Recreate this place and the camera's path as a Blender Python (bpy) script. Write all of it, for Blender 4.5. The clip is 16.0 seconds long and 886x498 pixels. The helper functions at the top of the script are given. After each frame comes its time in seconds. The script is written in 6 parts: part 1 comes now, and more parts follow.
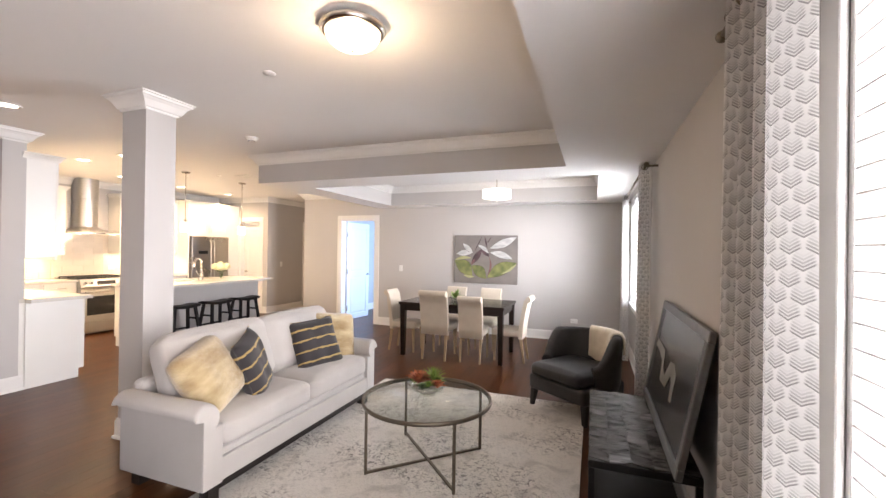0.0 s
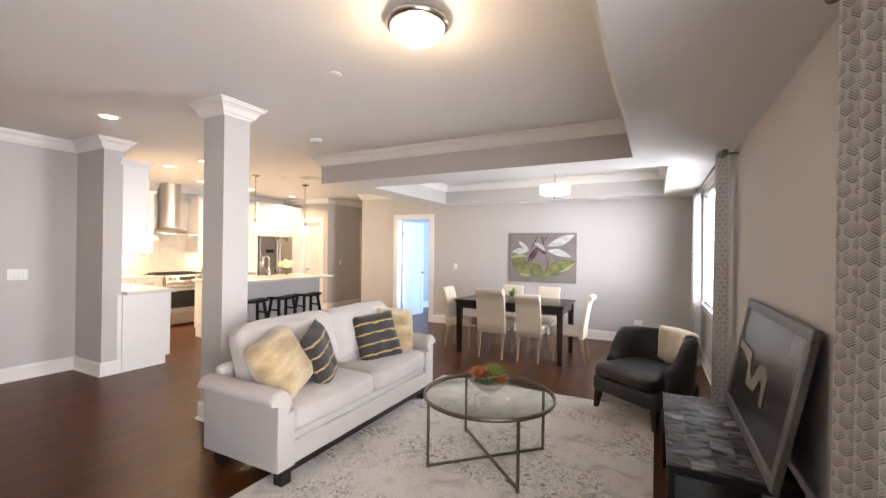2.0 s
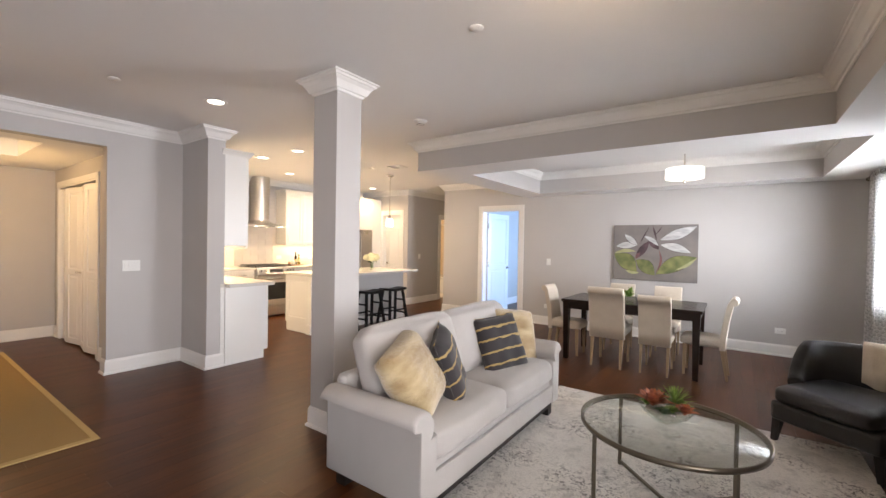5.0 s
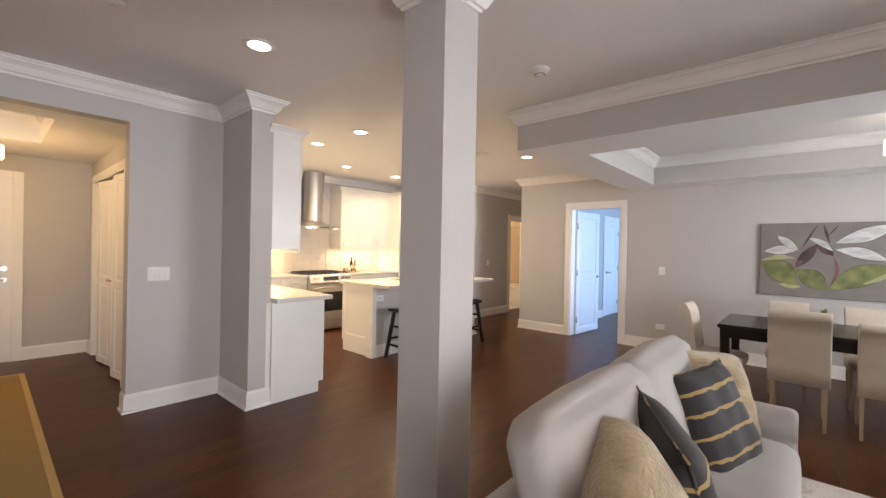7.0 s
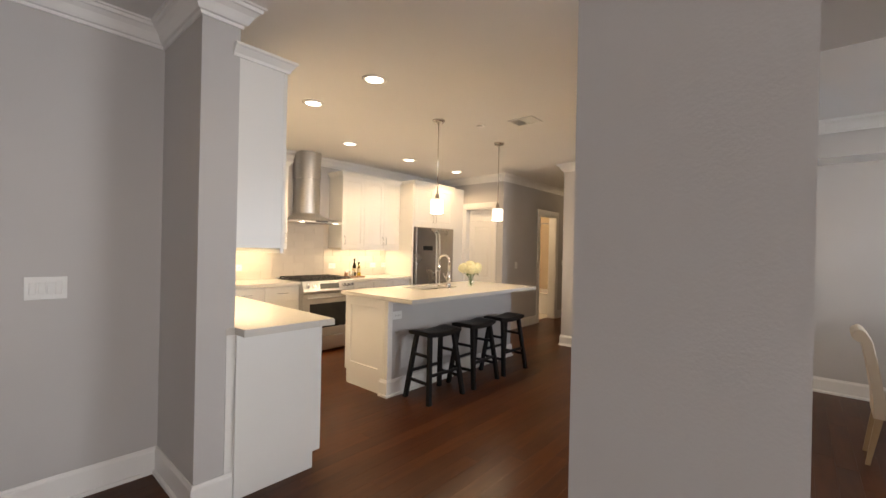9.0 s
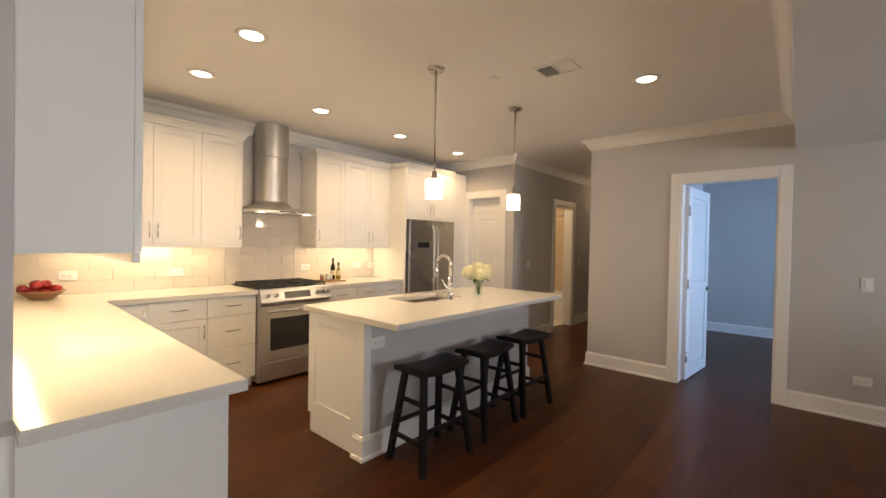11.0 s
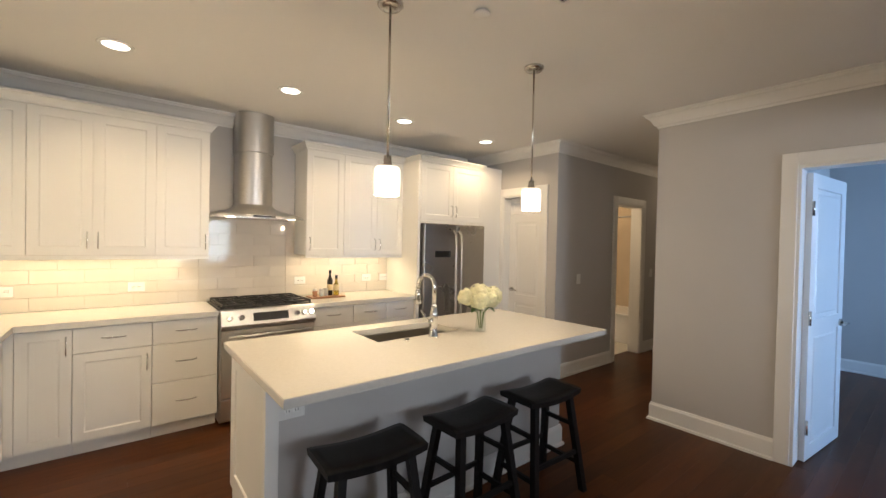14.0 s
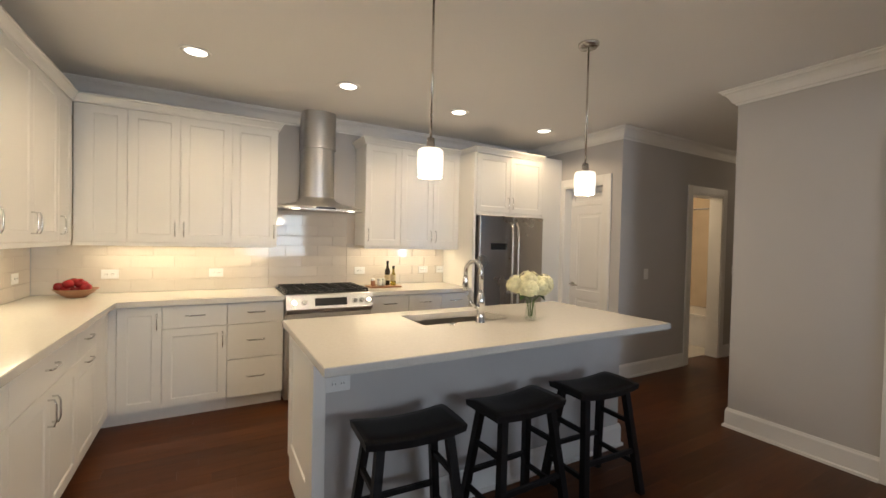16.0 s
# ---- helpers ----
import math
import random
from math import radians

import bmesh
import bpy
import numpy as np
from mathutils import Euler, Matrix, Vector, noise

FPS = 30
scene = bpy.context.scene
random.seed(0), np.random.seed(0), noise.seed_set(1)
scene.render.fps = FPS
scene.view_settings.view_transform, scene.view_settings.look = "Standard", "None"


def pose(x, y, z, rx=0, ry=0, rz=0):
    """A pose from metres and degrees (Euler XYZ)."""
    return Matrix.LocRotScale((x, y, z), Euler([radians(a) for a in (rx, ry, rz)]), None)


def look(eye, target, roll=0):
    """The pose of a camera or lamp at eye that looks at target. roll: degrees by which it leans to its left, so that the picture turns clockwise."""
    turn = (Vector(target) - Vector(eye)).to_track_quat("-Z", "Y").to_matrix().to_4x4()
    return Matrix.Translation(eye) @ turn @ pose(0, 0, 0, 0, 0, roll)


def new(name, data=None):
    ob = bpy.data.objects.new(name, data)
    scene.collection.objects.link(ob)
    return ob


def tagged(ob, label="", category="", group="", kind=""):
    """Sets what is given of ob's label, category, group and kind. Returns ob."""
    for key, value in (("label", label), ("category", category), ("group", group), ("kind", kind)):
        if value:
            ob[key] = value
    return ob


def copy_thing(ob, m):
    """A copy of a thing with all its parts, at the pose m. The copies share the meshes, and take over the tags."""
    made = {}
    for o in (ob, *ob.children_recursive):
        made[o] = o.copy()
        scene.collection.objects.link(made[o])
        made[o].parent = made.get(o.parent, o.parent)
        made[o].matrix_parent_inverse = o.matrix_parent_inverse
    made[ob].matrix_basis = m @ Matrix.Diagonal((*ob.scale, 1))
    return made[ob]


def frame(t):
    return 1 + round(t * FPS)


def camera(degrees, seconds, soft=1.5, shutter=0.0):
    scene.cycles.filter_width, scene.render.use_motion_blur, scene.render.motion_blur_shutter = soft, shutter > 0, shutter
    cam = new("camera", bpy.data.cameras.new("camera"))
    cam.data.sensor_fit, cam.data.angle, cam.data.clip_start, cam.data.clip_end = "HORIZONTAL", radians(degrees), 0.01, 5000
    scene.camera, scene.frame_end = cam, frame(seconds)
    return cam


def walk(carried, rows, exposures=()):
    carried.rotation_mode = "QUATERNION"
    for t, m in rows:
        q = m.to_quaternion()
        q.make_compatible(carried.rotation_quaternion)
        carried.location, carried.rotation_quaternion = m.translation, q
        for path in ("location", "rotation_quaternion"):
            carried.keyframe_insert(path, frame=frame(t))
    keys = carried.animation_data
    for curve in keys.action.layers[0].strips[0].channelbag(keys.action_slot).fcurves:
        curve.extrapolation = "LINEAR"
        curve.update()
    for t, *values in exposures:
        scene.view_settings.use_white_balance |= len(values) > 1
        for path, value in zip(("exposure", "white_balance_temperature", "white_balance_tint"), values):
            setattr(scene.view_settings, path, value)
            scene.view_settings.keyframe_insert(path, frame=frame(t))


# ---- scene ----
cam = camera(94.5, 16.0)
PATH = [
    (0, (-0.534, 0.679, 1.475), (-1.226, 2.556, 1.482), 0.8),
    (0.5, (-0.563, 0.672, 1.468), (-1.322, 2.522, 1.473), 0.6),
    (1, (-0.569, 0.67, 1.454), (-1.393, 2.492, 1.461), 0.6),
    (1.5, (-0.596, 0.66, 1.449), (-1.467, 2.461, 1.454), 0.6),
    (2, (-0.604, 0.67, 1.432), (-1.524, 2.446, 1.438), 0.7),
    (2.5, (-0.641, 0.662, 1.43), (-1.594, 2.42, 1.433), 0.8),
    (3, (-0.69, 0.663, 1.428), (-1.684, 2.399, 1.428), 0.8),
    (3.5, (-0.798, 0.633, 1.414), (-1.821, 2.352, 1.418), 0.8),
    (4, (-0.916, 0.651, 1.41), (-1.977, 2.346, 1.403), 0.9),
    (6.5, (-2.215, 1.283, 1.41), (-3.518, 2.801, 1.394), 1.1),
    (7, (-2.507, 1.455, 1.381), (-3.835, 2.95, 1.377), 1.1),
    (7.5, (-2.839, 1.638, 1.372), (-4.171, 3.13, 1.38), 0.9),
    (8, (-3.168, 1.848, 1.356), (-4.493, 3.345, 1.359), 1.1),
    (8.5, (-3.453, 2.03, 1.358), (-4.773, 3.533, 1.359), 1.2),
    (11, (-4.463, 3.053, 1.393), (-5.773, 4.564, 1.365), 1.1),
    (11.5, (-4.569, 3.315, 1.416), (-5.88, 4.825, 1.38), 1.2),
    (12, (-4.67, 3.552, 1.482), (-5.983, 5.061, 1.451), 1.3),
    (12.5, (-4.72, 3.732, 1.511), (-6.065, 5.212, 1.487), 1.3),
    (13, (-4.743, 3.921, 1.526), (-6.142, 5.35, 1.499), 1.3),
    (13.5, (-4.733, 4.061, 1.515), (-6.207, 5.413, 1.49), 1.2),
    (14, (-4.712, 4.181, 1.487), (-6.271, 5.433, 1.458), 1.2),
    (14.5, (-4.681, 4.25, 1.459), (-6.309, 5.41, 1.423), 1.2),
    (15, (-4.67, 4.271, 1.434), (-6.353, 5.35, 1.4), 1.2),
    (15.5, (-4.663, 4.277, 1.415), (-6.385, 5.294, 1.381), 1.2),
    (16, (-4.655, 4.281, 1.399), (-6.394, 5.267, 1.365), 1.3),
]
EXPOSURES = [(0, .62, 6700, 17), (3.5, .46, 6600, 15), (4.2, .4, 6600, 15), (6.5, .1, 6600, 15), (8.5, -.18, 6700, 13), (11, -.55, 6800, 13), (12.5, -.55, 6450, 11), (14, -.6, 6150, 9), (16, -.82, 5950, 9)]
walk(cam, [(t, look(eye, target, roll)) for t, eye, target, roll in PATH], EXPOSURES)

# lamp strengths
E_W1, E_W2, E_WB = 230, 225, 620
E_DL, E_FLUSH, E_DRUM, E_PEND, E_HALL, E_HALLW, E_BATH = 62, 8, 3, 21, 32, 6, 60
E_UNDER, E_HOOD = 6.5, 2.5

# ---- world, large lights ----
def area_light(name, loc, target, sx, sy, watts, color):
    d = bpy.data.lights.new(name, "AREA")
    d.shape, d.size, d.size_y, d.energy, d.color = "RECTANGLE", sx, sy, watts, color
    ob = new(name, d)
    ob.matrix_world = look(loc, target)
    return ob


def bulb(name, loc, watts, color, radius=0.05):
    d = bpy.data.lights.new(name, "POINT")
    d.energy, d.color, d.shadow_soft_size = watts, color, radius
    ob = new(name, d)
    ob.location = loc
    return ob


def spot_light(name, loc, watts, color, angle=120, radius=0.05):
    d = bpy.data.lights.new(name, "SPOT")
    d.energy, d.color, d.shadow_soft_size = watts, color, radius
    d.spot_size, d.spot_blend = radians(angle), 0.6
    ob = new(name, d)
    ob.location = loc
    return ob


world = bpy.data.worlds.new("world")
scene.world = world
world.use_nodes = True
wn = world.node_tree.nodes
sky = wn.new("ShaderNodeTexSky")
sky.sky_type, sky.sun_disc = "NISHITA", False
sky.sun_elevation, sky.sun_rotation = radians(40), radians(200)
world.node_tree.links.new(sky.outputs[0], wn["Background"].inputs[0])
wn["Background"].inputs[1].default_value = 0.12

DAY = (0.97, 0.95, 0.96)
DAY2 = (0.90, 0.95, 1.0)
BEDDAY = (0.38, 0.62, 1.0)
WARM = (1.0, 0.71, 0.40)
WARM2 = (1.0, 0.75, 0.48)

# ---- materials ----
def mat(name, color, rough=0.5, metal=0.0, color2=None, scale=6.0, detail=3.0, amount=0.5, bump=0.0, bscale=80.0,
        stretch=(1, 1, 1), coat=0.0, rvar=0.0, island=0.0, objrand=0.0, trans=0.0, sheen=0.0, spec=0.5, ior=1.45):
    m = bpy.data.materials.new(name)
    m.use_nodes = True
    nt = m.node_tree
    b = nt.nodes["Principled BSDF"]
    L = nt.links.new
    b.inputs["Roughness"].default_value = rough
    b.inputs["Metallic"].default_value = metal
    b.inputs["Coat Weight"].default_value = coat
    b.inputs["Transmission Weight"].default_value = trans
    b.inputs["Sheen Weight"].default_value = sheen
    b.inputs["Specular IOR Level"].default_value = spec
    b.inputs["IOR"].default_value = ior
    co = nt.nodes.new("ShaderNodeTexCoord")
    mp = nt.nodes.new("ShaderNodeMapping")
    mp.inputs["Scale"].default_value = stretch
    L(co.outputs["Object"], mp.inputs["Vector"])
    vec = mp.outputs["Vector"]
    if objrand or island:
        src = nt.nodes.new("ShaderNodeObjectInfo").outputs["Random"] if objrand else nt.nodes.new("ShaderNodeNewGeometry").outputs["Random Per Island"]
        off = nt.nodes.new("ShaderNodeVectorMath")
        off.operation = "ADD"
        mul = nt.nodes.new("ShaderNodeMath")
        mul.operation = "MULTIPLY"
        mul.inputs[1].default_value = 37.0
        L(src, mul.inputs[0])
        L(vec, off.inputs[0])
        L(mul.outputs[0], off.inputs[1])
        vec = off.outputs[0]
    n = nt.nodes.new("ShaderNodeTexNoise")
    n.inputs["Scale"].default_value, n.inputs["Detail"].default_value = scale, detail
    L(vec, n.inputs["Vector"])
    mix = nt.nodes.new("ShaderNodeMix")
    mix.data_type = "RGBA"
    c2 = color2 or tuple(c * 0.93 for c in color)
    mix.inputs["A"].default_value, mix.inputs["B"].default_value = (*color, 1), (*c2, 1)
    ramp = nt.nodes.new("ShaderNodeMapRange")
    ramp.inputs["From Min"].default_value, ramp.inputs["From Max"].default_value = 0.5 - amount * 0.5, 0.5 + amount * 0.5
    L(n.outputs["Fac"], ramp.inputs["Value"])
    L(ramp.outputs[0], mix.inputs["Factor"])
    col = mix.outputs["Result"]
    if objrand or island:
        hsv = nt.nodes.new("ShaderNodeHueSaturation")
        mr = nt.nodes.new("ShaderNodeMapRange")
        k = objrand or island
        mr.inputs["To Min"].default_value, mr.inputs["To Max"].default_value = 1 - k, 1 + k
        L(src, mr.inputs["Value"])
        L(mr.outputs[0], hsv.inputs["Value"])
        L(col, hsv.inputs["Color"])
        col = hsv.outputs["Color"]
    L(col, b.inputs["Base Color"])
    if rvar:
        n3 = nt.nodes.new("ShaderNodeTexNoise")
        n3.inputs["Scale"].default_value = 2.2
        n3.inputs["Detail"].default_value = 4
        L(co.outputs["Object"], n3.inputs["Vector"])
        r3 = nt.nodes.new("ShaderNodeMapRange")
        r3.inputs["To Min"].default_value, r3.inputs["To Max"].default_value = max(0, rough - rvar), rough + rvar
        L(n3.outputs["Fac"], r3.inputs["Value"])
        L(r3.outputs[0], b.inputs["Roughness"])
    if bump:
        n2 = nt.nodes.new("ShaderNodeTexNoise")
        n2.inputs["Scale"].default_value, n2.inputs["Detail"].default_value = bscale, 4
        L(mp.outputs["Vector"], n2.inputs["Vector"])
        bp = nt.nodes.new("ShaderNodeBump")
        bp.inputs["Strength"].default_value, bp.inputs["Distance"].default_value = bump, 0.01
        L(n2.outputs["Fac"], bp.inputs["Height"])
        L(bp.outputs[0], b.inputs["Normal"])
    return m


def glow(name, color, strength):
    m = bpy.data.materials.new(name)
    m.use_nodes = True
    b = m.node_tree.nodes["Principled BSDF"]
    b.inputs["Base Color"].default_value = (0.9, 0.88, 0.82, 1)
    b.inputs["Roughness"].default_value = 0.35
    b.inputs["Emission Color"].default_value = (*color, 1)
    b.inputs["Emission Strength"].default_value = strength
    return m


PAINT = mat("grey wall paint", (0.52, 0.505, 0.495), 0.75, color2=(0.495, 0.48, 0.47), scale=1.3, bump=0.06, bscale=220)
CEIL = mat("ceiling paint", (0.82, 0.81, 0.80), 0.85, color2=(0.79, 0.78, 0.77), scale=0.8, bump=0.05, bscale=200)
TRIM = mat("white trim paint", (0.80, 0.79, 0.77), 0.35, color2=(0.76, 0.75, 0.73), scale=3)
CAB = mat("white cabinet lacquer", (0.80, 0.79, 0.76), 0.33, color2=(0.77, 0.76, 0.73), scale=2)
DOORW = mat("white door paint", (0.80, 0.80, 0.80), 0.4, color2=(0.77, 0.77, 0.77), scale=2)
WOOD = mat("dark walnut floor", (0.102, 0.033, 0.009), 0.31, color2=(0.040, 0.012, 0.0038), scale=7, detail=6, amount=0.8,
           stretch=(3.0, 0.35, 1), objrand=0.22, rvar=0.02, spec=0.19)
WOODI = mat("dark walnut floor far", (0.102, 0.033, 0.009), 0.31, color2=(0.040, 0.012, 0.0038), scale=7, detail=6, amount=0.8,
            stretch=(3.0, 0.35, 1), island=0.22, rvar=0.02, spec=0.19)
GAP = mat("floor joint", (0.015, 0.008, 0.005), 0.6)
QUARTZ = mat("white quartz", (0.66, 0.64, 0.59), 0.16, color2=(0.61, 0.59, 0.54), scale=60, amount=0.6, rvar=0.03)
STEEL = mat("brushed steel", (0.60, 0.59, 0.575), 0.33, 1.0, color2=(0.53, 0.52, 0.505), scale=30, stretch=(1, 1, 12), rvar=0.06)
CHROME = mat("chrome", (0.75, 0.75, 0.75), 0.08, 1.0)
NICKEL = mat("satin nickel", (0.60, 0.57, 0.53), 0.25, 1.0)
BLACK = mat("black enamel", (0.012, 0.012, 0.013), 0.25, color2=(0.02, 0.02, 0.02))
IRON = mat("cast iron", (0.02, 0.02, 0.02), 0.55, bump=0.2)
BLACKWOOD = mat("black painted wood", (0.008, 0.0075, 0.008), 0.45, color2=(0.014, 0.013, 0.013), scale=9, amount=0.5, bump=0.08, stretch=(1, 6, 1), spec=0.25)


def clear_glass(name, tint):
    m = bpy.data.materials.new(name)
    m.use_nodes = True
    nt = m.node_tree
    nt.nodes.remove(nt.nodes["Principled BSDF"])
    a, g = nt.nodes.new("ShaderNodeBsdfTransparent"), nt.nodes.new("ShaderNodeBsdfGlossy")
    a.inputs["Color"].default_value = (*tint, 1)
    g.inputs["Roughness"].default_value = 0.02
    lw = nt.nodes.new("ShaderNodeLayerWeight")
    lw.inputs["Blend"].default_value = 0.5
    pw = nt.nodes.new("ShaderNodeMath")
    pw.operation, pw.inputs[1].default_value = "POWER", 4.0
    nt.links.new(lw.outputs["Facing"], pw.inputs[0])
    fr = nt.nodes.new("ShaderNodeMapRange")
    fr.inputs["To Min"].default_value, fr.inputs["To Max"].default_value = 0.04, 0.5
    nt.links.new(pw.outputs[0], fr.inputs["Value"])
    ms = nt.nodes.new("ShaderNodeMixShader")
    nt.links.new(fr.outputs[0], ms.inputs[0])
    nt.links.new(a.outputs[0], ms.inputs[1])
    nt.links.new(g.outputs[0], ms.inputs[2])
    nt.links.new(ms.outputs[0], nt.nodes["Material Output"].inputs["Surface"])
    return m


GLASS = clear_glass("clear glass", (0.95, 0.975, 0.96))
TILE = mat("glossy cream tile", (0.66, 0.60, 0.525), 0.06, color2=(0.62, 0.56, 0.49), scale=5, objrand=0.012)
GROUT = mat("tile grout", (0.66, 0.575, 0.48), 0.6)
PLASTIC = mat("white plastic", (0.80, 0.80, 0.78), 0.3)

# ---- mesh helpers ----
def bx(bm, x0, y0, z0, x1, y1, z1, bev=0.0, seg=1, m=None):
    vs = [bm.verts.new(p) for p in ((x0, y0, z0), (x1, y0, z0), (x1, y1, z0), (x0, y1, z0), (x0, y0, z1), (x1, y0, z1), (x1, y1, z1), (x0, y1, z1))]
    fs = [bm.faces.new([vs[i] for i in f]) for f in ((0, 3, 2, 1), (4, 5, 6, 7), (0, 1, 5, 4), (1, 2, 6, 5), (2, 3, 7, 6), (3, 0, 4, 7))]
    if bev:
        es = {e for f in fs for e in f.edges}
        r = bmesh.ops.bevel(bm, geom=list(es), offset=bev, segments=seg, affect="EDGES", profile=0.5)
        vs = list({v for f in r["faces"] for v in f.verts} | {v for v in vs if v.is_valid})
    if m is not None:
        bmesh.ops.transform(bm, matrix=m, verts=[v for v in vs if v.is_valid])
    return bm


def box(x0, y0, z0, x1, y1, z1, bev=0.0, seg=1):
    return bx(bmesh.new(), x0, y0, z0, x1, y1, z1, bev, seg)


def tube(bm, pts, r, n=10, r2=None, caps=True):
    """A round bar along points, its radius running from r to r2."""
    pts = [Vector(p) for p in pts]
    rings = []
    up = Vector((0, 0, 1))
    prev = None
    for i, p in enumerate(pts):
        d = (pts[min(i + 1, len(pts) - 1)] - pts[max(i - 1, 0)]).normalized()
        if prev is None:
            a = d.cross(up)
            if a.length < 1e-3:
                a = d.cross(Vector((1, 0, 0)))
        else:
            a = prev - d * prev.dot(d)
        a.normalize()
        prev = a
        b = d.cross(a)
        rr = r if r2 is None else r + (r2 - r) * i / max(1, len(pts) - 1)
        rings.append([bm.verts.new(p + (a * math.cos(2 * math.pi * k / n) + b * math.sin(2 * math.pi * k / n)) * rr) for k in range(n)])
    for q, s in zip(rings, rings[1:]):
        for k in range(n):
            f = bm.faces.new((q[k], q[(k + 1) % n], s[(k + 1) % n], s[k]))
            f.smooth = True
    if caps:
        bm.faces.new(rings[0][::-1])
        bm.faces.new(rings[-1])
    return bm


def lathe(bm, prof, n=32, c=(0, 0, 0), smooth=True):
    rings = []
    for r, z in prof:
        if r < 1e-5:
            rings.append([bm.verts.new((c[0], c[1], c[2] + z))])
        else:
            rings.append([bm.verts.new((c[0] + r * math.cos(2 * math.pi * k / n), c[1] + r * math.sin(2 * math.pi * k / n), c[2] + z)) for k in range(n)])
    for q, s in zip(rings, rings[1:]):
        for k in range(n):
            a, b = q[k % len(q)], q[(k + 1) % len(q)]
            d, e = s[k % len(s)], s[(k + 1) % len(s)]
            vs = [v for i, v in enumerate((a, b, e, d)) if v not in (a, b, e, d)[:i]]
            if len(vs) > 2:
                bm.faces.new(vs).smooth = smooth
    return bm


def prism(bm, poly, axis, a, b):
    """A polygon given in two axes, drawn out along the third from a to b."""
    def p3(u, v, w):
        return {"x": (w, u, v), "y": (u, w, v), "z": (u, v, w)}[axis]
    q = [bm.verts.new(p3(u, v, a)) for u, v in poly]
    s = [bm.verts.new(p3(u, v, b)) for u, v in poly]
    bm.faces.new(q)
    bm.faces.new(s[::-1])
    for i in range(len(q)):
        j = (i + 1) % len(q)
        bm.faces.new((q[j], q[i], s[i], s[j]))
    return bm


def sweep(bm, path, prof, z, side=1, closed=False):
    """A moulding: a profile (out from the wall, up) along a plan line with mitred corners; side 1: out lies to the left of the way."""
    P = [Vector((x, y)) for x, y in path]
    n = len(P)
    rows = []
    for i, p in enumerate(P):
        dirs = []
        if i > 0 or closed:
            dirs.append((p - P[i - 1]).normalized())
        if i < n - 1 or closed:
            dirs.append((P[(i + 1) % n] - p).normalized())
        ns = [Vector((-d.y, d.x)) * side for d in dirs]
        m = ns[0] if len(ns) == 1 else (ns[0] + ns[1]) / max(0.2, 1 + ns[0].dot(ns[1]))
        rows.append([bm.verts.new((p.x + m.x * o, p.y + m.y * o, z + h)) for o, h in prof])
    for i in range(n if closed else n - 1):
        a, b = rows[i], rows[(i + 1) % n]
        for k in range(len(prof)):
            l = (k + 1) % len(prof)
            bm.faces.new((a[k], b[k], b[l], a[l]))
    if not closed:
        bm.faces.new(rows[0])
        bm.faces.new(rows[-1][::-1])
    return bm


def mesh_object(name, bm, material, smooth=None):
    bmesh.ops.recalc_face_normals(bm, faces=bm.faces)
    me = bpy.data.meshes.new(name)
    bm.to_mesh(me)
    bm.free()
    for x in (material if isinstance(material, (list, tuple)) else [material]):
        me.materials.append(x)
    if smooth:
        for p in me.polygons:
            p.use_smooth = True
    return new(name, me)


def part(name, bm, material, parent, label="", smooth=None):
    ob = mesh_object(name, bm, material, smooth)
    ob.parent = parent
    if label:
        ob["label"] = label
    return ob


def thing(name, label, category, m=None, group="", kind=""):
    ob = new(name)
    ob.empty_display_size = 0.1
    if m is not None:
        ob.matrix_world = m
    return tagged(ob, label, category, group, kind)


def solid(name, bm, material, label="", category="", kind="", smooth=None):
    return tagged(mesh_object(name, bm, material, smooth), label, category, "", kind)


def structure(name, bm, material, label, category="wall"):
    return solid(name, bm, material, label, category, "structure")


# ---- large structure ----
XR, YF, XL, YB = -0.03, 7.83, -6.59, -2.8     # window wall, dining wall, entry-side wall, wall behind
XK, YP, XH = -8.92, 7.98, -7.45                # range wall, pantry wall, hallway wall
ZC, ZS = 2.625, 2.285                           # ceiling, soffit
T = 0.14


def holed(run, a0, a1, b0, b1, z0, z1, holes):
    """A wall along run ('x' or 'y') from a0 to a1, thick from b0 to b1, with openings (start, end, bottom, top)."""
    bm = bmesh.new()

    def seg(s, e, zb, zt):
        if e - s > 1e-4 and zt - zb > 1e-4:
            if run == "x":
                bx(bm, s, b0, zb, e, b1, zt)
            else:
                bx(bm, b0, s, zb, b1, e, zt)
    at = a0
    for s, e, zb, zt in sorted(holes):
        seg(at, s, z0, z1)
        seg(s, e, z0, zb)
        seg(s, e, zt, z1)
        at = e
    seg(at, a1, z0, z1)
    return bm


W1 = (-1.05, 1.785, 0.10, 2.18)
W2 = (5.05, 6.92, 0.80, 2.20)
WB = (8.9, 10.6, 0.80, 2.10)
DOOR = (-5.385, -4.60, 2.065)
structure("wall_east", holed("y", YB, 12.0, XR, XR + 0.2, 0, 2.8, [W1, W2, WB]), PAINT, "light grey painted wall with tall windows")
structure("wall_north", holed("x", -6.32, XR, YF, YF + T, 0, 2.8, [(DOOR[0], DOOR[1], 0, DOOR[2])]), PAINT, "light grey painted dining wall with a doorway")
structure("wall_south", box(-9.4, YB - T, 0, XR + 0.2, YB, 2.8), PAINT, "light grey painted wall")
structure("wall_hallway_right", box(-6.32, YF + T, 0, -6.18, 12.0, 2.8), PAINT, "light grey painted hallway wall")
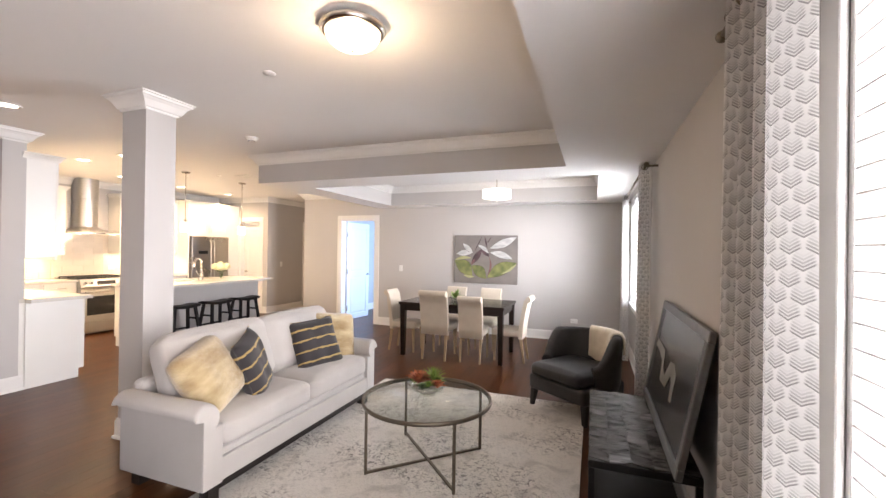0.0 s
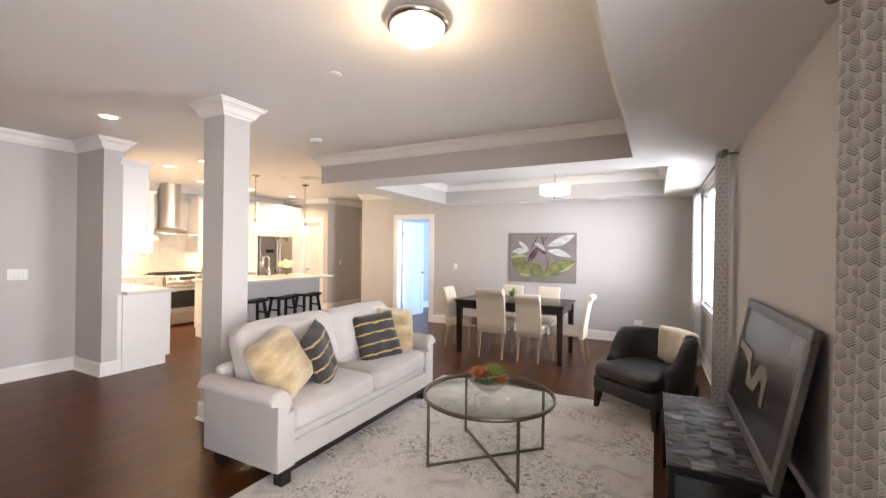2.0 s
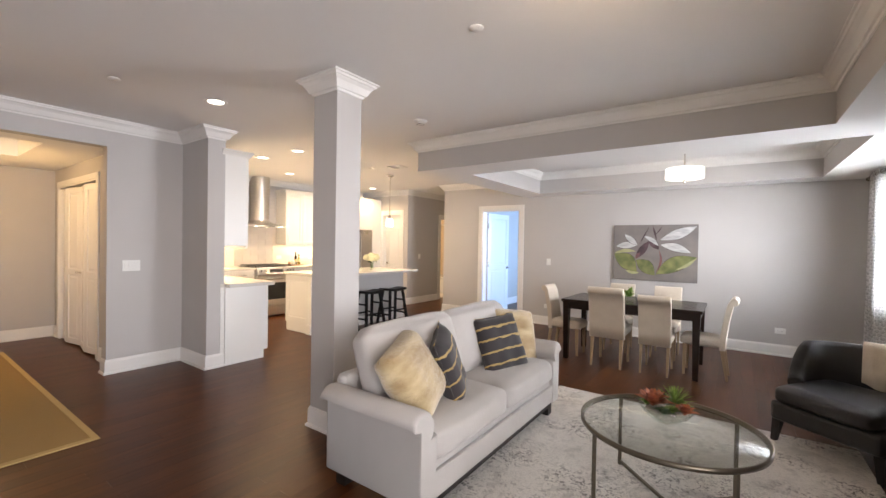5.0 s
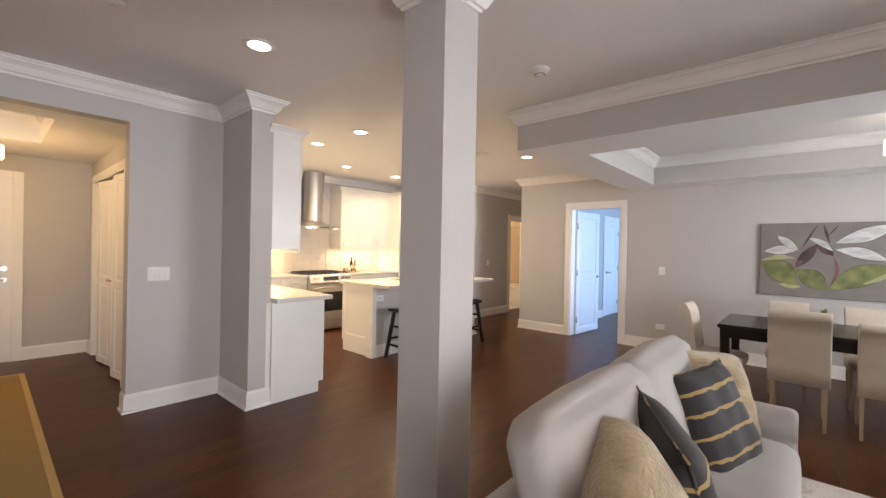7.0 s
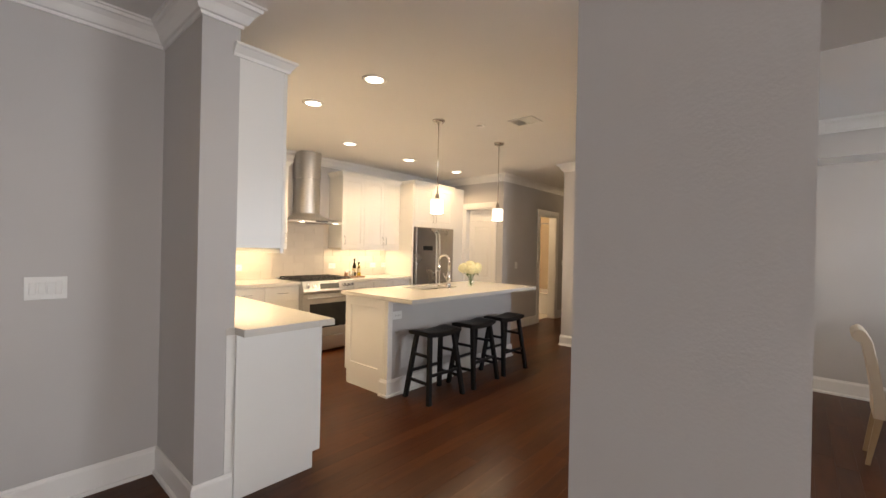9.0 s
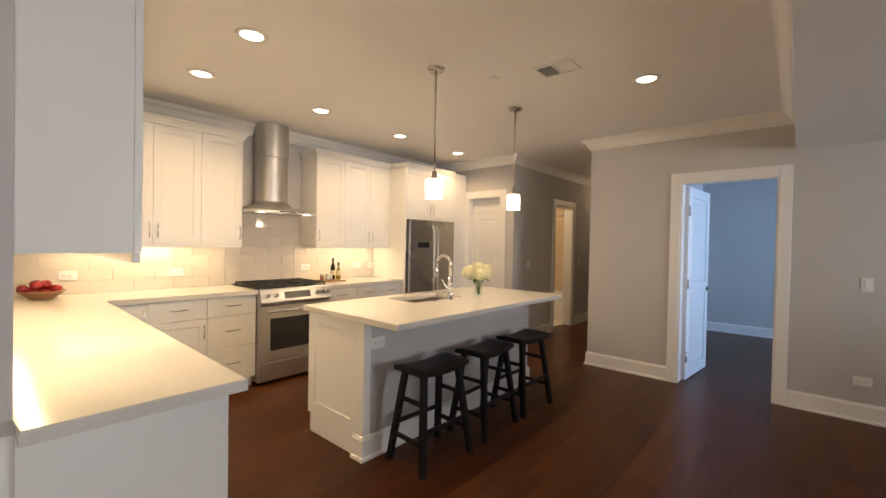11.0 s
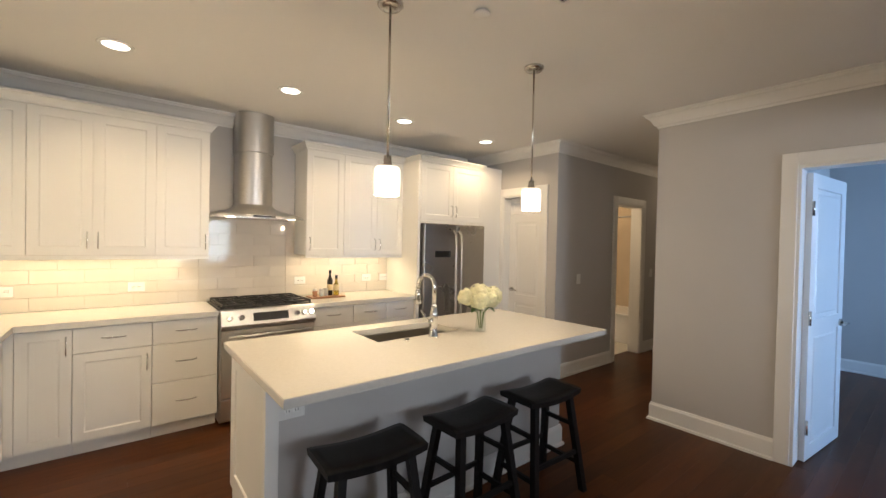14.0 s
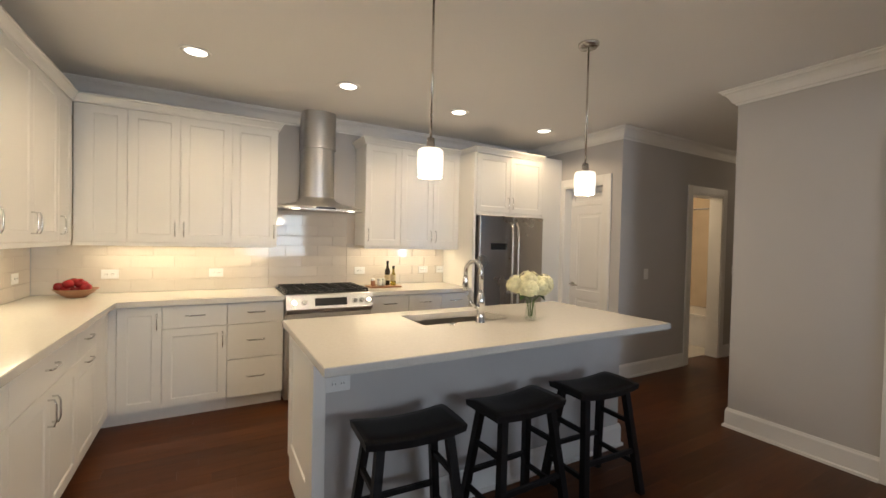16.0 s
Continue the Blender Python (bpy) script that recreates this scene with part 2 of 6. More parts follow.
structure("wall_hallway_left", holed("y", YP, 12.0, XH - T, XH, 0, 2.8, [(9.25, 9.93, 0, 2.05)]), PAINT, "grey painted hallway wall with a bathroom doorway")
structure("wall_hallway_end", box(XH - T, 12.0, 0, XR + 0.2, 12.14, 2.8), PAINT, "grey painted end wall")
structure("wall_pantry", holed("x", XK, XH - T, YP, YP + T, 0, 2.8, [(-8.24, -7.66, 0, 2.08)]), PAINT, "grey painted wall with a recessed pantry door")
structure("wall_range", box(XK - T, 2.94, 0, XK, YP + T, 2.8), PAINT, "painted kitchen wall behind range")
structure("wall_kitchen_side", box(XK, 2.94, 0, -6.12, 3.08, 2.8), PAINT, "painted kitchen side wall")
structure("wall_end_post", box(-6.12, 2.94, 0, -5.98, 3.125, 2.8), PAINT, "grey painted wall end beside peninsula")
structure("wall_west", holed("y", YB, 2.94, XL - T, XL, 0, 2.8, [(0.55, 2.235, 0, 2.35)]), PAINT, "grey painted wall with wide entry opening")
structure("wall_entry_closet", holed("x", -9.25, XL - T, 2.36, 2.46, 0, 2.8, [(-8.98, -7.36, 0, 2.10)]), PAINT, "painted entry wall with closet opening")
structure("wall_closet_back", box(-9.25, 2.86, 0, XL - T, 2.94, 2.8), PAINT, "closet back wall")
structure("wall_entry_south", box(-9.25, 0.35, 0, XL - T, 0.45, 2.8), PAINT, "painted entry side wall")
structure("wall_entry_end", box(-9.39, 0.35, 0, -9.25, 2.94, 2.8), PAINT, "painted wall around front door")
structure("wall_bedroom_left", box(-6.18, 11.3, 0, XR, 11.44, 2.8), PAINT, "painted bedroom wall")
structure("wall_bedroom_closet", box(-5.86, YF + T, 0, -5.72, 11.3, 2.8), PAINT, "painted bedroom side wall")
structure("wall_bath_end", box(-9.86, 11.1, 0, XH - T, 11.24, 2.8), PAINT, "bathroom end wall")
structure("wall_bath_back", box(-10.0, YP + T, 0, -9.86, 12.0, 2.8), PAINT, "bathroom wall")

# ceiling with two trays
bm = box(-10.0, YB, ZC, XR, 12.0, ZC + 0.1)
structure("ceiling", bm, CEIL, "flat white painted ceiling", "ceiling")
XB = -4.50
bm = bmesh.new()
bx(bm, -0.79, YB, ZS, XR, 4.70, ZC - 0.001)
bx(bm, XB, 4.70, ZS, XR, 5.23, ZC - 0.001)
bx(bm, XB, 5.23, ZS, -4.055, 7.43, ZC - 0.001)
bx(bm, -0.50, 5.23, ZS, XR, 7.43, ZC - 0.001)
bx(bm, XB, 7.43, ZS, XR, YF, ZC - 0.001)
bm.normal_update()
ob = structure("ceiling_soffit", bm, [CEIL, PAINT], "dropped ceiling soffit round two tray recesses", "ceiling")
for p in ob.data.polygons:
    p.material_index = 1 if abs(p.normal.z) < 0.5 else 0
# entry hall lowered ceiling with its tray
bm = bmesh.new()
HT = (-8.20, -7.0, 0.95, 1.83)
bx(bm, -9.25, 0.45, 2.35, XL - T, HT[2], ZC - 0.002)
bx(bm, -9.25, HT[3], 2.35, XL - T, 2.36, ZC - 0.002)
bx(bm, -9.25, HT[2], 2.35, HT[0], HT[3], ZC - 0.002)
bx(bm, HT[1], HT[2], 2.35, XL - T, HT[3], ZC - 0.002)
structure("ceiling_entry", bm, CEIL, "lowered entry ceiling with a small tray", "ceiling")

CROWN = [(0, 0), (0, -0.115), (0.010, -0.115), (0.014, -0.100), (0.026, -0.096), (0.034, -0.082), (0.050, -0.052), (0.070, -0.032), (0.080, -0.028), (0.084, -0.012), (0.096, -0.010), (0.096, 0)]
SMALL = [(o * 0.8, h * 0.75) for o, h in CROWN]
BASE = [(0, 0), (0, 0.150), (0.006, 0.150), (0.009, 0.138), (0.013, 0.130), (0.014, 0.122), (0.014, 0.022), (0.026, 0.018), (0.028, 0)]


def crown(name, path, z=ZC, side=1, closed=False, prof=CROWN):
    bm = sweep(bmesh.new(), path, [(o + 0.0005, h - 0.0015) for o, h in prof], z, side, closed)
    return structure(name, bm, TRIM, "white stepped crown moulding", "crown moulding")


def baseboard(name, path, side=1, closed=False):
    bm = sweep(bmesh.new(), path, [(o + 0.0005, h + 0.0005) for o, h in BASE], 0, side, closed)
    return structure(name, bm, TRIM, "tall white baseboard with shoe moulding", "baseboard")


crown("crown_moulding_tray_1", [(-0.79, YB), (-0.79, 4.70), (XB, 4.70), (XB, YF), (-6.32, YF), (-6.32, 11.9)], side=1)
crown("crown_moulding_tray_2", [(-4.055, 5.23), (-0.50, 5.23), (-0.50, 7.43), (-4.055, 7.43)], closed=True)
crown("crown_moulding_entry_side", [(XL, YB), (XL, 2.94), (-5.98, 2.94), (-5.98, 3.125), (-6.12, 3.125), (-6.12, 3.08), (XK, 3.08), (XK, YP), (XH, YP), (XH, 11.9)], side=-1)
crown("crown_moulding_entry_tray", [(HT[0], HT[2]), (HT[1], HT[2]), (HT[1], HT[3]), (HT[0], HT[3])], closed=True, prof=SMALL)
baseboard("baseboard_window_wall", [(XR, YB), (XR, YF), (-4.51, YF)])
baseboard("baseboard_door_wall", [(-5.475, YF), (-6.32, YF), (-6.32, 11.9)])
baseboard("baseboard_west", [(XL - T, 2.235), (XL, 2.235), (XL, 2.94), (-5.98, 2.94), (-5.98, 3.125)], side=-1)
baseboard("baseboard_entry", [(-9.25, 1.76), (-9.25, 2.36), (-9.07, 2.36)], side=-1)
baseboard("baseboard_closet", [(-7.27, 2.36), (XL - T, 2.36), (XL - T, 2.235)], side=-1)
baseboard("baseboard_hallway", [(-7.57, YP), (XH, YP), (XH, 9.16)], side=-1)
baseboard("baseboard_hallway_far", [(XH, 10.02), (XH, 11.9)], side=-1)
baseboard("baseboard_bedroom", [(-5.72, 8.0), (-5.72, 10.2)], side=-1)
baseboard("baseboard_bedroom_end", [(XR, 11.3), (-5.72, 11.3)], side=1)

# column
COL = (-3.963, -3.70, 2.785, 3.02)
col = thing("column", "square grey painted column with white crown and base", "column", kind="structure")
part("shaft", box(COL[0], COL[2], 0, COL[1], COL[3], ZC), PAINT, col)
ring = [(COL[0], COL[2]), (COL[1], COL[2]), (COL[1], COL[3]), (COL[0], COL[3])]
part("capital", sweep(bmesh.new(), ring, [(o + 0.0005, h - 0.0015) for o, h in CROWN], ZC, -1, True), TRIM, col, "white stepped crown capital")
part("base", sweep(bmesh.new(), ring, [(o + 0.0005, h + 0.0005) for o, h in BASE], 0, -1, True), TRIM, col, "white base moulding")

# ---- doors, windows, openings ----
def framed(bm, x0, x1, z0, z1, y0, t, st, recess, splits=(), raised=False):
    """A framed and panelled front in one piece: its face at y0 looks along -y, with sunk panels between rails at the given heights."""
    xs = [x0, x0 + st, x1 - st, x1]
    zs = [z0, z0 + st]
    for s in splits:
        zs += [s - st / 2, s + st / 2]
    zs += [z1 - st, z1]
    V = [[bm.verts.new((x, y0, z)) for z in zs] for x in xs]
    nz = len(zs)
    for i in range(3):
        for k in range(nz - 1):
            c = [V[i][k], V[i + 1][k], V[i + 1][k + 1], V[i][k + 1]]
            if i == 1 and k % 2 == 1:
                xa, xb, za, zb = xs[1], xs[2], zs[k], zs[k + 1]
                steps = [(0.009 if recess < 0.007 else 0.004, recess)] + ([(0.030, recess), (0.042, recess * 0.3)] if raised else [])
                for ins, dep in steps:
                    d = [bm.verts.new(p) for p in ((xa + ins, y0 + dep, za + ins), (xb - ins, y0 + dep, za + ins), (xb - ins, y0 + dep, zb - ins), (xa + ins, y0 + dep, zb - ins))]
                    for q in range(4):
                        bm.faces.new((c[q], c[(q + 1) % 4], d[(q + 1) % 4], d[q]))
                    c = d
            bm.faces.new(c)
    ring = [(i, 0) for i in range(4)] + [(3, k) for k in range(1, nz)] + [(i, nz - 1) for i in (2, 1, 0)] + [(0, k) for k in range(nz - 2, 0, -1)]
    back = {q: bm.verts.new((xs[q[0]], y0 + t, zs[q[1]])) for q in ring}
    for p, q in zip(ring, ring[1:] + ring[:1]):
        bm.faces.new((V[p[0]][p[1]], V[q[0]][q[1]], back[q], back[p]))
    bm.faces.new([back[q] for q in ring])
    return bm


def casing(name, x0, x1, top, y, depth, m, label, width=0.09, group=""):
    """White casing round an opening from x0 to x1, on the wall face at y (looking along -y), with a jamb lining of that depth."""
    th = thing(name, label, "door casing", m, kind="structure")
    bm = bmesh.new()
    bx(bm, x0 - width, y - 0.02, 0, x0, y - 0.001, top + width, 0.003)
    part("casing_side", bm, TRIM, th)
    part("casing_side", box(x1, y - 0.02, 0, x1 + width, y - 0.001, top + width, 0.003), TRIM, th)
    part("casing_head", box(x0, y - 0.02, top, x1, y - 0.001, top + width, 0.003), TRIM, th)
    part("jamb", box(x0 - 0.001, y - 0.01, 0, x0 + 0.018, y + depth, top), TRIM, th)
    part("jamb", box(x1 - 0.018, y - 0.01, 0, x1 + 0.001, y + depth, top), TRIM, th)
    part("jamb_head", box(x0 + 0.018, y - 0.01, top - 0.018, x1 - 0.018, y + depth, top + 0.001), TRIM, th)
    return th


def lever(parent, x, y, z, sx=1, material=NICKEL):
    """A lever handle whose rose lies on the face at y and looks along -y."""
    bm = tube(bmesh.new(), [(x, y, z), (x, y - 0.012, z)], 0.027, 20)
    tube(bm, [(x, y - 0.012, z), (x, y - 0.05, z)], 0.010, 10)
    tube(bm, [(x, y - 0.05, z), (x + 0.03 * sx, y - 0.052, z + 0.002), (x + 0.11 * sx, y - 0.05, z - 0.004)], 0.009, 10, 0.007)
    return part("handle", bm, material, parent, "satin nickel lever handle")


def panel_door(name, w, h, splits, m, label, knob_x, kind="structure"):
    th = thing(name, label, "door", m, kind=kind)
    part("leaf", framed(bmesh.new(), 0, w, 0.008, h, 0, 0.036, 0.10, 0.009, splits, True), DOORW, th)
    sx = 1 if knob_x < w / 2 else -1
    lever(th, knob_x, 0.0, 0.93, sx)
    bm = tube(bmesh.new(), [(knob_x, 0.036, 0.93), (knob_x, 0.048, 0.93)], 0.027, 20)
    tube(bm, [(knob_x, 0.048, 0.93), (knob_x, 0.086, 0.93)], 0.010, 10)
    tube(bm, [(knob_x, 0.086, 0.93), (knob_x + 0.11 * sx, 0.086, 0.926)], 0.009, 10, 0.007)
    part("handle", bm, NICKEL, th, "satin nickel lever handle")
    hx = w if knob_x < w / 2 else 0
    for z in (0.25, h / 2, h - 0.25):
        part("hinge", tube(bmesh.new(), [(hx, -0.006, z - 0.05), (hx, -0.006, z + 0.05)], 0.009, 8), NICKEL, th, "satin nickel hinge")
    return th


I4 = Matrix.Identity(4)
casing("door_casing_1", DOOR[0], DOOR[1], DOOR[2], YF, T, I4, "white casing round the open bedroom doorway")
# bedroom leaf, swung into the bedroom
panel_door("door_1", 0.745, 2.03, (0.95,), pose(DOOR[0] + 0.02, YF + T - 0.01, 0.0, 0, 0, 84) @ Matrix.Translation((0, -0.036, 0)), "white panelled bedroom door standing open", 0.685)
# closet door in the bedroom's side wall
panel_door("door_2", 0.72, 2.03, (0.95,), pose(-5.70, 10.25, 0, 0, 0, 90), "white panelled closet door in the bedroom", 0.06)
casing("door_casing_2", 10.25, 10.97, 2.04, 0, 0.0, pose(-5.718, 0, 0, 0, 0, 90), "white casing round bedroom closet door")
casing("door_casing_3", -8.24, -7.66, 2.08, YP, T, I4, "white casing round the recessed pantry door")
panel_door("door_3", 0.54, 1.86, (0.82,), pose(-8.22, YP + 0.10, 0), "white panelled pantry door, closed", 0.055)
part("transom_panel", framed(bmesh.new(), -8.22, -7.68, 1.865, 2.06, YP + 0.10, 0.036, 0.05, 0.009), DOORW, bpy.data.objects["door_casing_3"], "white panel over pantry door")
casing("door_casing_4", 9.25, 9.93, 2.05, 0, T, pose(XH, 0, 0, 0, 0, 90), "white casing round bathroom doorway")
panel_door("door_4", 0.66, 2.02, (0.95,), pose(XH - T - 0.005, 9.29, 0, 0, 0, 181), "white bathroom door standing open", 0.60)
# front door and closet doors in the entry
FD = (0.78, 1.68)
casing("door_casing_5", FD[0], FD[1], 2.07, 0, 0.0, pose(-9.249, 0, 0, 0, 0, 90), "white casing round the front door")
fd = panel_door("door_5", 0.90, 2.065, (0.95,), pose(-9.238, FD[0], 0, 0, 0, 90) @ Matrix.Translation((0, -0.01, 0)), "white panelled front door, closed", 0.84)
part("deadbolt", tube(bmesh.new(), [(0.84, 0, 1.06), (0.84, -0.03, 1.06)], 0.028, 18), NICKEL, fd, "round satin nickel deadbolt")
casing("door_casing_6", -8.98, -7.36, 2.10, 2.36, 0.09, I4, "white casing round entry closet", 0.07)
for i, (x, tilt, side) in enumerate(((-8.96, 9, 1), (-8.56, -9, 1), (-8.16, 9, 1), (-7.765, -9, 1))):
    m = pose(x, 2.395 - (0.06 if i % 2 else 0), 0.01, 0, 0, -tilt * 1.0)
    th = thing("bifold_door", "white panelled bifold closet leaf, slightly folded", "closet door", m, "bifold closet doors")
    part("leaf", framed(bmesh.new(), 0, 0.395, 0.01, 2.05, 0, 0.03, 0.07, 0.008, (0.95,), True), DOORW, th)
    if i in (1, 2):
        part("knob", lathe(bmesh.new(), [(0.0, 0.03), (0.013, 0.028), (0.016, 0.02), (0.008, 0.008), (0.010, 0)], 14), NICKEL, th).matrix_local = pose(0.33 if i == 1 else 0.06, 0, 0.95, 90)

BLINDM = mat("white blind slats", (0.85, 0.85, 0.85), 0.4)
# thin vinyl lets daylight through
btr = BLINDM.node_tree.nodes.new("ShaderNodeBsdfTranslucent")
btr.inputs["Color"].default_value = (0.86, 0.86, 0.86, 1)
bms = BLINDM.node_tree.nodes.new("ShaderNodeMixShader")
bms.inputs[0].default_value = 0.22
BLINDM.node_tree.links.new(BLINDM.node_tree.nodes["Principled BSDF"].outputs[0], bms.inputs[1])
BLINDM.node_tree.links.new(btr.outputs[0], bms.inputs[2])
BLINDM.node_tree.links.new(bms.outputs[0], BLINDM.node_tree.nodes["Material Output"].inputs["Surface"])


def window(name, ya, yb, za, zb, label, sill=True):
    th = thing(name, label, "window", kind="structure")
    x = XR
    for nm, b in (("casing_side", (x - 0.02, ya - 0.08, za - 0.08, x - 0.001, ya, zb + 0.08)), ("casing_side", (x - 0.02, yb, za - 0.08, x - 0.001, yb + 0.08, zb + 0.08)),
                  ("casing_head", (x - 0.02, ya, zb, x - 0.001, yb, zb + 0.08)), ("window_sill", (x - 0.045, ya - 0.1, za - 0.03, x + 0.07, yb + 0.1, za)), ("apron", (x - 0.018, ya - 0.08, za - 0.10, x - 0.001, yb + 0.08, za - 0.03)),
                  ("lining", (x - 0.001, ya - 0.001, za, x + 0.12, ya + 0.015, zb)), ("lining", (x - 0.001, yb - 0.015, za, x + 0.12, yb + 0.001, zb)), ("lining_head", (x - 0.001, ya, zb - 0.015, x + 0.12, yb, zb + 0.001))):
        part(nm, box(*b, 0.003), TRIM, th)
    nb = max(2, round((yb - ya) / 0.85))
    wd = (yb - ya - 0.03) / nb
    zm = (za + zb) / 2
    for a, b in [(ya + 0.015 + wd * q, ya + 0.015 + wd * (q + 1)) for q in range(nb)]:
        bm = bmesh.new()
        for u0, u1, w0, w1 in ((a, a + 0.045, za, zb - 0.015), (b - 0.045, b, za, zb - 0.015), (a + 0.045, b - 0.045, za, za + 0.05), (a + 0.045, b - 0.045, zb - 0.06, zb - 0.015), (a + 0.045, b - 0.045, zm - 0.02, zm + 0.02)):
            bx(bm, x + 0.115, u0, w0, x + 0.155, u1, w1)
        fr = part("window_frame", bm, TRIM, th)
        for w0, w1 in ((za + 0.05, zm - 0.02), (zm + 0.02, zb - 0.06)):
            pn = part("pane", box(x + 0.132, a + 0.045, w0, x + 0.136, b - 0.045, w1), GLASS, fr)
            pn.visible_shadow = False
    bl = thing("window_blind", "white slatted blind hanging in window, slats tilted open", "blind")
    bx0 = x + 0.003
    part("headrail", box(bx0, ya + 0.03, zb - 0.07, bx0 + 0.055, yb - 0.03, zb - 0.018, 0.004), BLINDM, bl)
    z = zb - 0.10
    s0 = None
    while z > za + 0.04:
        if s0 is None:
            s0 = mesh_object("slat", bx(bmesh.new(), -0.031, ya + 0.02, -0.0025, 0.031, yb - 0.02, 0.0025, 0.001), BLINDM)
            s = s0
        else:
            s = new("slat", s0.data)
        s.parent = bl
        s.matrix_local = pose(bx0 + 0.028, 0, z, 0, 0, 0)
        z -= 0.053
    part("bottom_rail", box(bx0, ya + 0.03, za + 0.008, bx0 + 0.05, yb - 0.03, za + 0.026, 0.004), BLINDM, bl)
    for y in (ya + 0.25, yb - 0.25):
        part("cord", tube(bmesh.new(), [(bx0 + 0.028, y, za + 0.02), (bx0 + 0.028, y, zb - 0.03)], 0.0015, 5), BLINDM, bl)
    return th


window("window_1", *W1, "tall white framed window with bright daylight")
window("window_2", *W2, "white framed dining window with bright daylight")
window("window_3", *WB, "white framed bedroom window")
area_light("window_light", (XR + 0.175, (W1[0] + W1[1]) / 2, 1.15), (-3, (W1[0] + W1[1]) / 2, 1.1), 2.8, 2.1, E_W1, DAY)
area_light("window_light", (XR + 0.175, (W2[0] + W2[1]) / 2, 1.5), (-3, (W2[0] + W2[1]) / 2, 1.4), 1.6, 1.45, E_W2, DAY2)
area_light("window_light", (XR + 0.175, (WB[0] + WB[1]) / 2, 1.5), (-3, 9.75, 1.2), 1.7, 1.35, E_WB, BEDDAY)


# wall plates
def plate(name, m, label, w=0.075, h=0.115, gangs=1, outlet=False):
    th = thing(name, label, "outlet" if outlet else "light switch", m)
    part("plate", box(-w / 2, -0.006, -h / 2, w / 2, -0.0005, h / 2, 0.002), PLASTIC, th)
    for g in range(gangs):
        cx = (g - (gangs - 1) / 2) * (w - 0.03) / max(1, gangs) * 1.0
        if outlet:
            for dx in (-0.02, 0.02):
                a = (cx + dx, 0) if w > h else (cx, dx)
                part("socket", box(a[0] - 0.015, -0.009, a[1] - 0.014, a[0] + 0.015, -0.004, a[1] + 0.014, 0.003), PLASTIC, th)
                for k in (-0.006, 0.006):
                    part("slot", box(a[0] + k - 0.0012, -0.0097, a[1] - 0.005, a[0] + k + 0.0012, -0.0085, a[1] + 0.005), BLACK, th)
        else:
            part("rocker", box(cx - 0.014, -0.010, -0.032, cx + 0.014, -0.004, 0.032, 0.003), PLASTIC, th)
    return th


plate("light_switch", pose(XL, 2.447, 1.12, 0, 0, 90), "white four-gang switch plate on grey wall", 0.16, 0.115, 4)
plate("light_switch", pose(-4.03, YF, 1.12), "white single switch plate on grey wall")
plate("light_switch", pose(XH, 8.42, 1.10, 0, 0, 90), "white switch plate in the hallway")
plate("light_switch", pose(XH, 10.25, 1.12, 0, 0, 90), "white switch plate in the hallway")
plate("wall_outlet", pose(-4.04, YF, 0.33), "white duplex outlet low on grey wall", 0.115, 0.075, 1, True)
plate("wall_outlet", pose(-0.83, YF, 0.33), "white duplex outlet low on grey wall", 0.115, 0.075, 1, True)
plate("wall_outlet", pose(-6.53, 4.80, 0.735, 0, 0, 90), "white duplex outlet on island end", 0.115, 0.075, 1, True)

# ---- ceiling fixtures ----
LAMPGLOW = glow("warm lamp disc", (1.0, 0.86, 0.66), 9.0)
SHADEGLOW = glow("lit opal glass", (1.0, 0.86, 0.66), 2.2)
DRUMGLOW = glow("lit fabric drum", (1.0, 0.93, 0.82), 1.5)
for i, (x, y) in enumerate(((-7.86, 4.18), (-7.90, 5.22), (-7.97, 6.30), (-8.00, 7.40), (-6.98, 4.16), (-6.15, 4.17), (-5.33, 6.29), (-5.08, 2.59))):
    th = thing("recessed_downlight", "lit round white recessed ceiling downlight", "downlight", pose(x, y, ZC), "recessed downlights")
    part("trim_ring", lathe(bmesh.new(), [(0.066, -0.002), (0.070, -0.008), (0.088, -0.007), (0.094, -0.001), (0.066, -0.001)], 32), TRIM, th)
    part("lens", lathe(bmesh.new(), [(0.0, -0.004), (0.066, -0.004), (0.066, -0.001), (0, -0.001)], 32), LAMPGLOW, th, "glowing warm lens")
    spot_light("downlight_lamp", (x, y, ZC - 0.012), E_DL * (0.14 if x > -5.5 else 0.6 if x > -6.5 else 1.0), WARM if y > 3 else WARM2, 148, 0.06)

th = thing("flush_ceiling_light", "lit opal glass bowl ceiling light with bronze-nickel ring", "ceiling light", pose(-1.70, 2.47, ZC - 0.004))
part("pan", lathe(bmesh.new(), [(0.0, -0.001), (0.135, -0.001), (0.150, -0.012), (0.165, -0.02), (0.168, -0.03), (0.156, -0.045), (0.148, -0.05), (0.140, -0.048), (0.0, -0.04)], 48), NICKEL, th, "brushed nickel stepped ring")
part("shade", lathe(bmesh.new(), [(0.142, -0.046), (0.138, -0.062), (0.122, -0.088), (0.092, -0.110), (0.052, -0.124), (0.0, -0.129)], 48), glow("lit bowl glass", (1.0, 0.80, 0.50), 1.5), th, "glowing opal glass bowl")
part("finial", lathe(bmesh.new(), [(0.0, -0.146), (0.007, -0.143), (0.009, -0.136), (0.004, -0.130), (0.007, -0.127), (0.0, -0.126)], 14), NICKEL, th)
bulb("flush_lamp", (-1.70, 2.47, ZC - 0.30), E_FLUSH, WARM2, 0.08)

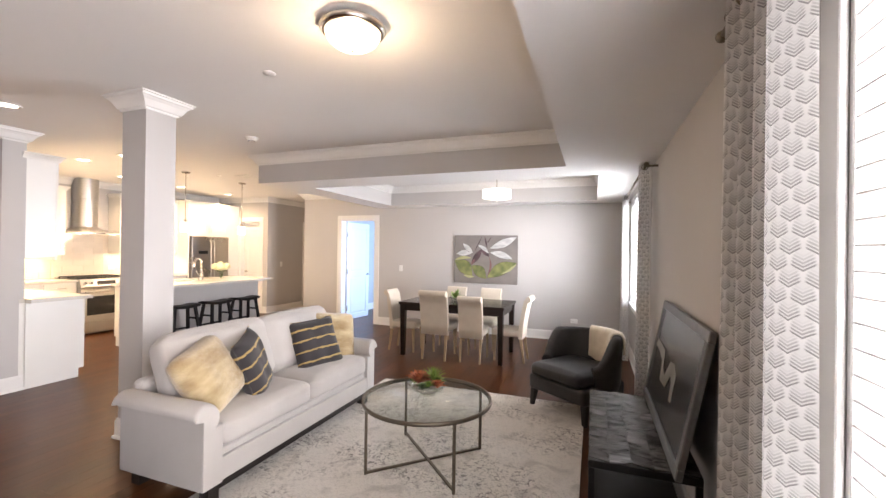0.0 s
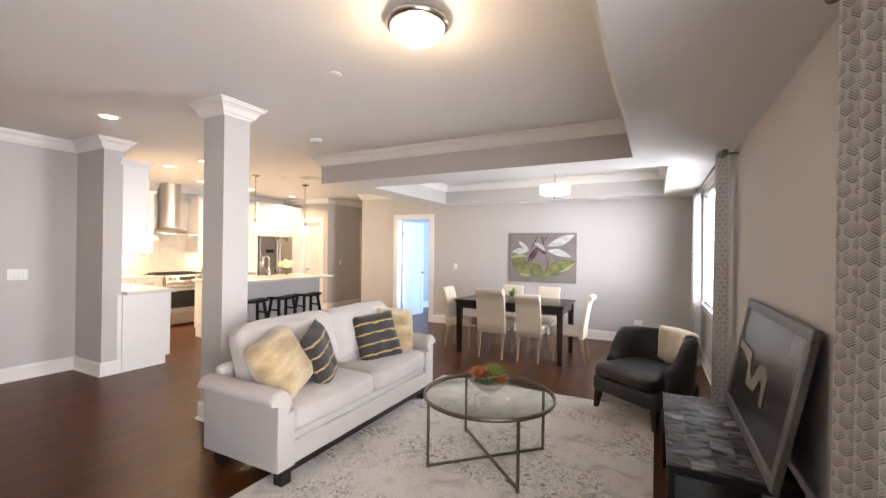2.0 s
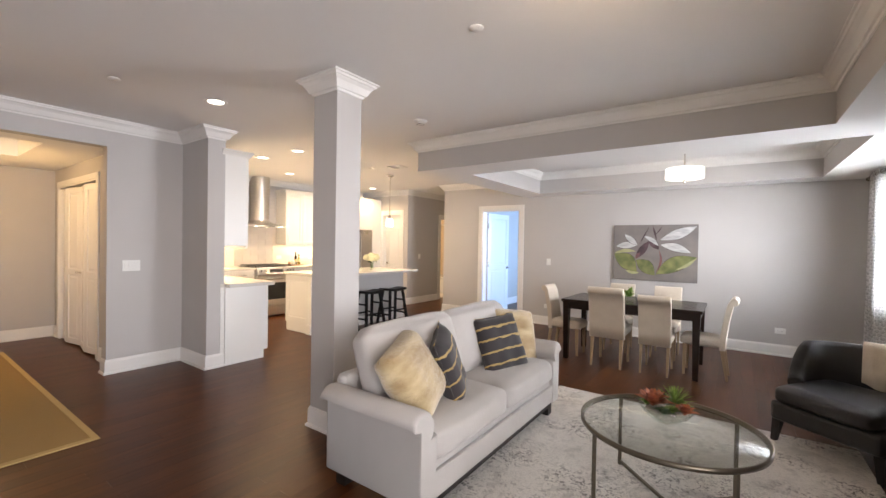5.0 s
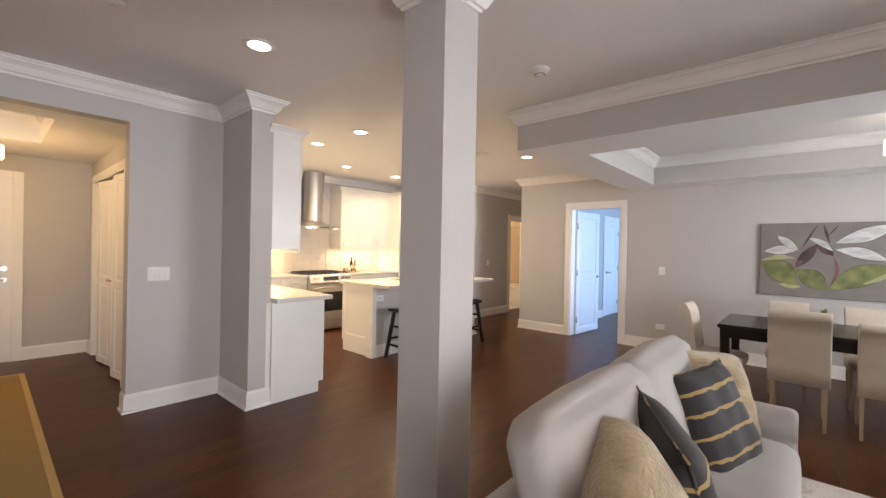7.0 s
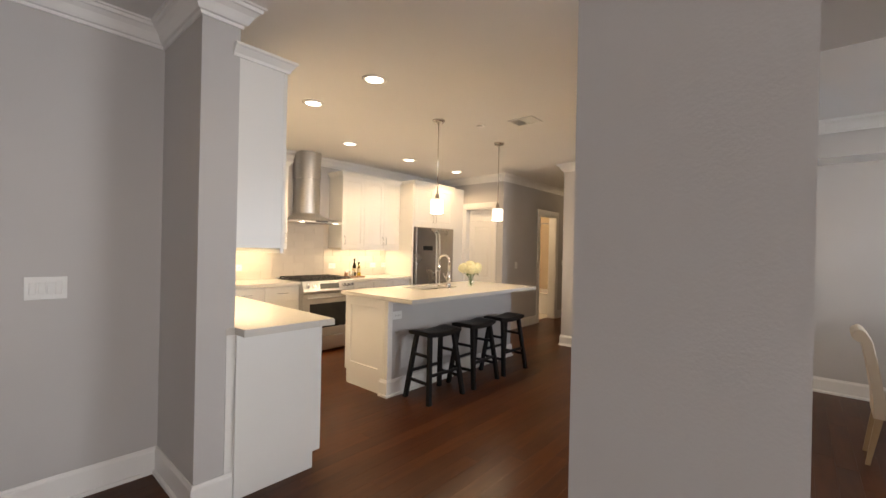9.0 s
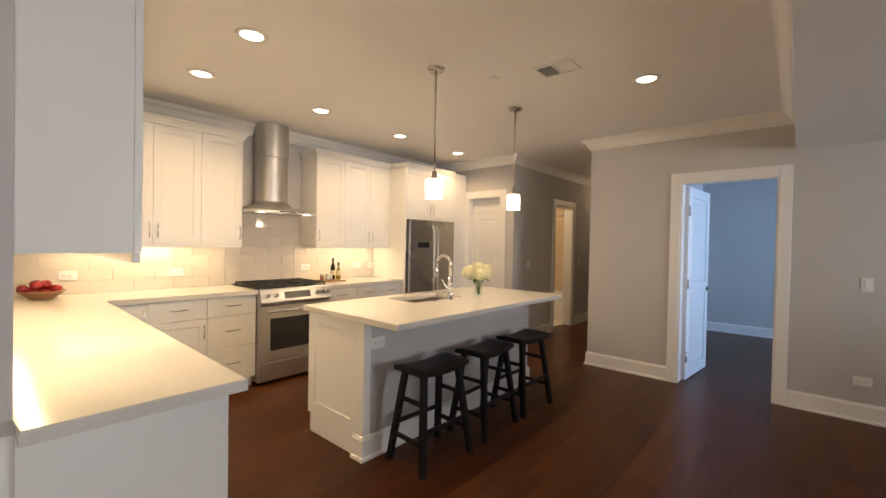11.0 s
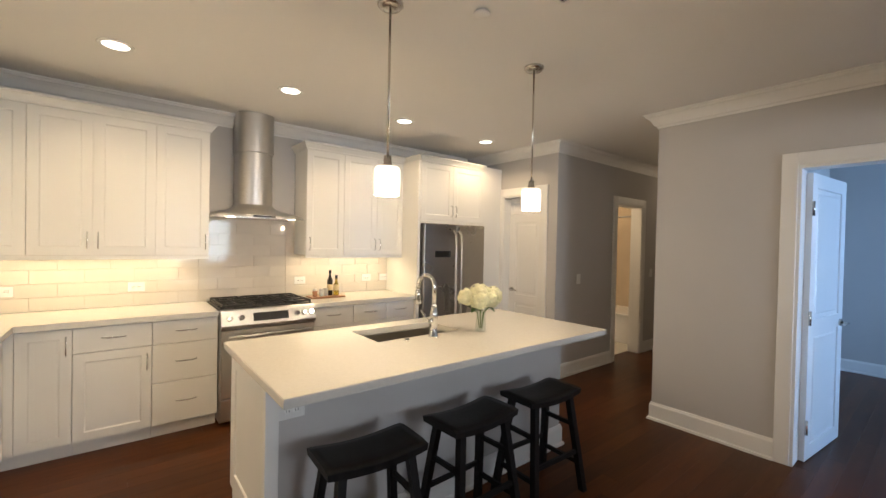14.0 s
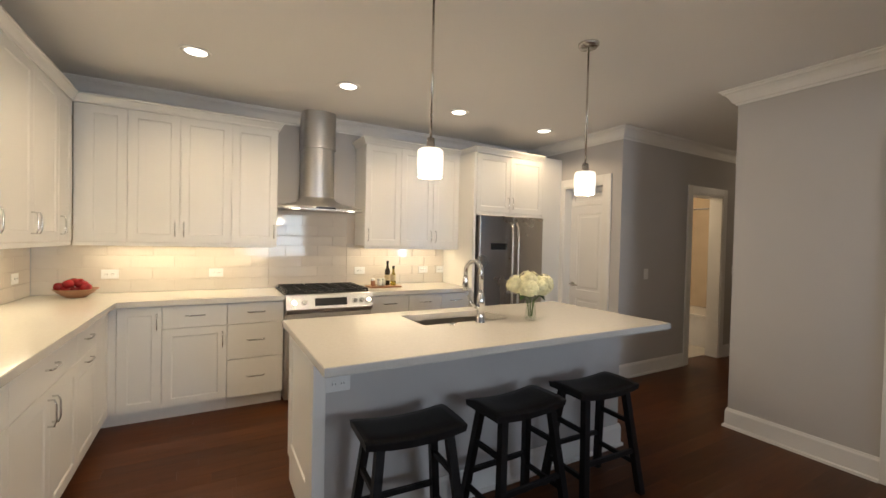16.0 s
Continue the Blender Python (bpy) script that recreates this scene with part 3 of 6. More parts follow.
th = thing("drum_ceiling_light", "lit white drum semi-flush light over dining table", "ceiling light", pose(-1.845, 6.42, 0))
part("canopy", lathe(bmesh.new(), [(0, ZC - 0.002), (0.065, ZC - 0.002), (0.06, ZC - 0.025), (0, ZC - 0.03)], 24), NICKEL, th)
part("stem", tube(bmesh.new(), [(0, 0, ZC - 0.02), (0, 0, 2.17)], 0.008, 10), NICKEL, th)
part("shade", lathe(bmesh.new(), [(0.0, 2.225), (0.19, 2.225), (0.2, 2.23), (0.2, 2.345), (0.195, 2.345), (0.19, 2.24), (0.0, 2.235)], 48), DRUMGLOW, th, "glowing white drum shade")
part("finial", lathe(bmesh.new(), [(0.0, 2.16), (0.01, 2.17), (0.012, 2.185), (0.02, 2.215), (0.02, 2.224), (0.0, 2.224)], 14), NICKEL, th)
bulb("drum_lamp", (-1.845, 6.42, 2.44), E_DRUM, WARM2, 0.12)

for y in (5.20, 6.27):
    th = thing("pendant_light", "lit white glass pendant on slim nickel rod over island", "pendant light", pose(-6.42, y, 0), "island pendants")
    part("canopy", lathe(bmesh.new(), [(0, ZC - 0.001), (0.062, ZC - 0.001), (0.062, ZC - 0.012), (0.05, ZC - 0.024), (0.012, ZC - 0.03), (0, ZC - 0.03)], 28), NICKEL, th)
    part("rod", tube(bmesh.new(), [(0, 0, ZC - 0.02), (0, 0, 1.90)], 0.006, 10), NICKEL, th)
    part("socket_cap", lathe(bmesh.new(), [(0, 1.90), (0.018, 1.90), (0.02, 1.86), (0.026, 1.855), (0.026, 1.845), (0, 1.845)], 20), NICKEL, th)
    part("shade", lathe(bmesh.new(), [(0.02, 1.85), (0.052, 1.846), (0.061, 1.836), (0.063, 1.79), (0.061, 1.722), (0.057, 1.709), (0.054, 1.713), (0.058, 1.79), (0.052, 1.837), (0.02, 1.843)], 32), SHADEGLOW, th, "glowing white glass shade")
    bulb("pendant_lamp", (-6.42, y, 1.66), E_PEND, WARM2, 0.04)

th = thing("entry_pendant_light", "lit cream drum light hanging in the entry", "pendant light", pose(-7.9, 1.44, 0))
part("stem", tube(bmesh.new(), [(0, 0, ZC - 0.003), (0, 0, 2.20)], 0.008, 10), NICKEL, th)
part("shade", lathe(bmesh.new(), [(0.0, 2.10), (0.13, 2.10), (0.14, 2.11), (0.14, 2.22), (0.13, 2.22), (0.13, 2.115), (0, 2.11)], 32), glow("lit cream shade", (1.0, 0.8, 0.5), 2.2), th)
bulb("entry_lamp", (-7.9, 1.44, 2.04), E_HALL, (1.0, 0.62, 0.24), 0.12)
# unseen bulb added to brighten the hallway; it has no fixture
bulb("hallway_fill", (-6.9, 11.0, 2.35), E_HALLW, WARM2, 0.1)
bulb("bath_lamp", (-8.5, 9.5, 2.3), E_BATH, WARM, 0.1)

th = thing("smoke_detector", "white round smoke detector on ceiling", "smoke detector", pose(-3.90, 3.99, ZC))
part("body", lathe(bmesh.new(), [(0, -0.038), (0.035, -0.038), (0.05, -0.03), (0.06, -0.016), (0.066, -0.012), (0.066, -0.001), (0, -0.001)], 28), PLASTIC, th)
part("vent_ring", lathe(bmesh.new(), [(0.030, -0.0395), (0.036, -0.0395), (0.036, -0.037), (0.030, -0.037)], 24), BLACK, th)
for x, y in ((-2.54, 2.79), (-6.19, 5.58), (-5.2, 1.9)):
    th = thing("sprinkler_cover", "flat white round sprinkler cover on ceiling", "sprinkler", pose(x, y, ZC), "ceiling sprinklers")
    part("disc", lathe(bmesh.new(), [(0, -0.012), (0.040, -0.012), (0.042, -0.009), (0.034, -0.006), (0.034, -0.001), (0, -0.001)], 28), CEIL, th)
th = thing("ceiling_vent", "white square ceiling register with dark louvred half", "air vent", pose(-5.76, 5.72, ZC) @ Matrix.Diagonal((0.8, 0.8, 1, 1)))
bm = bmesh.new()
for b in ((-0.17, -0.13, 0.17, -0.105), (-0.17, 0.105, 0.17, 0.13), (-0.17, -0.105, -0.145, 0.105), (0.145, -0.105, 0.17, 0.105), (-0.012, -0.105, 0.012, 0.105)):
    bx(bm, b[0], b[1], -0.01, b[2], b[3], -0.001, 0.002)
part("frame", bm, PLASTIC, th)
# a black sheet stands in for the unlit duct behind the louvres
part("backing", box(-0.145, -0.105, -0.0025, 0.145, 0.105, -0.001), BLACK, th, "black sheet standing in for the unlit duct")
for i in range(9):
    part("slat", box(-0.145, -0.004, -0.0012, -0.012, 0.004, 0.0012), PLASTIC, th).matrix_local = pose(0, -0.095 + i * 0.0235, -0.006, 35)
part("damper_plate", box(0.012, -0.105, -0.006, 0.145, 0.105, -0.003), PLASTIC, th)

# ---- kitchen ----
def pull(parent, x, y, z, length=0.12, vertical=True):
    h = length / 2
    d = Vector((0, 0, 1)) if vertical else Vector((1, 0, 0))
    c = Vector((x, y, z))
    o = Vector((0, -1, 0))
    bm = tube(bmesh.new(), [c - d * h, c - d * h + o * 0.022, c - d * (h * 0.6) + o * 0.030, c + d * (h * 0.6) + o * 0.030, c + d * h + o * 0.022, c + d * h], 0.0048, 8)
    return part("handle", bm, CHROME, parent, "chrome bow handle")


def cabinet(name, label, m, w, d, z0, z1, fronts, toe=False, top_crown=False, ends=(False, False), group="kitchen cabinets"):
    """A cabinet unit against the wall at y=0, its front at y=-d. fronts: (kind, x0, x1, z0, z1, handle) with handle l, r, c or ''
    and for doors b or t after it, for the end at which the handle sits."""
    th = thing(name, label, "cabinet", m, group)
    if toe:
        part("body", box(0.001, -d, 0.10, w - 0.001, -0.003, z1), CAB, th)
        part("toe_kick", box(0.001, -d + 0.05, 0.001, w - 0.001, -0.05, 0.099), CAB, th)
    else:
        part("body", box(0.001, -d, z0, w - 0.001, -0.003, z1), CAB, th)
        part("light_rail", box(0.001, -d - 0.018, z0 - 0.03, w - 0.001, -d + 0.004, z0 - 0.001, 0.002), CAB, th)
    for kind, a, b, za, zb, hd in fronts:
        g = 0.002
        if kind == "door":
            f = part("door", framed(bmesh.new(), a + g, b - g, za + g, zb - g, -d - 0.0215, 0.02, 0.058, 0.006), CAB, th)
            if hd:
                hx = a + 0.03 if hd[0] == "l" else b - 0.03
                hz = za + 0.11 if hd[1] == "b" else zb - 0.11
                pull(f, hx, -d - 0.021, hz)
        else:
            f = part("drawer", box(a + g, -d - 0.0215, za + g, b - g, -d - 0.0015, zb - g, 0.002), CAB, th)
            pull(f, (a + b) / 2, -d - 0.021, (za + zb) / 2 + 0.01, 0.13, False)
    if top_crown:
        pts = [(0.0, -0.01), (0.0, -d - 0.02), (w, -d - 0.02), (w, -0.01)]
        pts = pts[(0 if ends[0] else 1):(4 if ends[1] else 3)]
        prof = [(0, 0), (0, -0.065), (0.010, -0.065), (0.014, -0.05), (0.035, -0.02), (0.045, -0.012), (0.045, 0)]
        part("crown", sweep(bmesh.new(), pts, [(o, h) for o, h in prof], z1 + 0.065, -1), CAB, th)
        part("crown_cap", box(0.002, -d - 0.018, z1 + 0.001, w - 0.002, -0.004, z1 + 0.06), CAB, th)
    return th


def RANGE(y):
    return pose(XK + 0.001, y, 0, 0, 0, 90)


def SIDE(x):
    return pose(x, 3.081, 0, 0, 0, 180)


ZT = 0.88
BL = "white shaker base cabinet with chrome pulls"
UL = "white shaker wall cabinet with chrome pulls"
dr = 0.70
DB = 0.57
cabinet("base_cabinet", BL + ", beside the corner", RANGE(3.70), 0.27, DB, 0, ZT, [("door", 0, 0.27, 0.105, ZT - 0.01, "rt")], True)
cabinet("base_cabinet", BL, RANGE(3.97), 0.43, DB, 0, ZT, [("drawer", 0, 0.43, dr, ZT - 0.01, "c"), ("door", 0, 0.43, 0.105, dr, "rt")], True)
cabinet("base_cabinet", "white three-drawer base cabinet beside the range", RANGE(4.40), 0.425, DB, 0, ZT, [("drawer", 0, 0.425, dr, ZT - 0.01, "c"), ("drawer", 0, 0.425, 0.415, dr, "c"), ("drawer", 0, 0.425, 0.105, 0.415, "c")], True)
for y, w in ((5.588, 0.40), (5.988, 0.37), (6.358, 0.34)):
    cabinet("base_cabinet", BL + ", beside the refrigerator", RANGE(y), w, DB, 0, ZT, [("drawer", 0, w, dr, ZT - 0.01, "c"), ("door", 0, w, 0.105, dr, "rt")], True)
th = thing("corner_cabinet", "white blind corner base cabinet body", "cabinet", None, "kitchen cabinets")
part("body", box(XK + 0.003, 3.085, 0.10, -8.355, 3.69, ZT), CAB, th)
part("filler", box(-8.353, 3.655, 0.10, -8.332, 3.698, ZT), CAB, th)
part("toe_kick", box(XK + 0.06, 3.10, 0.001, -8.40, 3.70, 0.099), CAB, th)
DS = 0.552
cabinet("base_cabinet", "white peninsula base cabinet with plain end panel", SIDE(-5.975), 0.715, DS, 0, ZT, [("drawer", 0, 0.715, dr, ZT - 0.01, "c"), ("door", 0, 0.358, 0.105, dr, "rt"), ("door", 0.358, 0.715, 0.105, dr, "lt")], True)
cabinet("base_cabinet", BL + ", with two doors", SIDE(-6.69), 0.88, DS, 0, ZT, [("drawer", 0, 0.88, dr, ZT - 0.01, "c"), ("door", 0, 0.44, 0.105, dr, "rt"), ("door", 0.44, 0.88, 0.105, dr, "lt")], True)
cabinet("base_cabinet", BL + ", narrow", SIDE(-7.57), 0.76, DS, 0, ZT, [("drawer", 0, 0.40, dr, ZT - 0.01, "c"), ("drawer", 0, 0.40, 0.60, dr, "c"), ("door", 0, 0.40, 0.105, 0.60, ""), ("door", 0.40, 0.76, 0.105, ZT - 0.01, "")], True)
pe = thing("end_panel", "plain white panel closing peninsula end", "cabinet panel", None)
bm = prism(bmesh.new(), [(3.127, 0.001), (3.59, 0.001), (3.59, 0.10), (3.64, 0.10), (3.64, ZT), (3.127, ZT)], "x", -5.973, -5.955)
part("panel", bm, CAB, pe)

ZU0, ZU1 = 1.345, 2.36
DU = 0.315
cabinet("wall_cabinet", UL + ", four doors", RANGE(3.40), 1.395, DU, ZU0, ZU1, [("door", 0.055, 0.32, ZU0, ZU1, ""), ("door", 0.32, 0.66, ZU0, ZU1, "rb"), ("door", 0.66, 1.03, ZU0, ZU1, "lb"), ("door", 1.03, 1.395, ZU0, ZU1, "rb")], False, True, (False, True))
cabinet("wall_cabinet", UL + ", three doors", RANGE(5.61), 1.09, DU, ZU0, ZU1, [("door", 0, 0.385, ZU0, ZU1, "lb"), ("door", 0.385, 0.765, ZU0, ZU1, "rb"), ("door", 0.765, 1.09, ZU0, ZU1, "lb")], False, True, (True, False))
DSU = 0.295
cabinet("wall_cabinet", UL + ", on the side wall", SIDE(-5.985), 0.91, DSU, ZU0, ZU1, [("door", 0, 0.455, ZU0, ZU1, "rb"), ("door", 0.455, 0.91, ZU0, ZU1, "lb")], False, True, (True, False))
cabinet("wall_cabinet", UL + ", on the side wall", SIDE(-6.895), 0.50, DSU, ZU0, ZU1, [("door", 0, 0.50, ZU0, ZU1, "rb")], False, True)
cabinet("wall_cabinet", UL + ", on the side wall", SIDE(-7.395), 0.90, DSU, ZU0, ZU1, [("door", 0, 0.45, ZU0, ZU1, "rb"), ("door", 0.45, 0.90, ZU0, ZU1, "lb")], False, True)
cabinet("wall_cabinet", UL + ", at the corner", SIDE(-8.295), 0.29, DSU, ZU0, ZU1, [("door", 0, 0.29, ZU0, ZU1, "lb")], False, True)
# refrigerator surround
fs = cabinet("refrigerator_cabinet", "white cabinet above refrigerator with two shaker doors", RANGE(6.735), 0.93, 0.615, 1.73, ZU1, [("door", 0.0, 0.45, 1.735, ZU1, "rb"), ("door", 0.45, 0.93, 1.735, ZU1, "lb")], False, True, (True, False))
for a, b in ((6.702, 6.734), (7.666, 7.972)):
    sp = thing("refrigerator_side_panel", "tall white panel beside refrigerator", "cabinet panel", None, "refrigerator panels")
    part("panel", box(XK + 0.004, a, 0.001, -8.285, b, ZU1 + 0.001 if a < 7 else ZU1 + 0.06, 0.002), CAB, sp)

# worktops
def slab(bm, x0, y0, x1, y1):
    return bx(bm, x0, y0, ZT + 0.001, x1, y1, 0.92, 0.004, 2)


ct = thing("kitchen_worktop", "pale quartz worktop running round the corner", "worktop")
bm = prism(bmesh.new(), [(XK + 0.002, 3.082), (-5.978, 3.082), (-5.978, 3.128), (-5.865, 3.128), (-5.865, 3.672), (-8.29, 3.70), (-8.29, 4.824), (XK + 0.002, 4.824)], "z", ZT + 0.001, 0.92)
bmesh.ops.bevel(bm, geom=[e for e in bm.edges if abs(e.verts[0].co.z - 0.92) < 1e-4 and abs(e.verts[1].co.z - 0.92) < 1e-4], offset=0.004, segments=2, affect="EDGES")
part("slab", bm, QUARTZ, ct)
ct = thing("kitchen_worktop", "pale quartz worktop between range and refrigerator", "worktop")
part("slab", slab(bmesh.new(), XK + 0.002, 5.586, -8.29, 6.70), QUARTZ, ct)

# under-cabinet strips
for nm, loc, sx, sy in (("under_cabinet_lamp", (-8.74, 4.08, ZU0 - 0.012), 0.05, 1.2), ("under_cabinet_lamp", (-8.74, 6.10, ZU0 - 0.012), 0.05, 1.0), ("under_cabinet_lamp", (-7.2, 3.24, ZU0 - 0.012), 2.2, 0.05)):
    a = area_light(nm, loc, (loc[0], loc[1], 0), sx, sy, E_UNDER * max(sx, sy), (1.0, 0.78, 0.46))
    a.matrix_world = Matrix.Translation(loc)

# range
rg = thing("gas_range", "stainless steel gas range with black cooktop and grates", "range", RANGE(4.83))
W = 0.75
part("body", box(0, -0.63, 0.03, W, -0.02, 0.905, 0.004), STEEL, rg)
part("cooktop", box(0.004, -0.62, 0.906, W - 0.004, -0.03, 0.928, 0.006, 2), BLACK, rg, "black enamel cooktop")
part("backguard", box(0, -0.03, 0.906, W, -0.004, 0.94, 0.003), STEEL, rg)
bm = prism(bmesh.new(), [(-0.63, 0.925), (-0.655, 0.918), (-0.69, 0.80), (-0.68, 0.775), (-0.63, 0.775)], "x", 0, W)
cp = part("control_panel", bm, STEEL, rg, "sloped stainless control panel")


def on_panel(u, f):
    return Vector((u, -0.655 - 0.035 * f, 0.918 - 0.118 * f))


nrm = Vector((0, -0.118, 0.035)).normalized()
q = [on_panel(a, f) + nrm * 0.002 for a, f in ((0.235, 0.25), (0.515, 0.25), (0.515, 0.8), (0.235, 0.8))]
bm = bmesh.new()
vs = [bm.verts.new(p) for p in q]
f = bm.faces.new(vs)
r = bmesh.ops.extrude_face_region(bm, geom=[f])
bmesh.ops.translate(bm, verts=[v for v in r["geom"] if isinstance(v, bmesh.types.BMVert)], vec=nrm * -0.004)
part("display", bm, BLACK, cp, "black glass display")
for u in (0.06, 0.145, 0.585, 0.645, 0.705):
    c = on_panel(u, 0.52)
    kb = tube(bmesh.new(), [c, c + nrm * 0.012, c + nrm * 0.034], 0.024, 20, 0.018)
    part("knob", kb, CHROME, cp, "polished steel knob")
od = part("oven_door", box(0.006, -0.665, 0.23, W - 0.006, -0.632, 0.765, 0.005), STEEL, rg)
part("oven_window", box(0.10, -0.668, 0.33, W - 0.10, -0.664, 0.64, 0.002), BLACK, od, "dark glass oven window")
bm = tube(bmesh.new(), [(0.05, -0.715, 0.715), (W - 0.05, -0.715, 0.715)], 0.013, 14)
for u in (0.08, W - 0.08):
    tube(bm, [(u, -0.664, 0.715), (u, -0.715, 0.715)], 0.009, 10)
part("door_handle", bm, STEEL, od)
part("lower_drawer", box(0.006, -0.66, 0.05, W - 0.006, -0.632, 0.215, 0.005), STEEL, rg)
for gx in (0.02, 0.265, 0.51):
    bm = bmesh.new()
    for u in (0.0, 0.11, 0.212):
        bx(bm, gx + u, -0.60, 0.945, gx + u + 0.011, -0.06, 0.958, 0.002)
    for v in (-0.60, -0.46, -0.33, -0.20, -0.072):
        bx(bm, gx, v, 0.943, gx + 0.223, v + 0.011, 0.957, 0.002)
    for u in (0.0, 0.212):
        for v in (-0.60, -0.072):
            bx(bm, gx + u, v, 0.929, gx + u + 0.011, v + 0.011, 0.945)
    part("grate", bm, IRON, rg, "black cast iron grate")
for u, v in ((0.13, -0.48), (0.13, -0.19), (0.375, -0.33), (0.62, -0.48), (0.62, -0.19)):
    part("burner", lathe(bmesh.new(), [(0.05, 0.9285), (0.048, 0.936), (0.036, 0.937), (0.034, 0.944), (0, 0.945)], 20, (u, v, 0)), IRON, rg)

# range hood
hd = thing("range_hood", "stainless steel chimney hood with thin flared canopy", "range hood", pose(XK + 0.002, 5.19, 0, 0, 0, 90))
bm = bmesh.new()


def hood_ring(z, hw, side, front):
    """A plan outline: straight back, short sides, and a bowed front."""
    pts = [(-hw, -0.002), (-hw, -side * 0.5), (-hw, -side)]
    pts += [(hw * math.sin(a), -side - (front - side) * math.cos(a)) for a in [k * math.pi / 20 for k in range(-9, 10)]]
    pts += [(hw, -side), (hw, -side * 0.5), (hw, -0.002)]
    return [bm.verts.new((x, y, z)) for x, y in pts]


def hood_skin(rows):
    for a, b in zip(rows, rows[1:]):
        for k in range(len(a)):
            l = (k + 1) % len(a)
            bm.faces.new((a[k], a[l], b[l], b[k])).smooth = True
    for row in (rows[0], rows[-1]):
        bm.faces.new([bm.verts.new(v.co) for v in row])


hood_skin([hood_ring(*q) for q in ((1.672, 0.383, 0.36, 0.485), (1.694, 0.383, 0.36, 0.485), (1.699, 0.378, 0.355, 0.48), (1.712, 0.335, 0.325, 0.44), (1.728, 0.27, 0.285, 0.38), (1.748, 0.205, 0.235, 0.325), (1.775, 0.163, 0.195, 0.29), (1.80, 0.150, 0.175, 0.272))])
part("canopy", bm, STEEL, hd)
bm = bmesh.new()
hood_skin([hood_ring(*q) for q in ((1.80, 0.148, 0.172, 0.27), (2.18, 0.146, 0.17, 0.268), (2.27, 0.146, 0.17, 0.268))])
part("lower_duct", bm, STEEL, hd)
bm = bmesh.new()
hood_skin([hood_ring(*q) for q in ((2.271, 0.156, 0.178, 0.28), (2.45, 0.156, 0.178, 0.28), (ZC - 0.002, 0.156, 0.178, 0.28))])
part("upper_duct", bm, STEEL, hd)
part("control_strip", box(-0.09, -0.488, 1.676, 0.09, -0.478, 1.692), BLACK, hd)
part("grease_filter", box(-0.33, -0.40, 1.668, 0.33, -0.05, 1.674), NICKEL, hd)
for x in (-0.25, 0.25):
    part("hood_lamp", lathe(bmesh.new(), [(0, 1.666), (0.03, 1.666), (0.03, 1.672), (0, 1.672)], 18, (x, -0.43, 0)), LAMPGLOW, hd, "small glowing hood lamp")
spot_light("hood_spot", (XK + 0.40, 4.96, 1.655), E_HOOD, WARM2, 110, 0.03)
spot_light("hood_spot", (XK + 0.40, 5.42, 1.655), E_HOOD, WARM2, 110, 0.03)

# refrigerator
DSTEEL = mat("dark brushed steel", (0.42, 0.40, 0.375), 0.28, 1.0, color2=(0.37, 0.355, 0.33), scale=30, stretch=(12, 12, 1), rvar=0.04)
rf = thing("refrigerator", "dark stainless side-by-side refrigerator with display", "refrigerator", RANGE(6.75))
part("body", box(0, -0.60, 0.02, 0.90, -0.03, 1.69, 0.004), BLACK, rf)
part("grille", box(0.01, -0.63, 0.02, 0.89, -0.601, 0.10), BLACK, rf)
fl = part("door", box(0.004, -0.685, 0.11, 0.452, -0.605, 1.70, 0.012, 3), DSTEEL, rf)
fr_ = part("door", box(0.456, -0.685, 0.11, 0.896, -0.605, 1.70, 0.012, 3), DSTEEL, rf)
part("display", box(0.15, -0.689, 1.33, 0.37, -0.684, 1.40, 0.002), BLACK, fl, "black display panel")
for d, u in ((fl, 0.415), (fr_, 0.495)):
    bm = tube(bmesh.new(), [(u, -0.684, 0.55), (u, -0.725, 0.60), (u, -0.735, 0.75), (u, -0.735, 1.45), (u, -0.725, 1.58), (u, -0.684, 1.63)], 0.013, 12)
    part("handle", bm, STEEL, d, "curved steel bar handle")

# island
GREY = PAINT
il = thing("kitchen_island", "kitchen island with white panelled end and grey back", "kitchen island")
IX0, IX1, IY0, IY1 = -7.17, -6.53, 4.695, 6.79
part("body", box(IX0, IY0 + 0.012, 0.0, IX1 - 0.012, IY1, 0.69), CAB, il)
part("left_carcass", box(IX0, IY0 + 0.012, 0.691, IX1 - 0.012, 5.30, ZT), CAB, il)
part("right_carcass", box(IX0, 5.97, 0.691, IX1 - 0.012, IY1, ZT), CAB, il)
part("sink_rail", box(IX0, 5.301, 0.691, -7.08, 5.969, ZT), CAB, il)
part("sink_rail", box(-6.71, 5.301, 0.691, IX1 - 0.012, 5.969, ZT), CAB, il)
part("back_panel", box(IX1 - 0.011, IY0 + 0.05, 0.0, IX1, IY1, ZT), GREY, il, "light grey painted back")
part("end_panel", framed(bmesh.new(), IX0, IX1 - 0.05, 0.14, ZT, IY0 - 0.008, 0.019, 0.085, 0.008), CAB, il, "white panelled end")
part("corner_post", box(IX1 - 0.05, IY0 - 0.008, 0.0, IX1 + 0.004, IY0 + 0.05, ZT, 0.002), CAB, il, "white corner post")
part("plinth", box(IX0 + 0.03, IY0 - 0.002, 0.0, IX1 - 0.05, IY0 + 0.011, 0.139), CAB, il)
part("baseboard", sweep(bmesh.new(), [(IX1 - 0.09, IY0 - 0.008), (IX1 + 0.004, IY0 - 0.008), (IX1 + 0.004, IY1 + 0.001), (IX0, IY1 + 0.001)], [(o + 0.0005, h + 0.0005) for o, h in BASE], 0, -1), TRIM, il, "white baseboard")
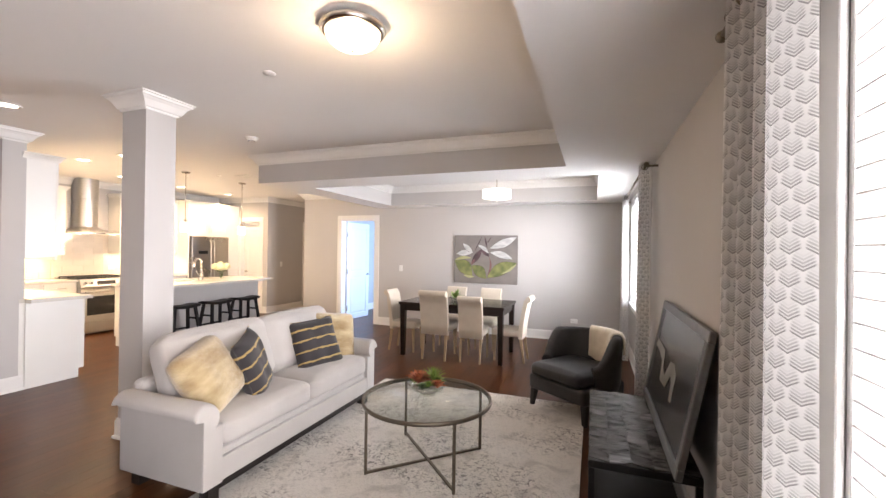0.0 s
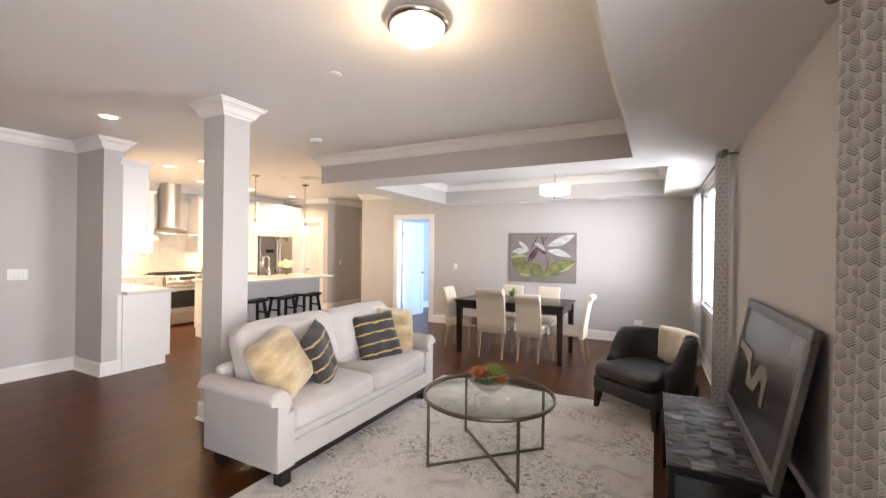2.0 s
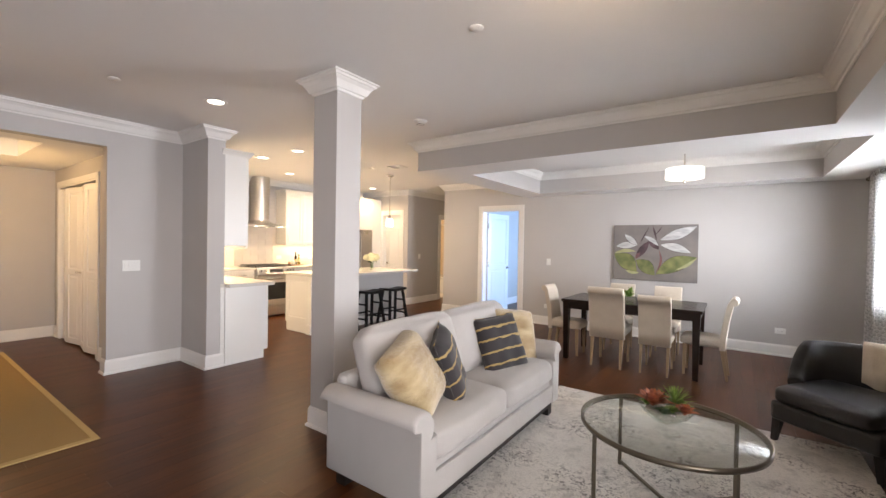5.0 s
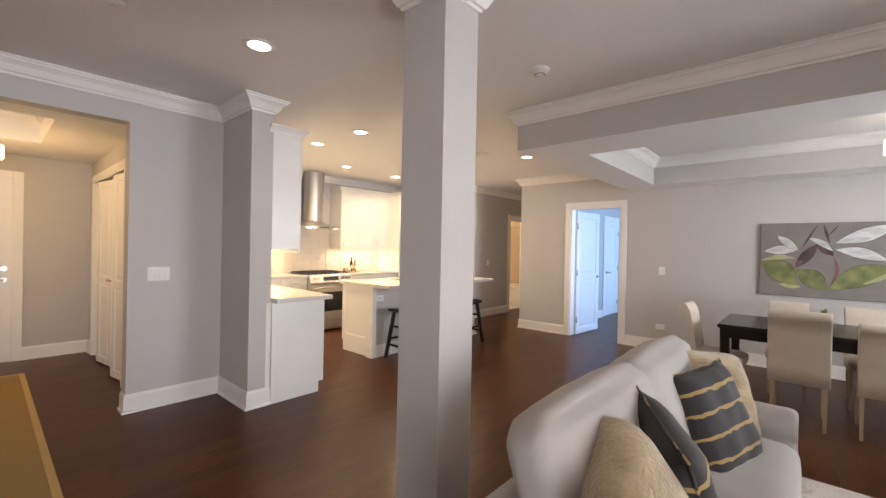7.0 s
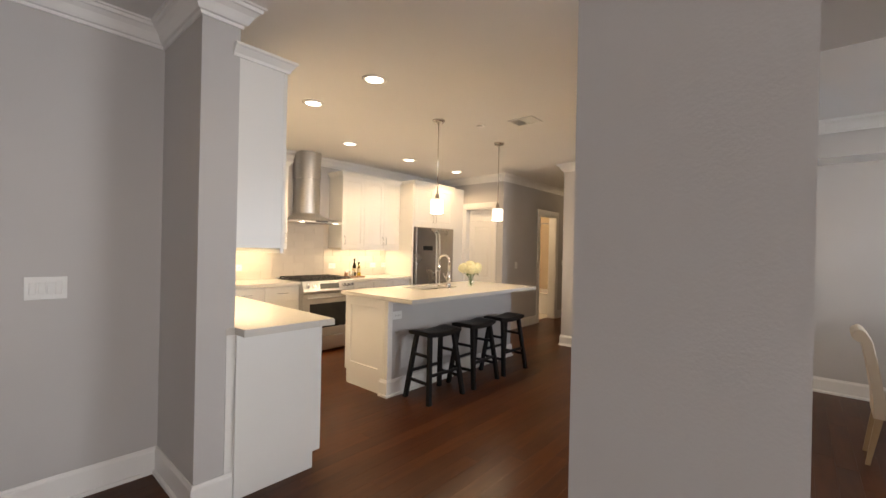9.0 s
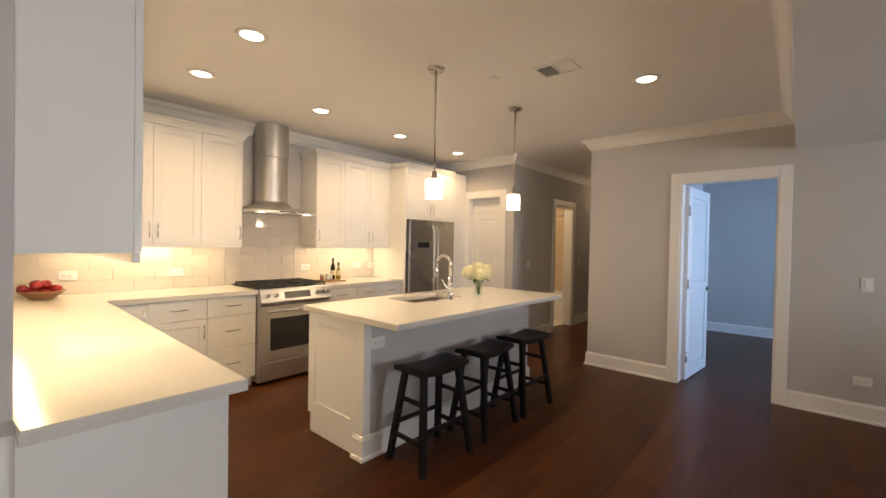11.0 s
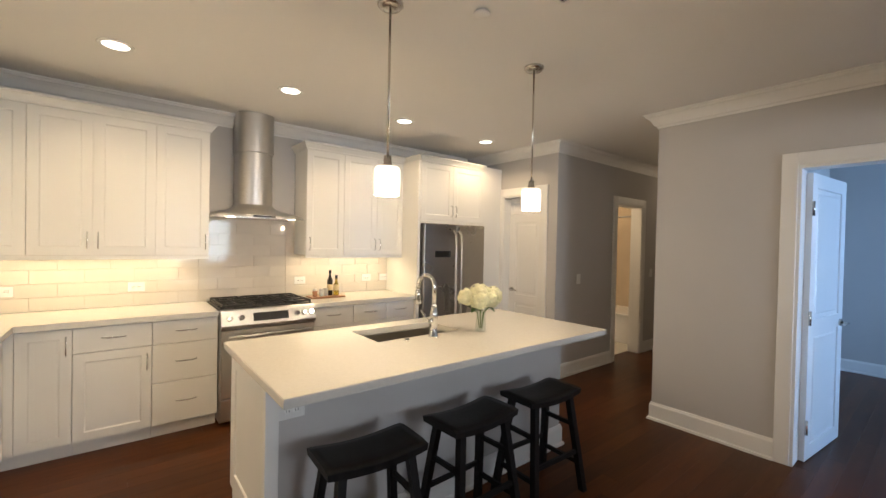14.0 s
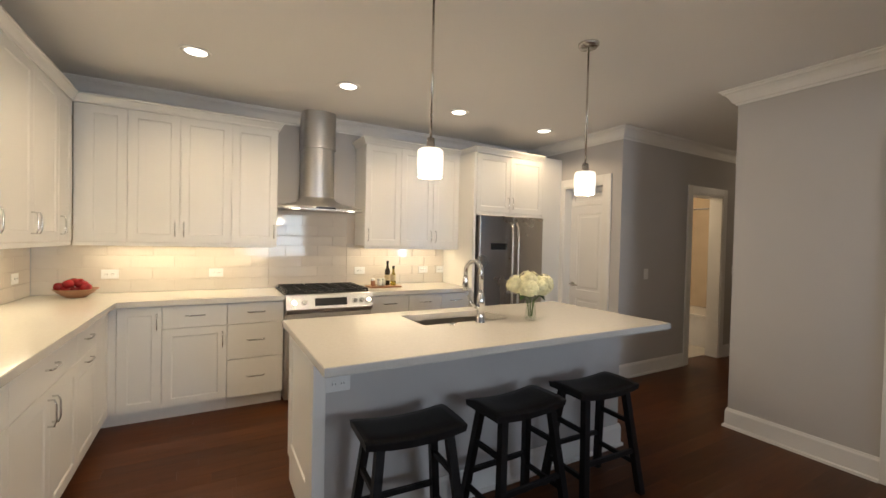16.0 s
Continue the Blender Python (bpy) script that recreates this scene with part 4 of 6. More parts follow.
part("crown_strip", box(IX1 + 0.0005, IY0 + 0.052, ZT - 0.03, IX1 + 0.012, IY1, ZT - 0.0005), CAB, il)
wt = thing("island_worktop", "thick pale quartz island worktop with sink cutout", "worktop")
SX0, SX1, SY0, SY1 = -7.06, -6.73, 5.345, 5.955
CX0, CX1, CY0, CY1 = -7.20, -6.185, 4.655, 6.81
bm = bmesh.new()
for b in ((CX0, CY0, CX1, SY0), (CX0, SY1, CX1, CY1), (CX0, SY0, SX0, SY1), (SX1, SY0, CX1, SY1)):
    bx(bm, b[0], b[1], ZT + 0.001, b[2], b[3], 0.92)
bmesh.ops.remove_doubles(bm, verts=bm.verts, dist=0.0005)
part("slab", bm, QUARTZ, wt)
part("edge_band", sweep(bmesh.new(), [(CX0, CY0), (CX1, CY0), (CX1, CY1), (CX0, CY1)], [(0.0005, -0.002), (0.0005, -0.036), (0.0025, -0.034), (0.0025, -0.004)], 0.92, -1, True), QUARTZ, wt, "eased quartz edge")
sk = thing("undermount_sink", "stainless undermount sink set in island worktop", "sink")
bm = bmesh.new()
a = 0.006
bx(bm, SX0 - a, SY0 - a, 0.70, SX1 + a, SY1 + a, 0.706)
for b in ((SX0 - a, SY0 - a, SX0, SY1 + a), (SX1, SY0 - a, SX1 + a, SY1 + a), (SX0, SY0 - a, SX1, SY0), (SX0, SY1, SX1, SY1 + a)):
    bx(bm, b[0], b[1], 0.706, b[2], b[3], ZT - 0.0005)
part("basin", bm, mat("sink steel", (0.55, 0.53, 0.50), 0.3, 1.0, rvar=0.08), sk)
part("drain", lathe(bmesh.new(), [(0, 0.7065), (0.03, 0.7065), (0.045, 0.709), (0.048, 0.707)], 20, (-6.9, 5.64, 0)), CHROME, sk)
fa = thing("kitchen_faucet", "tall chrome gooseneck kitchen faucet with side lever", "faucet", pose(-6.66, 5.685, 0.9205, 0, 0, 195))
part("base", lathe(bmesh.new(), [(0.0, 0.0), (0.030, 0.0), (0.030, 0.008), (0.024, 0.014), (0.023, 0.09), (0.026, 0.095), (0.024, 0.15), (0.017, 0.17), (0.016, 0.19), (0, 0.19)], 24), CHROME, fa)
pts = [(0, 0, 0.18), (0, 0, 0.305)] + [(0.062 - 0.062 * math.cos(t), 0, 0.305 + 0.062 * math.sin(t)) for t in [k * math.pi / 12 for k in range(1, 12)]] + [(0.124, 0, 0.305), (0.126, 0, 0.275)]
part("spout", tube(bmesh.new(), pts, 0.0135, 14), CHROME, fa)
part("spray_head", lathe(bmesh.new(), [(0, 0.185), (0.017, 0.185), (0.020, 0.195), (0.017, 0.255), (0.015, 0.275), (0, 0.275)], 18, (0.126, 0, 0)), CHROME, fa)
bm = tube(bmesh.new(), [(0, 0, 0.10), (0, 0.045, 0.10)], 0.014, 14)
tube(bm, [(0, 0.045, 0.10), (0.012, 0.07, 0.125), (0.03, 0.085, 0.17)], 0.009, 10, 0.006)
part("lever", bm, CHROME, fa)
ab = thing("air_switch", "small chrome button on island worktop", "button", pose(-6.67, 5.50, 0.9205))
part("button", lathe(bmesh.new(), [(0, 0.012), (0.014, 0.012), (0.018, 0.008), (0.018, 0), (0, 0)], 18), CHROME, ab)

# vase of hydrangeas
PETAL = mat("cream petals", (0.78, 0.74, 0.52), 0.6, color2=(0.62, 0.62, 0.36), scale=12, amount=0.7, island=0.12)
LEAFM = mat("dark green leaves", (0.03, 0.075, 0.02), 0.45, color2=(0.05, 0.11, 0.03), scale=20, island=0.3)
STEMM = mat("green stems", (0.09, 0.17, 0.04), 0.5)
WATER = mat("water", (0.9, 0.95, 0.93), 0.0, trans=1.0, ior=1.33)
vs_ = thing("vase_of_flowers", "glass vase of cream hydrangeas on the island", "flowers", pose(-6.625, 6.045, 0.9205))
VG = part("vase", lathe(bmesh.new(), [(0, 0), (0.034, 0), (0.038, 0.006), (0.034, 0.05), (0.030, 0.09), (0.034, 0.135), (0.038, 0.15), (0.036, 0.15), (0.031, 0.13), (0.027, 0.09), (0.031, 0.05), (0.033, 0.012), (0, 0.01)], 28), GLASS, vs_, "clear glass vase")
VG.visible_shadow = False
rnd = random.Random(4)


def blossom(bm, c, r, n, rnd):
    for k in range(n):
        z = rnd.uniform(-0.6, 1)
        a = rnd.uniform(0, 6.283)
        d = Vector((math.sqrt(max(0, 1 - z * z)) * math.cos(a), math.sqrt(max(0, 1 - z * z)) * math.sin(a), z))
        p = Vector(c) + d * r * rnd.uniform(0.86, 1.05)
        u = d.orthogonal().normalized()
        u.rotate(Matrix.Rotation(rnd.uniform(0, 6.28), 3, d))
        v = d.cross(u)
        s = rnd.uniform(0.011, 0.017)
        ctr = bm.verts.new(p + d * 0.002)
        o = [bm.verts.new(p + (u * math.cos(t) + v * math.sin(t)) * s * (1 if k2 % 2 else 0.62) - d * (0.004 if k2 % 2 else 0)) for k2, t in enumerate([q * math.pi / 4 for q in range(8)])]
        for i in range(8):
            bm.faces.new((ctr, o[i], o[(i + 1) % 8]))


heads = ((0, -0.02, 0.235, 0.075), (-0.05, -0.075, 0.215, 0.065), (0.045, -0.055, 0.20, 0.062), (0.02, 0.085, 0.225, 0.062), (-0.055, 0.03, 0.23, 0.06), (0.05, 0.03, 0.20, 0.055))
for x, y, z, r in heads:
    bm = bmesh.new()
    blossom(bm, (x, y, z), r, 150, rnd)
    lathe(bm, [(0, r * 0.9), (r * 0.62, r * 0.62), (r * 0.88, 0), (r * 0.6, -r * 0.6), (0, -r * 0.8)], 10, (x, y, z))
    part("blossom", bm, PETAL, vs_, "cream hydrangea head")
    part("stem", tube(bmesh.new(), [(x * 0.1, y * 0.1, 0.02), (x * 0.25, y * 0.25, 0.12), (x, y, z - r * 0.7)], 0.003, 6), STEMM, vs_)


def leaf_bm(bm, base, tip, w, bend=0.02, n=7):
    base, tip = Vector(base), Vector(tip)
    d = tip - base
    s = d.cross(Vector((0, 0, 1)))
    s = s.normalized() if s.length > 1e-4 else Vector((1, 0, 0))
    up = s.cross(d).normalized()
    rows = []
    for i in range(n + 1):
        f = i / n
        c = base + d * f + up * bend * math.sin(f * math.pi)
        h = w * math.sin(math.pi * min(1, f * 0.97 + 0.03)) ** 0.8 * 0.5
        rows.append((bm.verts.new(c - s * h + up * h * 0.3), bm.verts.new(c), bm.verts.new(c + s * h + up * h * 0.3)))
    for a, b in zip(rows, rows[1:]):
        for k in (0, 1):
            bm.faces.new((a[k], a[k + 1], b[k + 1], b[k])).smooth = True
    return bm


for a, l, z in ((0.3, 0.10, 0.10), (1.5, 0.11, 0.12), (2.6, 0.10, 0.09), (3.8, 0.11, 0.11), (5.0, 0.12, 0.10), (5.8, 0.10, 0.13)):
    part("leaf", leaf_bm(bmesh.new(), (0, 0, 0.155), (l * math.cos(a), l * math.sin(a), z + 0.03), 0.055), LEAFM, vs_)

# fruit bowl
BOWLW = mat("turned wood", (0.34, 0.17, 0.09), 0.45, color2=(0.25, 0.12, 0.06), scale=8, stretch=(1, 1, 8))
bw = thing("fruit_bowl", "shallow pale wooden bowl on worktop", "bowl", pose(-8.70, 3.40, 0.9205))
part("bowl", lathe(bmesh.new(), [(0, 0), (0.06, 0), (0.065, 0.006), (0.10, 0.030), (0.135, 0.062), (0.137, 0.066), (0.130, 0.064), (0.095, 0.035), (0.05, 0.012), (0, 0.010)], 36), BOWLW, bw)
APPLE = mat("red apple skin", (0.35, 0.018, 0.02), 0.22, color2=(0.16, 0.01, 0.012), scale=25, stretch=(1, 1, 0.2), objrand=0.25)
rnd = random.Random(9)
spots = [(0.062 * math.cos(a), 0.062 * math.sin(a), 0.052) for a in (0.2, 1.45, 2.7, 3.95, 5.2)] + [(0.10 * math.cos(a), 0.10 * math.sin(a), 0.078) for a in (0.8, 2.9, 4.6)] + [(0.0, 0.02, 0.105), (-0.05, -0.03, 0.108), (0.045, -0.035, 0.104)]
for x, y, z in spots:
    ap = thing("apple", "glossy dark red apple in wooden bowl", "apple", pose(-8.70 + x, 3.40 + y, 0.9205 + z, rnd.uniform(-40, 40), rnd.uniform(-40, 40), rnd.uniform(0, 360)), "apples in the bowl")
    part("flesh", lathe(bmesh.new(), [(0, 0.018), (0.008, 0.024), (0.020, 0.028), (0.031, 0.020), (0.036, 0.004), (0.033, -0.014), (0.022, -0.028), (0.010, -0.030), (0, -0.026)], 18), APPLE, ap)
    part("stalk", tube(bmesh.new(), [(0, 0, 0.018), (0.002, 0.001, 0.034)], 0.0014, 5), BLACKWOOD, ap)

# serving board with bottle and jars
OIL = mat("olive oil", (0.55, 0.40, 0.03), 0.05, trans=0.7)
DARKGLASS = mat("dark bottle glass", (0.02, 0.012, 0.006), 0.08)
bd = thing("serving_board", "small wooden board on worktop beside range", "board", pose(-8.64, 5.84, 0.9205))
part("board", box(-0.09, -0.17, 0, 0.09, 0.17, 0.015, 0.004, 2), BOWLW, bd)
ZB = 0.9365
for dx, dy, mt, lb in ((-0.02, 0.05, DARKGLASS, "dark glass vinegar bottle on wooden board"), (0.02, 0.10, OIL, "golden olive oil bottle on wooden board")):
    bt = thing("oil_bottle", lb, "bottle", pose(-8.64 + dx, 5.84 + dy, ZB))
    hb = 0.0 if mt is DARKGLASS else -0.05
    part("glass", lathe(bmesh.new(), [(0, 0), (0.026, 0), (0.028, 0.01), (0.028, 0.15 + hb), (0.012, 0.19 + hb), (0.011, 0.22 + hb), (0, 0.22 + hb)], 20), mt, bt)
    part("cap", lathe(bmesh.new(), [(0.013, 0.221 + hb), (0.014, 0.25 + hb), (0.010, 0.255 + hb), (0, 0.255 + hb)], 16), BLACK, bt)
    part("label", lathe(bmesh.new(), [(0.0285, 0.05), (0.0286, 0.11)], 20), mat("paper label", (0.6, 0.5, 0.3), 0.7), bt)
for k, dy in enumerate((-0.12, -0.06, -0.01)):
    jr = thing("spice_jar", "small steel-lidded glass spice jar on board", "jar", pose(-8.62 + 0.02 * (k % 2), 5.84 + dy, ZB), "spice jars")
    part("glass", lathe(bmesh.new(), [(0, 0), (0.022, 0), (0.024, 0.008), (0.024, 0.055), (0, 0.055)], 18), BOWLW if k == 0 else STEEL, jr)
    part("lid", lathe(bmesh.new(), [(0.022, 0.056), (0.022, 0.075), (0, 0.078)], 18), STEEL, jr, "steel lid")

# backsplash outlets
for y in (3.565, 4.325, 5.67, 6.43, 6.66):
    plate("wall_outlet", pose(XK + 0.012, y, 1.075, 0, 0, 90), "white duplex outlet on tiled backsplash", 0.115, 0.075, 1, True)
for x in (-6.75, -8.6):
    plate("wall_outlet", pose(x, 3.092, 1.075, 0, 0, 180), "white duplex outlet on tiled backsplash", 0.115, 0.075, 1, True)


# stools
def stool(m):
    th = thing("bar_stool", "black wooden saddle-seat bar stool at the island", "stool", m, "stools at the island")
    bm = bmesh.new()
    n, k = 12, 6
    L2, D2 = 0.225, 0.125
    def zt(u):
        return 0.605 + 0.022 * (abs(u) / L2) ** 2
    top, bot = [], []
    for i in range(n + 1):
        u = -L2 + 2 * L2 * i / n
        top.append([])
        bot.append([])
        for j in range(k + 1):
            v = -D2 + 2 * D2 * j / k
            e = 0.008 * ((abs(v) / D2) ** 6) + 0.006 * ((abs(u) / L2) ** 10)
            top[-1].append(bm.verts.new((v, u, zt(u) - e)))
            bot[-1].append(bm.verts.new((v * 0.97, u * 0.985, zt(u) - 0.042)))
    for i in range(n):
        for j in range(k):
            bm.faces.new((top[i][j], top[i + 1][j], top[i + 1][j + 1], top[i][j + 1])).smooth = True
            bm.faces.new((bot[i][j], bot[i][j + 1], bot[i + 1][j + 1], bot[i + 1][j])).smooth = True
    edge = [(i, 0) for i in range(n + 1)] + [(n, j) for j in range(1, k + 1)] + [(i, k) for i in range(n - 1, -1, -1)] + [(0, j) for j in range(k - 1, 0, -1)]
    for a, b in zip(edge, edge[1:] + edge[:1]):
        bm.faces.new((top[a[0]][a[1]], top[b[0]][b[1]], bot[b[0]][b[1]], bot[a[0]][a[1]]))
    part("seat", bm, BLACKWOOD, th)
    def legp(sx, sy, z):
        f = 1 - z / 0.575
        return (sx * (0.085 + 0.07 * f), sy * (0.155 + 0.065 * f), z)
    for sx in (-1, 1):
        for sy in (-1, 1):
            a, b = legp(sx, sy, 0.0), legp(sx, sy, 0.578)
            bm = bmesh.new()
            h = 0.018
            q = [bm.verts.new((a[0] + p * h, a[1] + r_ * h, 0)) for p, r_ in ((-1, -1), (1, -1), (1, 1), (-1, 1))]
            s = [bm.verts.new((b[0] + p * h, b[1] + r_ * h, b[2])) for p, r_ in ((-1, -1), (1, -1), (1, 1), (-1, 1))]
            bm.faces.new(q[::-1])
            bm.faces.new(s)
            for i in range(4):
                bm.faces.new((q[i], q[(i + 1) % 4], s[(i + 1) % 4], s[i]))
            part("leg", bm, BLACKWOOD, th)
    for z, ends in ((0.17, ((-1, -1), (1, -1))), (0.17, ((-1, 1), (1, 1))), (0.24, ((-1, -1), (-1, 1))), (0.24, ((1, -1), (1, 1))), (0.40, ((-1, -1), (1, -1))), (0.40, ((-1, 1), (1, 1)))):
        a, b = legp(*ends[0], z), legp(*ends[1], z)
        dirn = (Vector(b) - Vector(a))
        bm = bx(bmesh.new(), -dirn.length / 2, -0.010, -0.013, dirn.length / 2, 0.010, 0.013, 0.002)
        mid = (Vector(a) + Vector(b)) / 2
        part("stretcher", bm, BLACKWOOD, th).matrix_local = pose(mid.x, mid.y, mid.z, 0, 0, 90 if abs(dirn.y) > abs(dirn.x) else 0)
    return th


st = stool(pose(-6.255, 5.035, 0.001, 0, 0, -3))
for y, r in ((5.63, 2), (6.20, -2)):
    copy_thing(st, pose(-6.25, y, 0.001, 0, 0, r))

# bathroom
TUBM = mat("white tub enamel", (0.82, 0.80, 0.76), 0.15)
BTILE = mat("beige bathroom tile", (0.50, 0.40, 0.28), 0.25, color2=(0.45, 0.36, 0.25), scale=4)
structure("floor_bathroom", box(-9.86, YP + T, 0.001, XH - T, 12.0, 0.006), mat("bathroom floor tile", (0.62, 0.58, 0.50), 0.3), "pale tiled bathroom floor", "floor")
tb = thing("bathtub", "white built-in bathtub seen through bathroom doorway", "bathtub")
part("apron", box(-9.85, 10.28, 0.006, -7.60, 10.33, 0.42, 0.01, 2), TUBM, tb)
part("rim", box(-9.855, 10.26, 0.42, -7.597, 11.08, 0.46, 0.012, 2), TUBM, tb)
sr = thing("shower_rod", "straight chrome shower rod above tub", "shower rod")
part("rod", tube(bmesh.new(), [(-9.855, 10.34, 1.95), (-7.595, 10.34, 1.95)], 0.012, 12), CHROME, sr)
structure("wall_tub_tiles", box(-9.85, 11.085, 0.46, -7.60, 11.098, 2.2), BTILE, "beige tiled wall over the tub")

# ---- living room ----
SOFAF = mat("off-white linen", (0.47, 0.45, 0.43), 0.9, color2=(0.42, 0.40, 0.38), scale=4, bump=0.25, bscale=420, sheen=0.2)
DARKLEG = mat("dark stained legs", (0.012, 0.009, 0.008), 0.4)
CREAM = mat("cream upholstery", (0.60, 0.53, 0.43), 0.85, color2=(0.54, 0.47, 0.38), scale=6, bump=0.2, bscale=380, sheen=0.2)
PALEWOOD = mat("pale wood legs", (0.40, 0.30, 0.19), 0.5, color2=(0.32, 0.23, 0.14), scale=10, stretch=(1, 1, 0.2))
ESPRESSO = mat("espresso table wood", (0.018, 0.012, 0.010), 0.22, color2=(0.03, 0.018, 0.014), scale=8, stretch=(0.3, 3, 1))
LEATHER = mat("black leather", (0.013, 0.012, 0.013), 0.45, color2=(0.024, 0.022, 0.022), scale=8, bump=0.15, bscale=260)
THROWM = mat("ivory knit throw", (0.68, 0.60, 0.48), 0.95, color2=(0.60, 0.52, 0.41), scale=14, bump=0.6, bscale=120, sheen=0.4)
BRONZE = mat("bronze metal", (0.20, 0.17, 0.13), 0.38, 1.0, color2=(0.15, 0.13, 0.10), scale=14)


def cushion(w, d, h, puff=0.03, corner=0.045, n=14, k=3, seed=0, wob=0.006):
    """A soft rounded box, w by d by h, its base at z 0, crowned on its faces."""
    bm = bmesh.new()
    bmesh.ops.create_cube(bm, size=1.0)
    bmesh.ops.subdivide_edges(bm, edges=bm.edges[:], cuts=n, use_grid_fill=True)
    for v in bm.verts:
        x, y, z = v.co * 2
        p = [x * w / 2, y * d / 2, z * h / 2]
        half = (w / 2, d / 2, h / 2)
        r = min(corner, h * 0.49)
        c = Vector([max(-(hh - r), min(hh - r, q)) for q, hh in zip(p, half)])
        dlt = Vector(p) - c
        if dlt.length > 1e-6:
            dlt = dlt.normalized() * r
        q = c + dlt
        fx, fy, fz = 1 - x * x, 1 - y * y, 1 - z * z
        q.z += (1 if z > 0 else -0.25) * puff * max(0, fx) ** 0.6 * max(0, fy) ** 0.6 * abs(z)
        q.y += puff * 0.6 * max(0, fx) ** 0.6 * max(0, fz) ** 0.6 * y
        q.x += puff * 0.5 * max(0, fy) ** 0.6 * max(0, fz) ** 0.6 * x
        s = noise.noise(Vector((q.x * 5 + seed, q.y * 5, q.z * 5))) * wob
        v.co = q + Vector((0, 0, h / 2)) + q.normalized() * s
    for f in bm.faces:
        f.smooth = True
    return bm


def rolled_arm(length, r, h, t):
    """Sofa arm along x from 0 to length, with a scroll on top that leans to -y; t wide at the base."""
    prof = [(0.0, 0.0), (0.0, h - r)]
    cx, cz = -0.025, h - r
    prof += [(cx + r * math.cos(a) + 0.0, cz + r * math.sin(a)) for a in [math.radians(x) for x in (10, 35, 60, 85, 110, 135, 160, 185, 210, 235)]]
    prof += [(-t + 0.01, h - r * 1.7), (-t + 0.01, 0.0)]
    bm = bmesh.new()
    rows = []
    for x, s in ((0, 0.93), (0.012, 0.98), (0.03, 1.0), (length - 0.03, 1.0), (length - 0.012, 0.98), (length, 0.93)):
        cy, cz2 = -t / 2, h * 0.55
        rows.append([bm.verts.new((x, cy + (y - cy) * s, cz2 + (z - cz2) * s if z > 0.02 else 0)) for y, z in prof])
    for a, b in zip(rows, rows[1:]):
        for i in range(len(prof)):
            j = (i + 1) % len(prof)
            bm.faces.new((a[i], a[j], b[j], b[i])).smooth = True
    bm.faces.new(rows[0][::-1])
    bm.faces.new(rows[-1])
    return bm


# sofa: local x along its length, front looks along -y
sf = thing("sofa", "off-white linen two-seat sofa with rolled arms", "sofa", pose(-2.525, 2.335, 0.011, 0, 0, 90))
SL, SD = 1.86, 0.78
part("base", box(0.10, 0.03, 0.115, SL - 0.10, SD - 0.10, 0.30, 0.02, 3), SOFAF, sf)
part("apron", box(0.125, 0.004, 0.12, SL - 0.125, 0.03, 0.255, 0.008, 2), SOFAF, sf)
part("back_frame", box(0.06, SD - 0.19, 0.115, SL - 0.06, SD - 0.075, 0.64, 0.05, 4), SOFAF, sf)
# dark strip set back under the front of the base
part("under_strip", box(0.12, 0.035, 0.062, SL - 0.12, 0.075, 0.114), DARKLEG, sf, "dark recessed strip under sofa base")
for x, mir in ((0.0, 1), (SL, -1)):
    bm = rolled_arm(SD - 0.09, 0.082, 0.595, 0.142)
    m = Matrix.Translation((x, 0.0, 0.0)) @ Matrix(((0, mir * -1, 0, 0), (1, 0, 0, 0), (0, 0, 1, 0), (0, 0, 0, 1)))
    bmesh.ops.transform(bm, matrix=m, verts=bm.verts)
    for v in bm.verts:
        v.co.z = max(v.co.z, 0.115)
    part("arm", bm, SOFAF, sf)
for i in range(2):
    w = (SL - 0.27) / 2
    c = part("seat_cushion", cushion(w - 0.006, 0.66, 0.17, 0.022, 0.05, seed=i * 3), SOFAF, sf)
    c.matrix_local = pose(0.135 + w * (i + 0.5), 0.325, 0.295)
    b = part("back_cushion", cushion(w + 0.045, 0.45, 0.19, 0.04, 0.07, seed=7 + i * 5, wob=0.010), SOFAF, sf)
    b.matrix_local = pose(0.135 + w * (i + 0.5), 0.585, 0.645, 70, 0, 0)
for x, y in ((0.10, 0.07), (SL - 0.10, 0.07), (0.10, SD - 0.14), (SL - 0.10, SD - 0.14)):
    part("leg", prism(bmesh.new(), [(x - 0.035, y - 0.035), (x + 0.035, y - 0.035), (x + 0.035, y + 0.035), (x - 0.035, y + 0.035)], "z", 0.0, 0.12), DARKLEG, sf, "dark block leg")


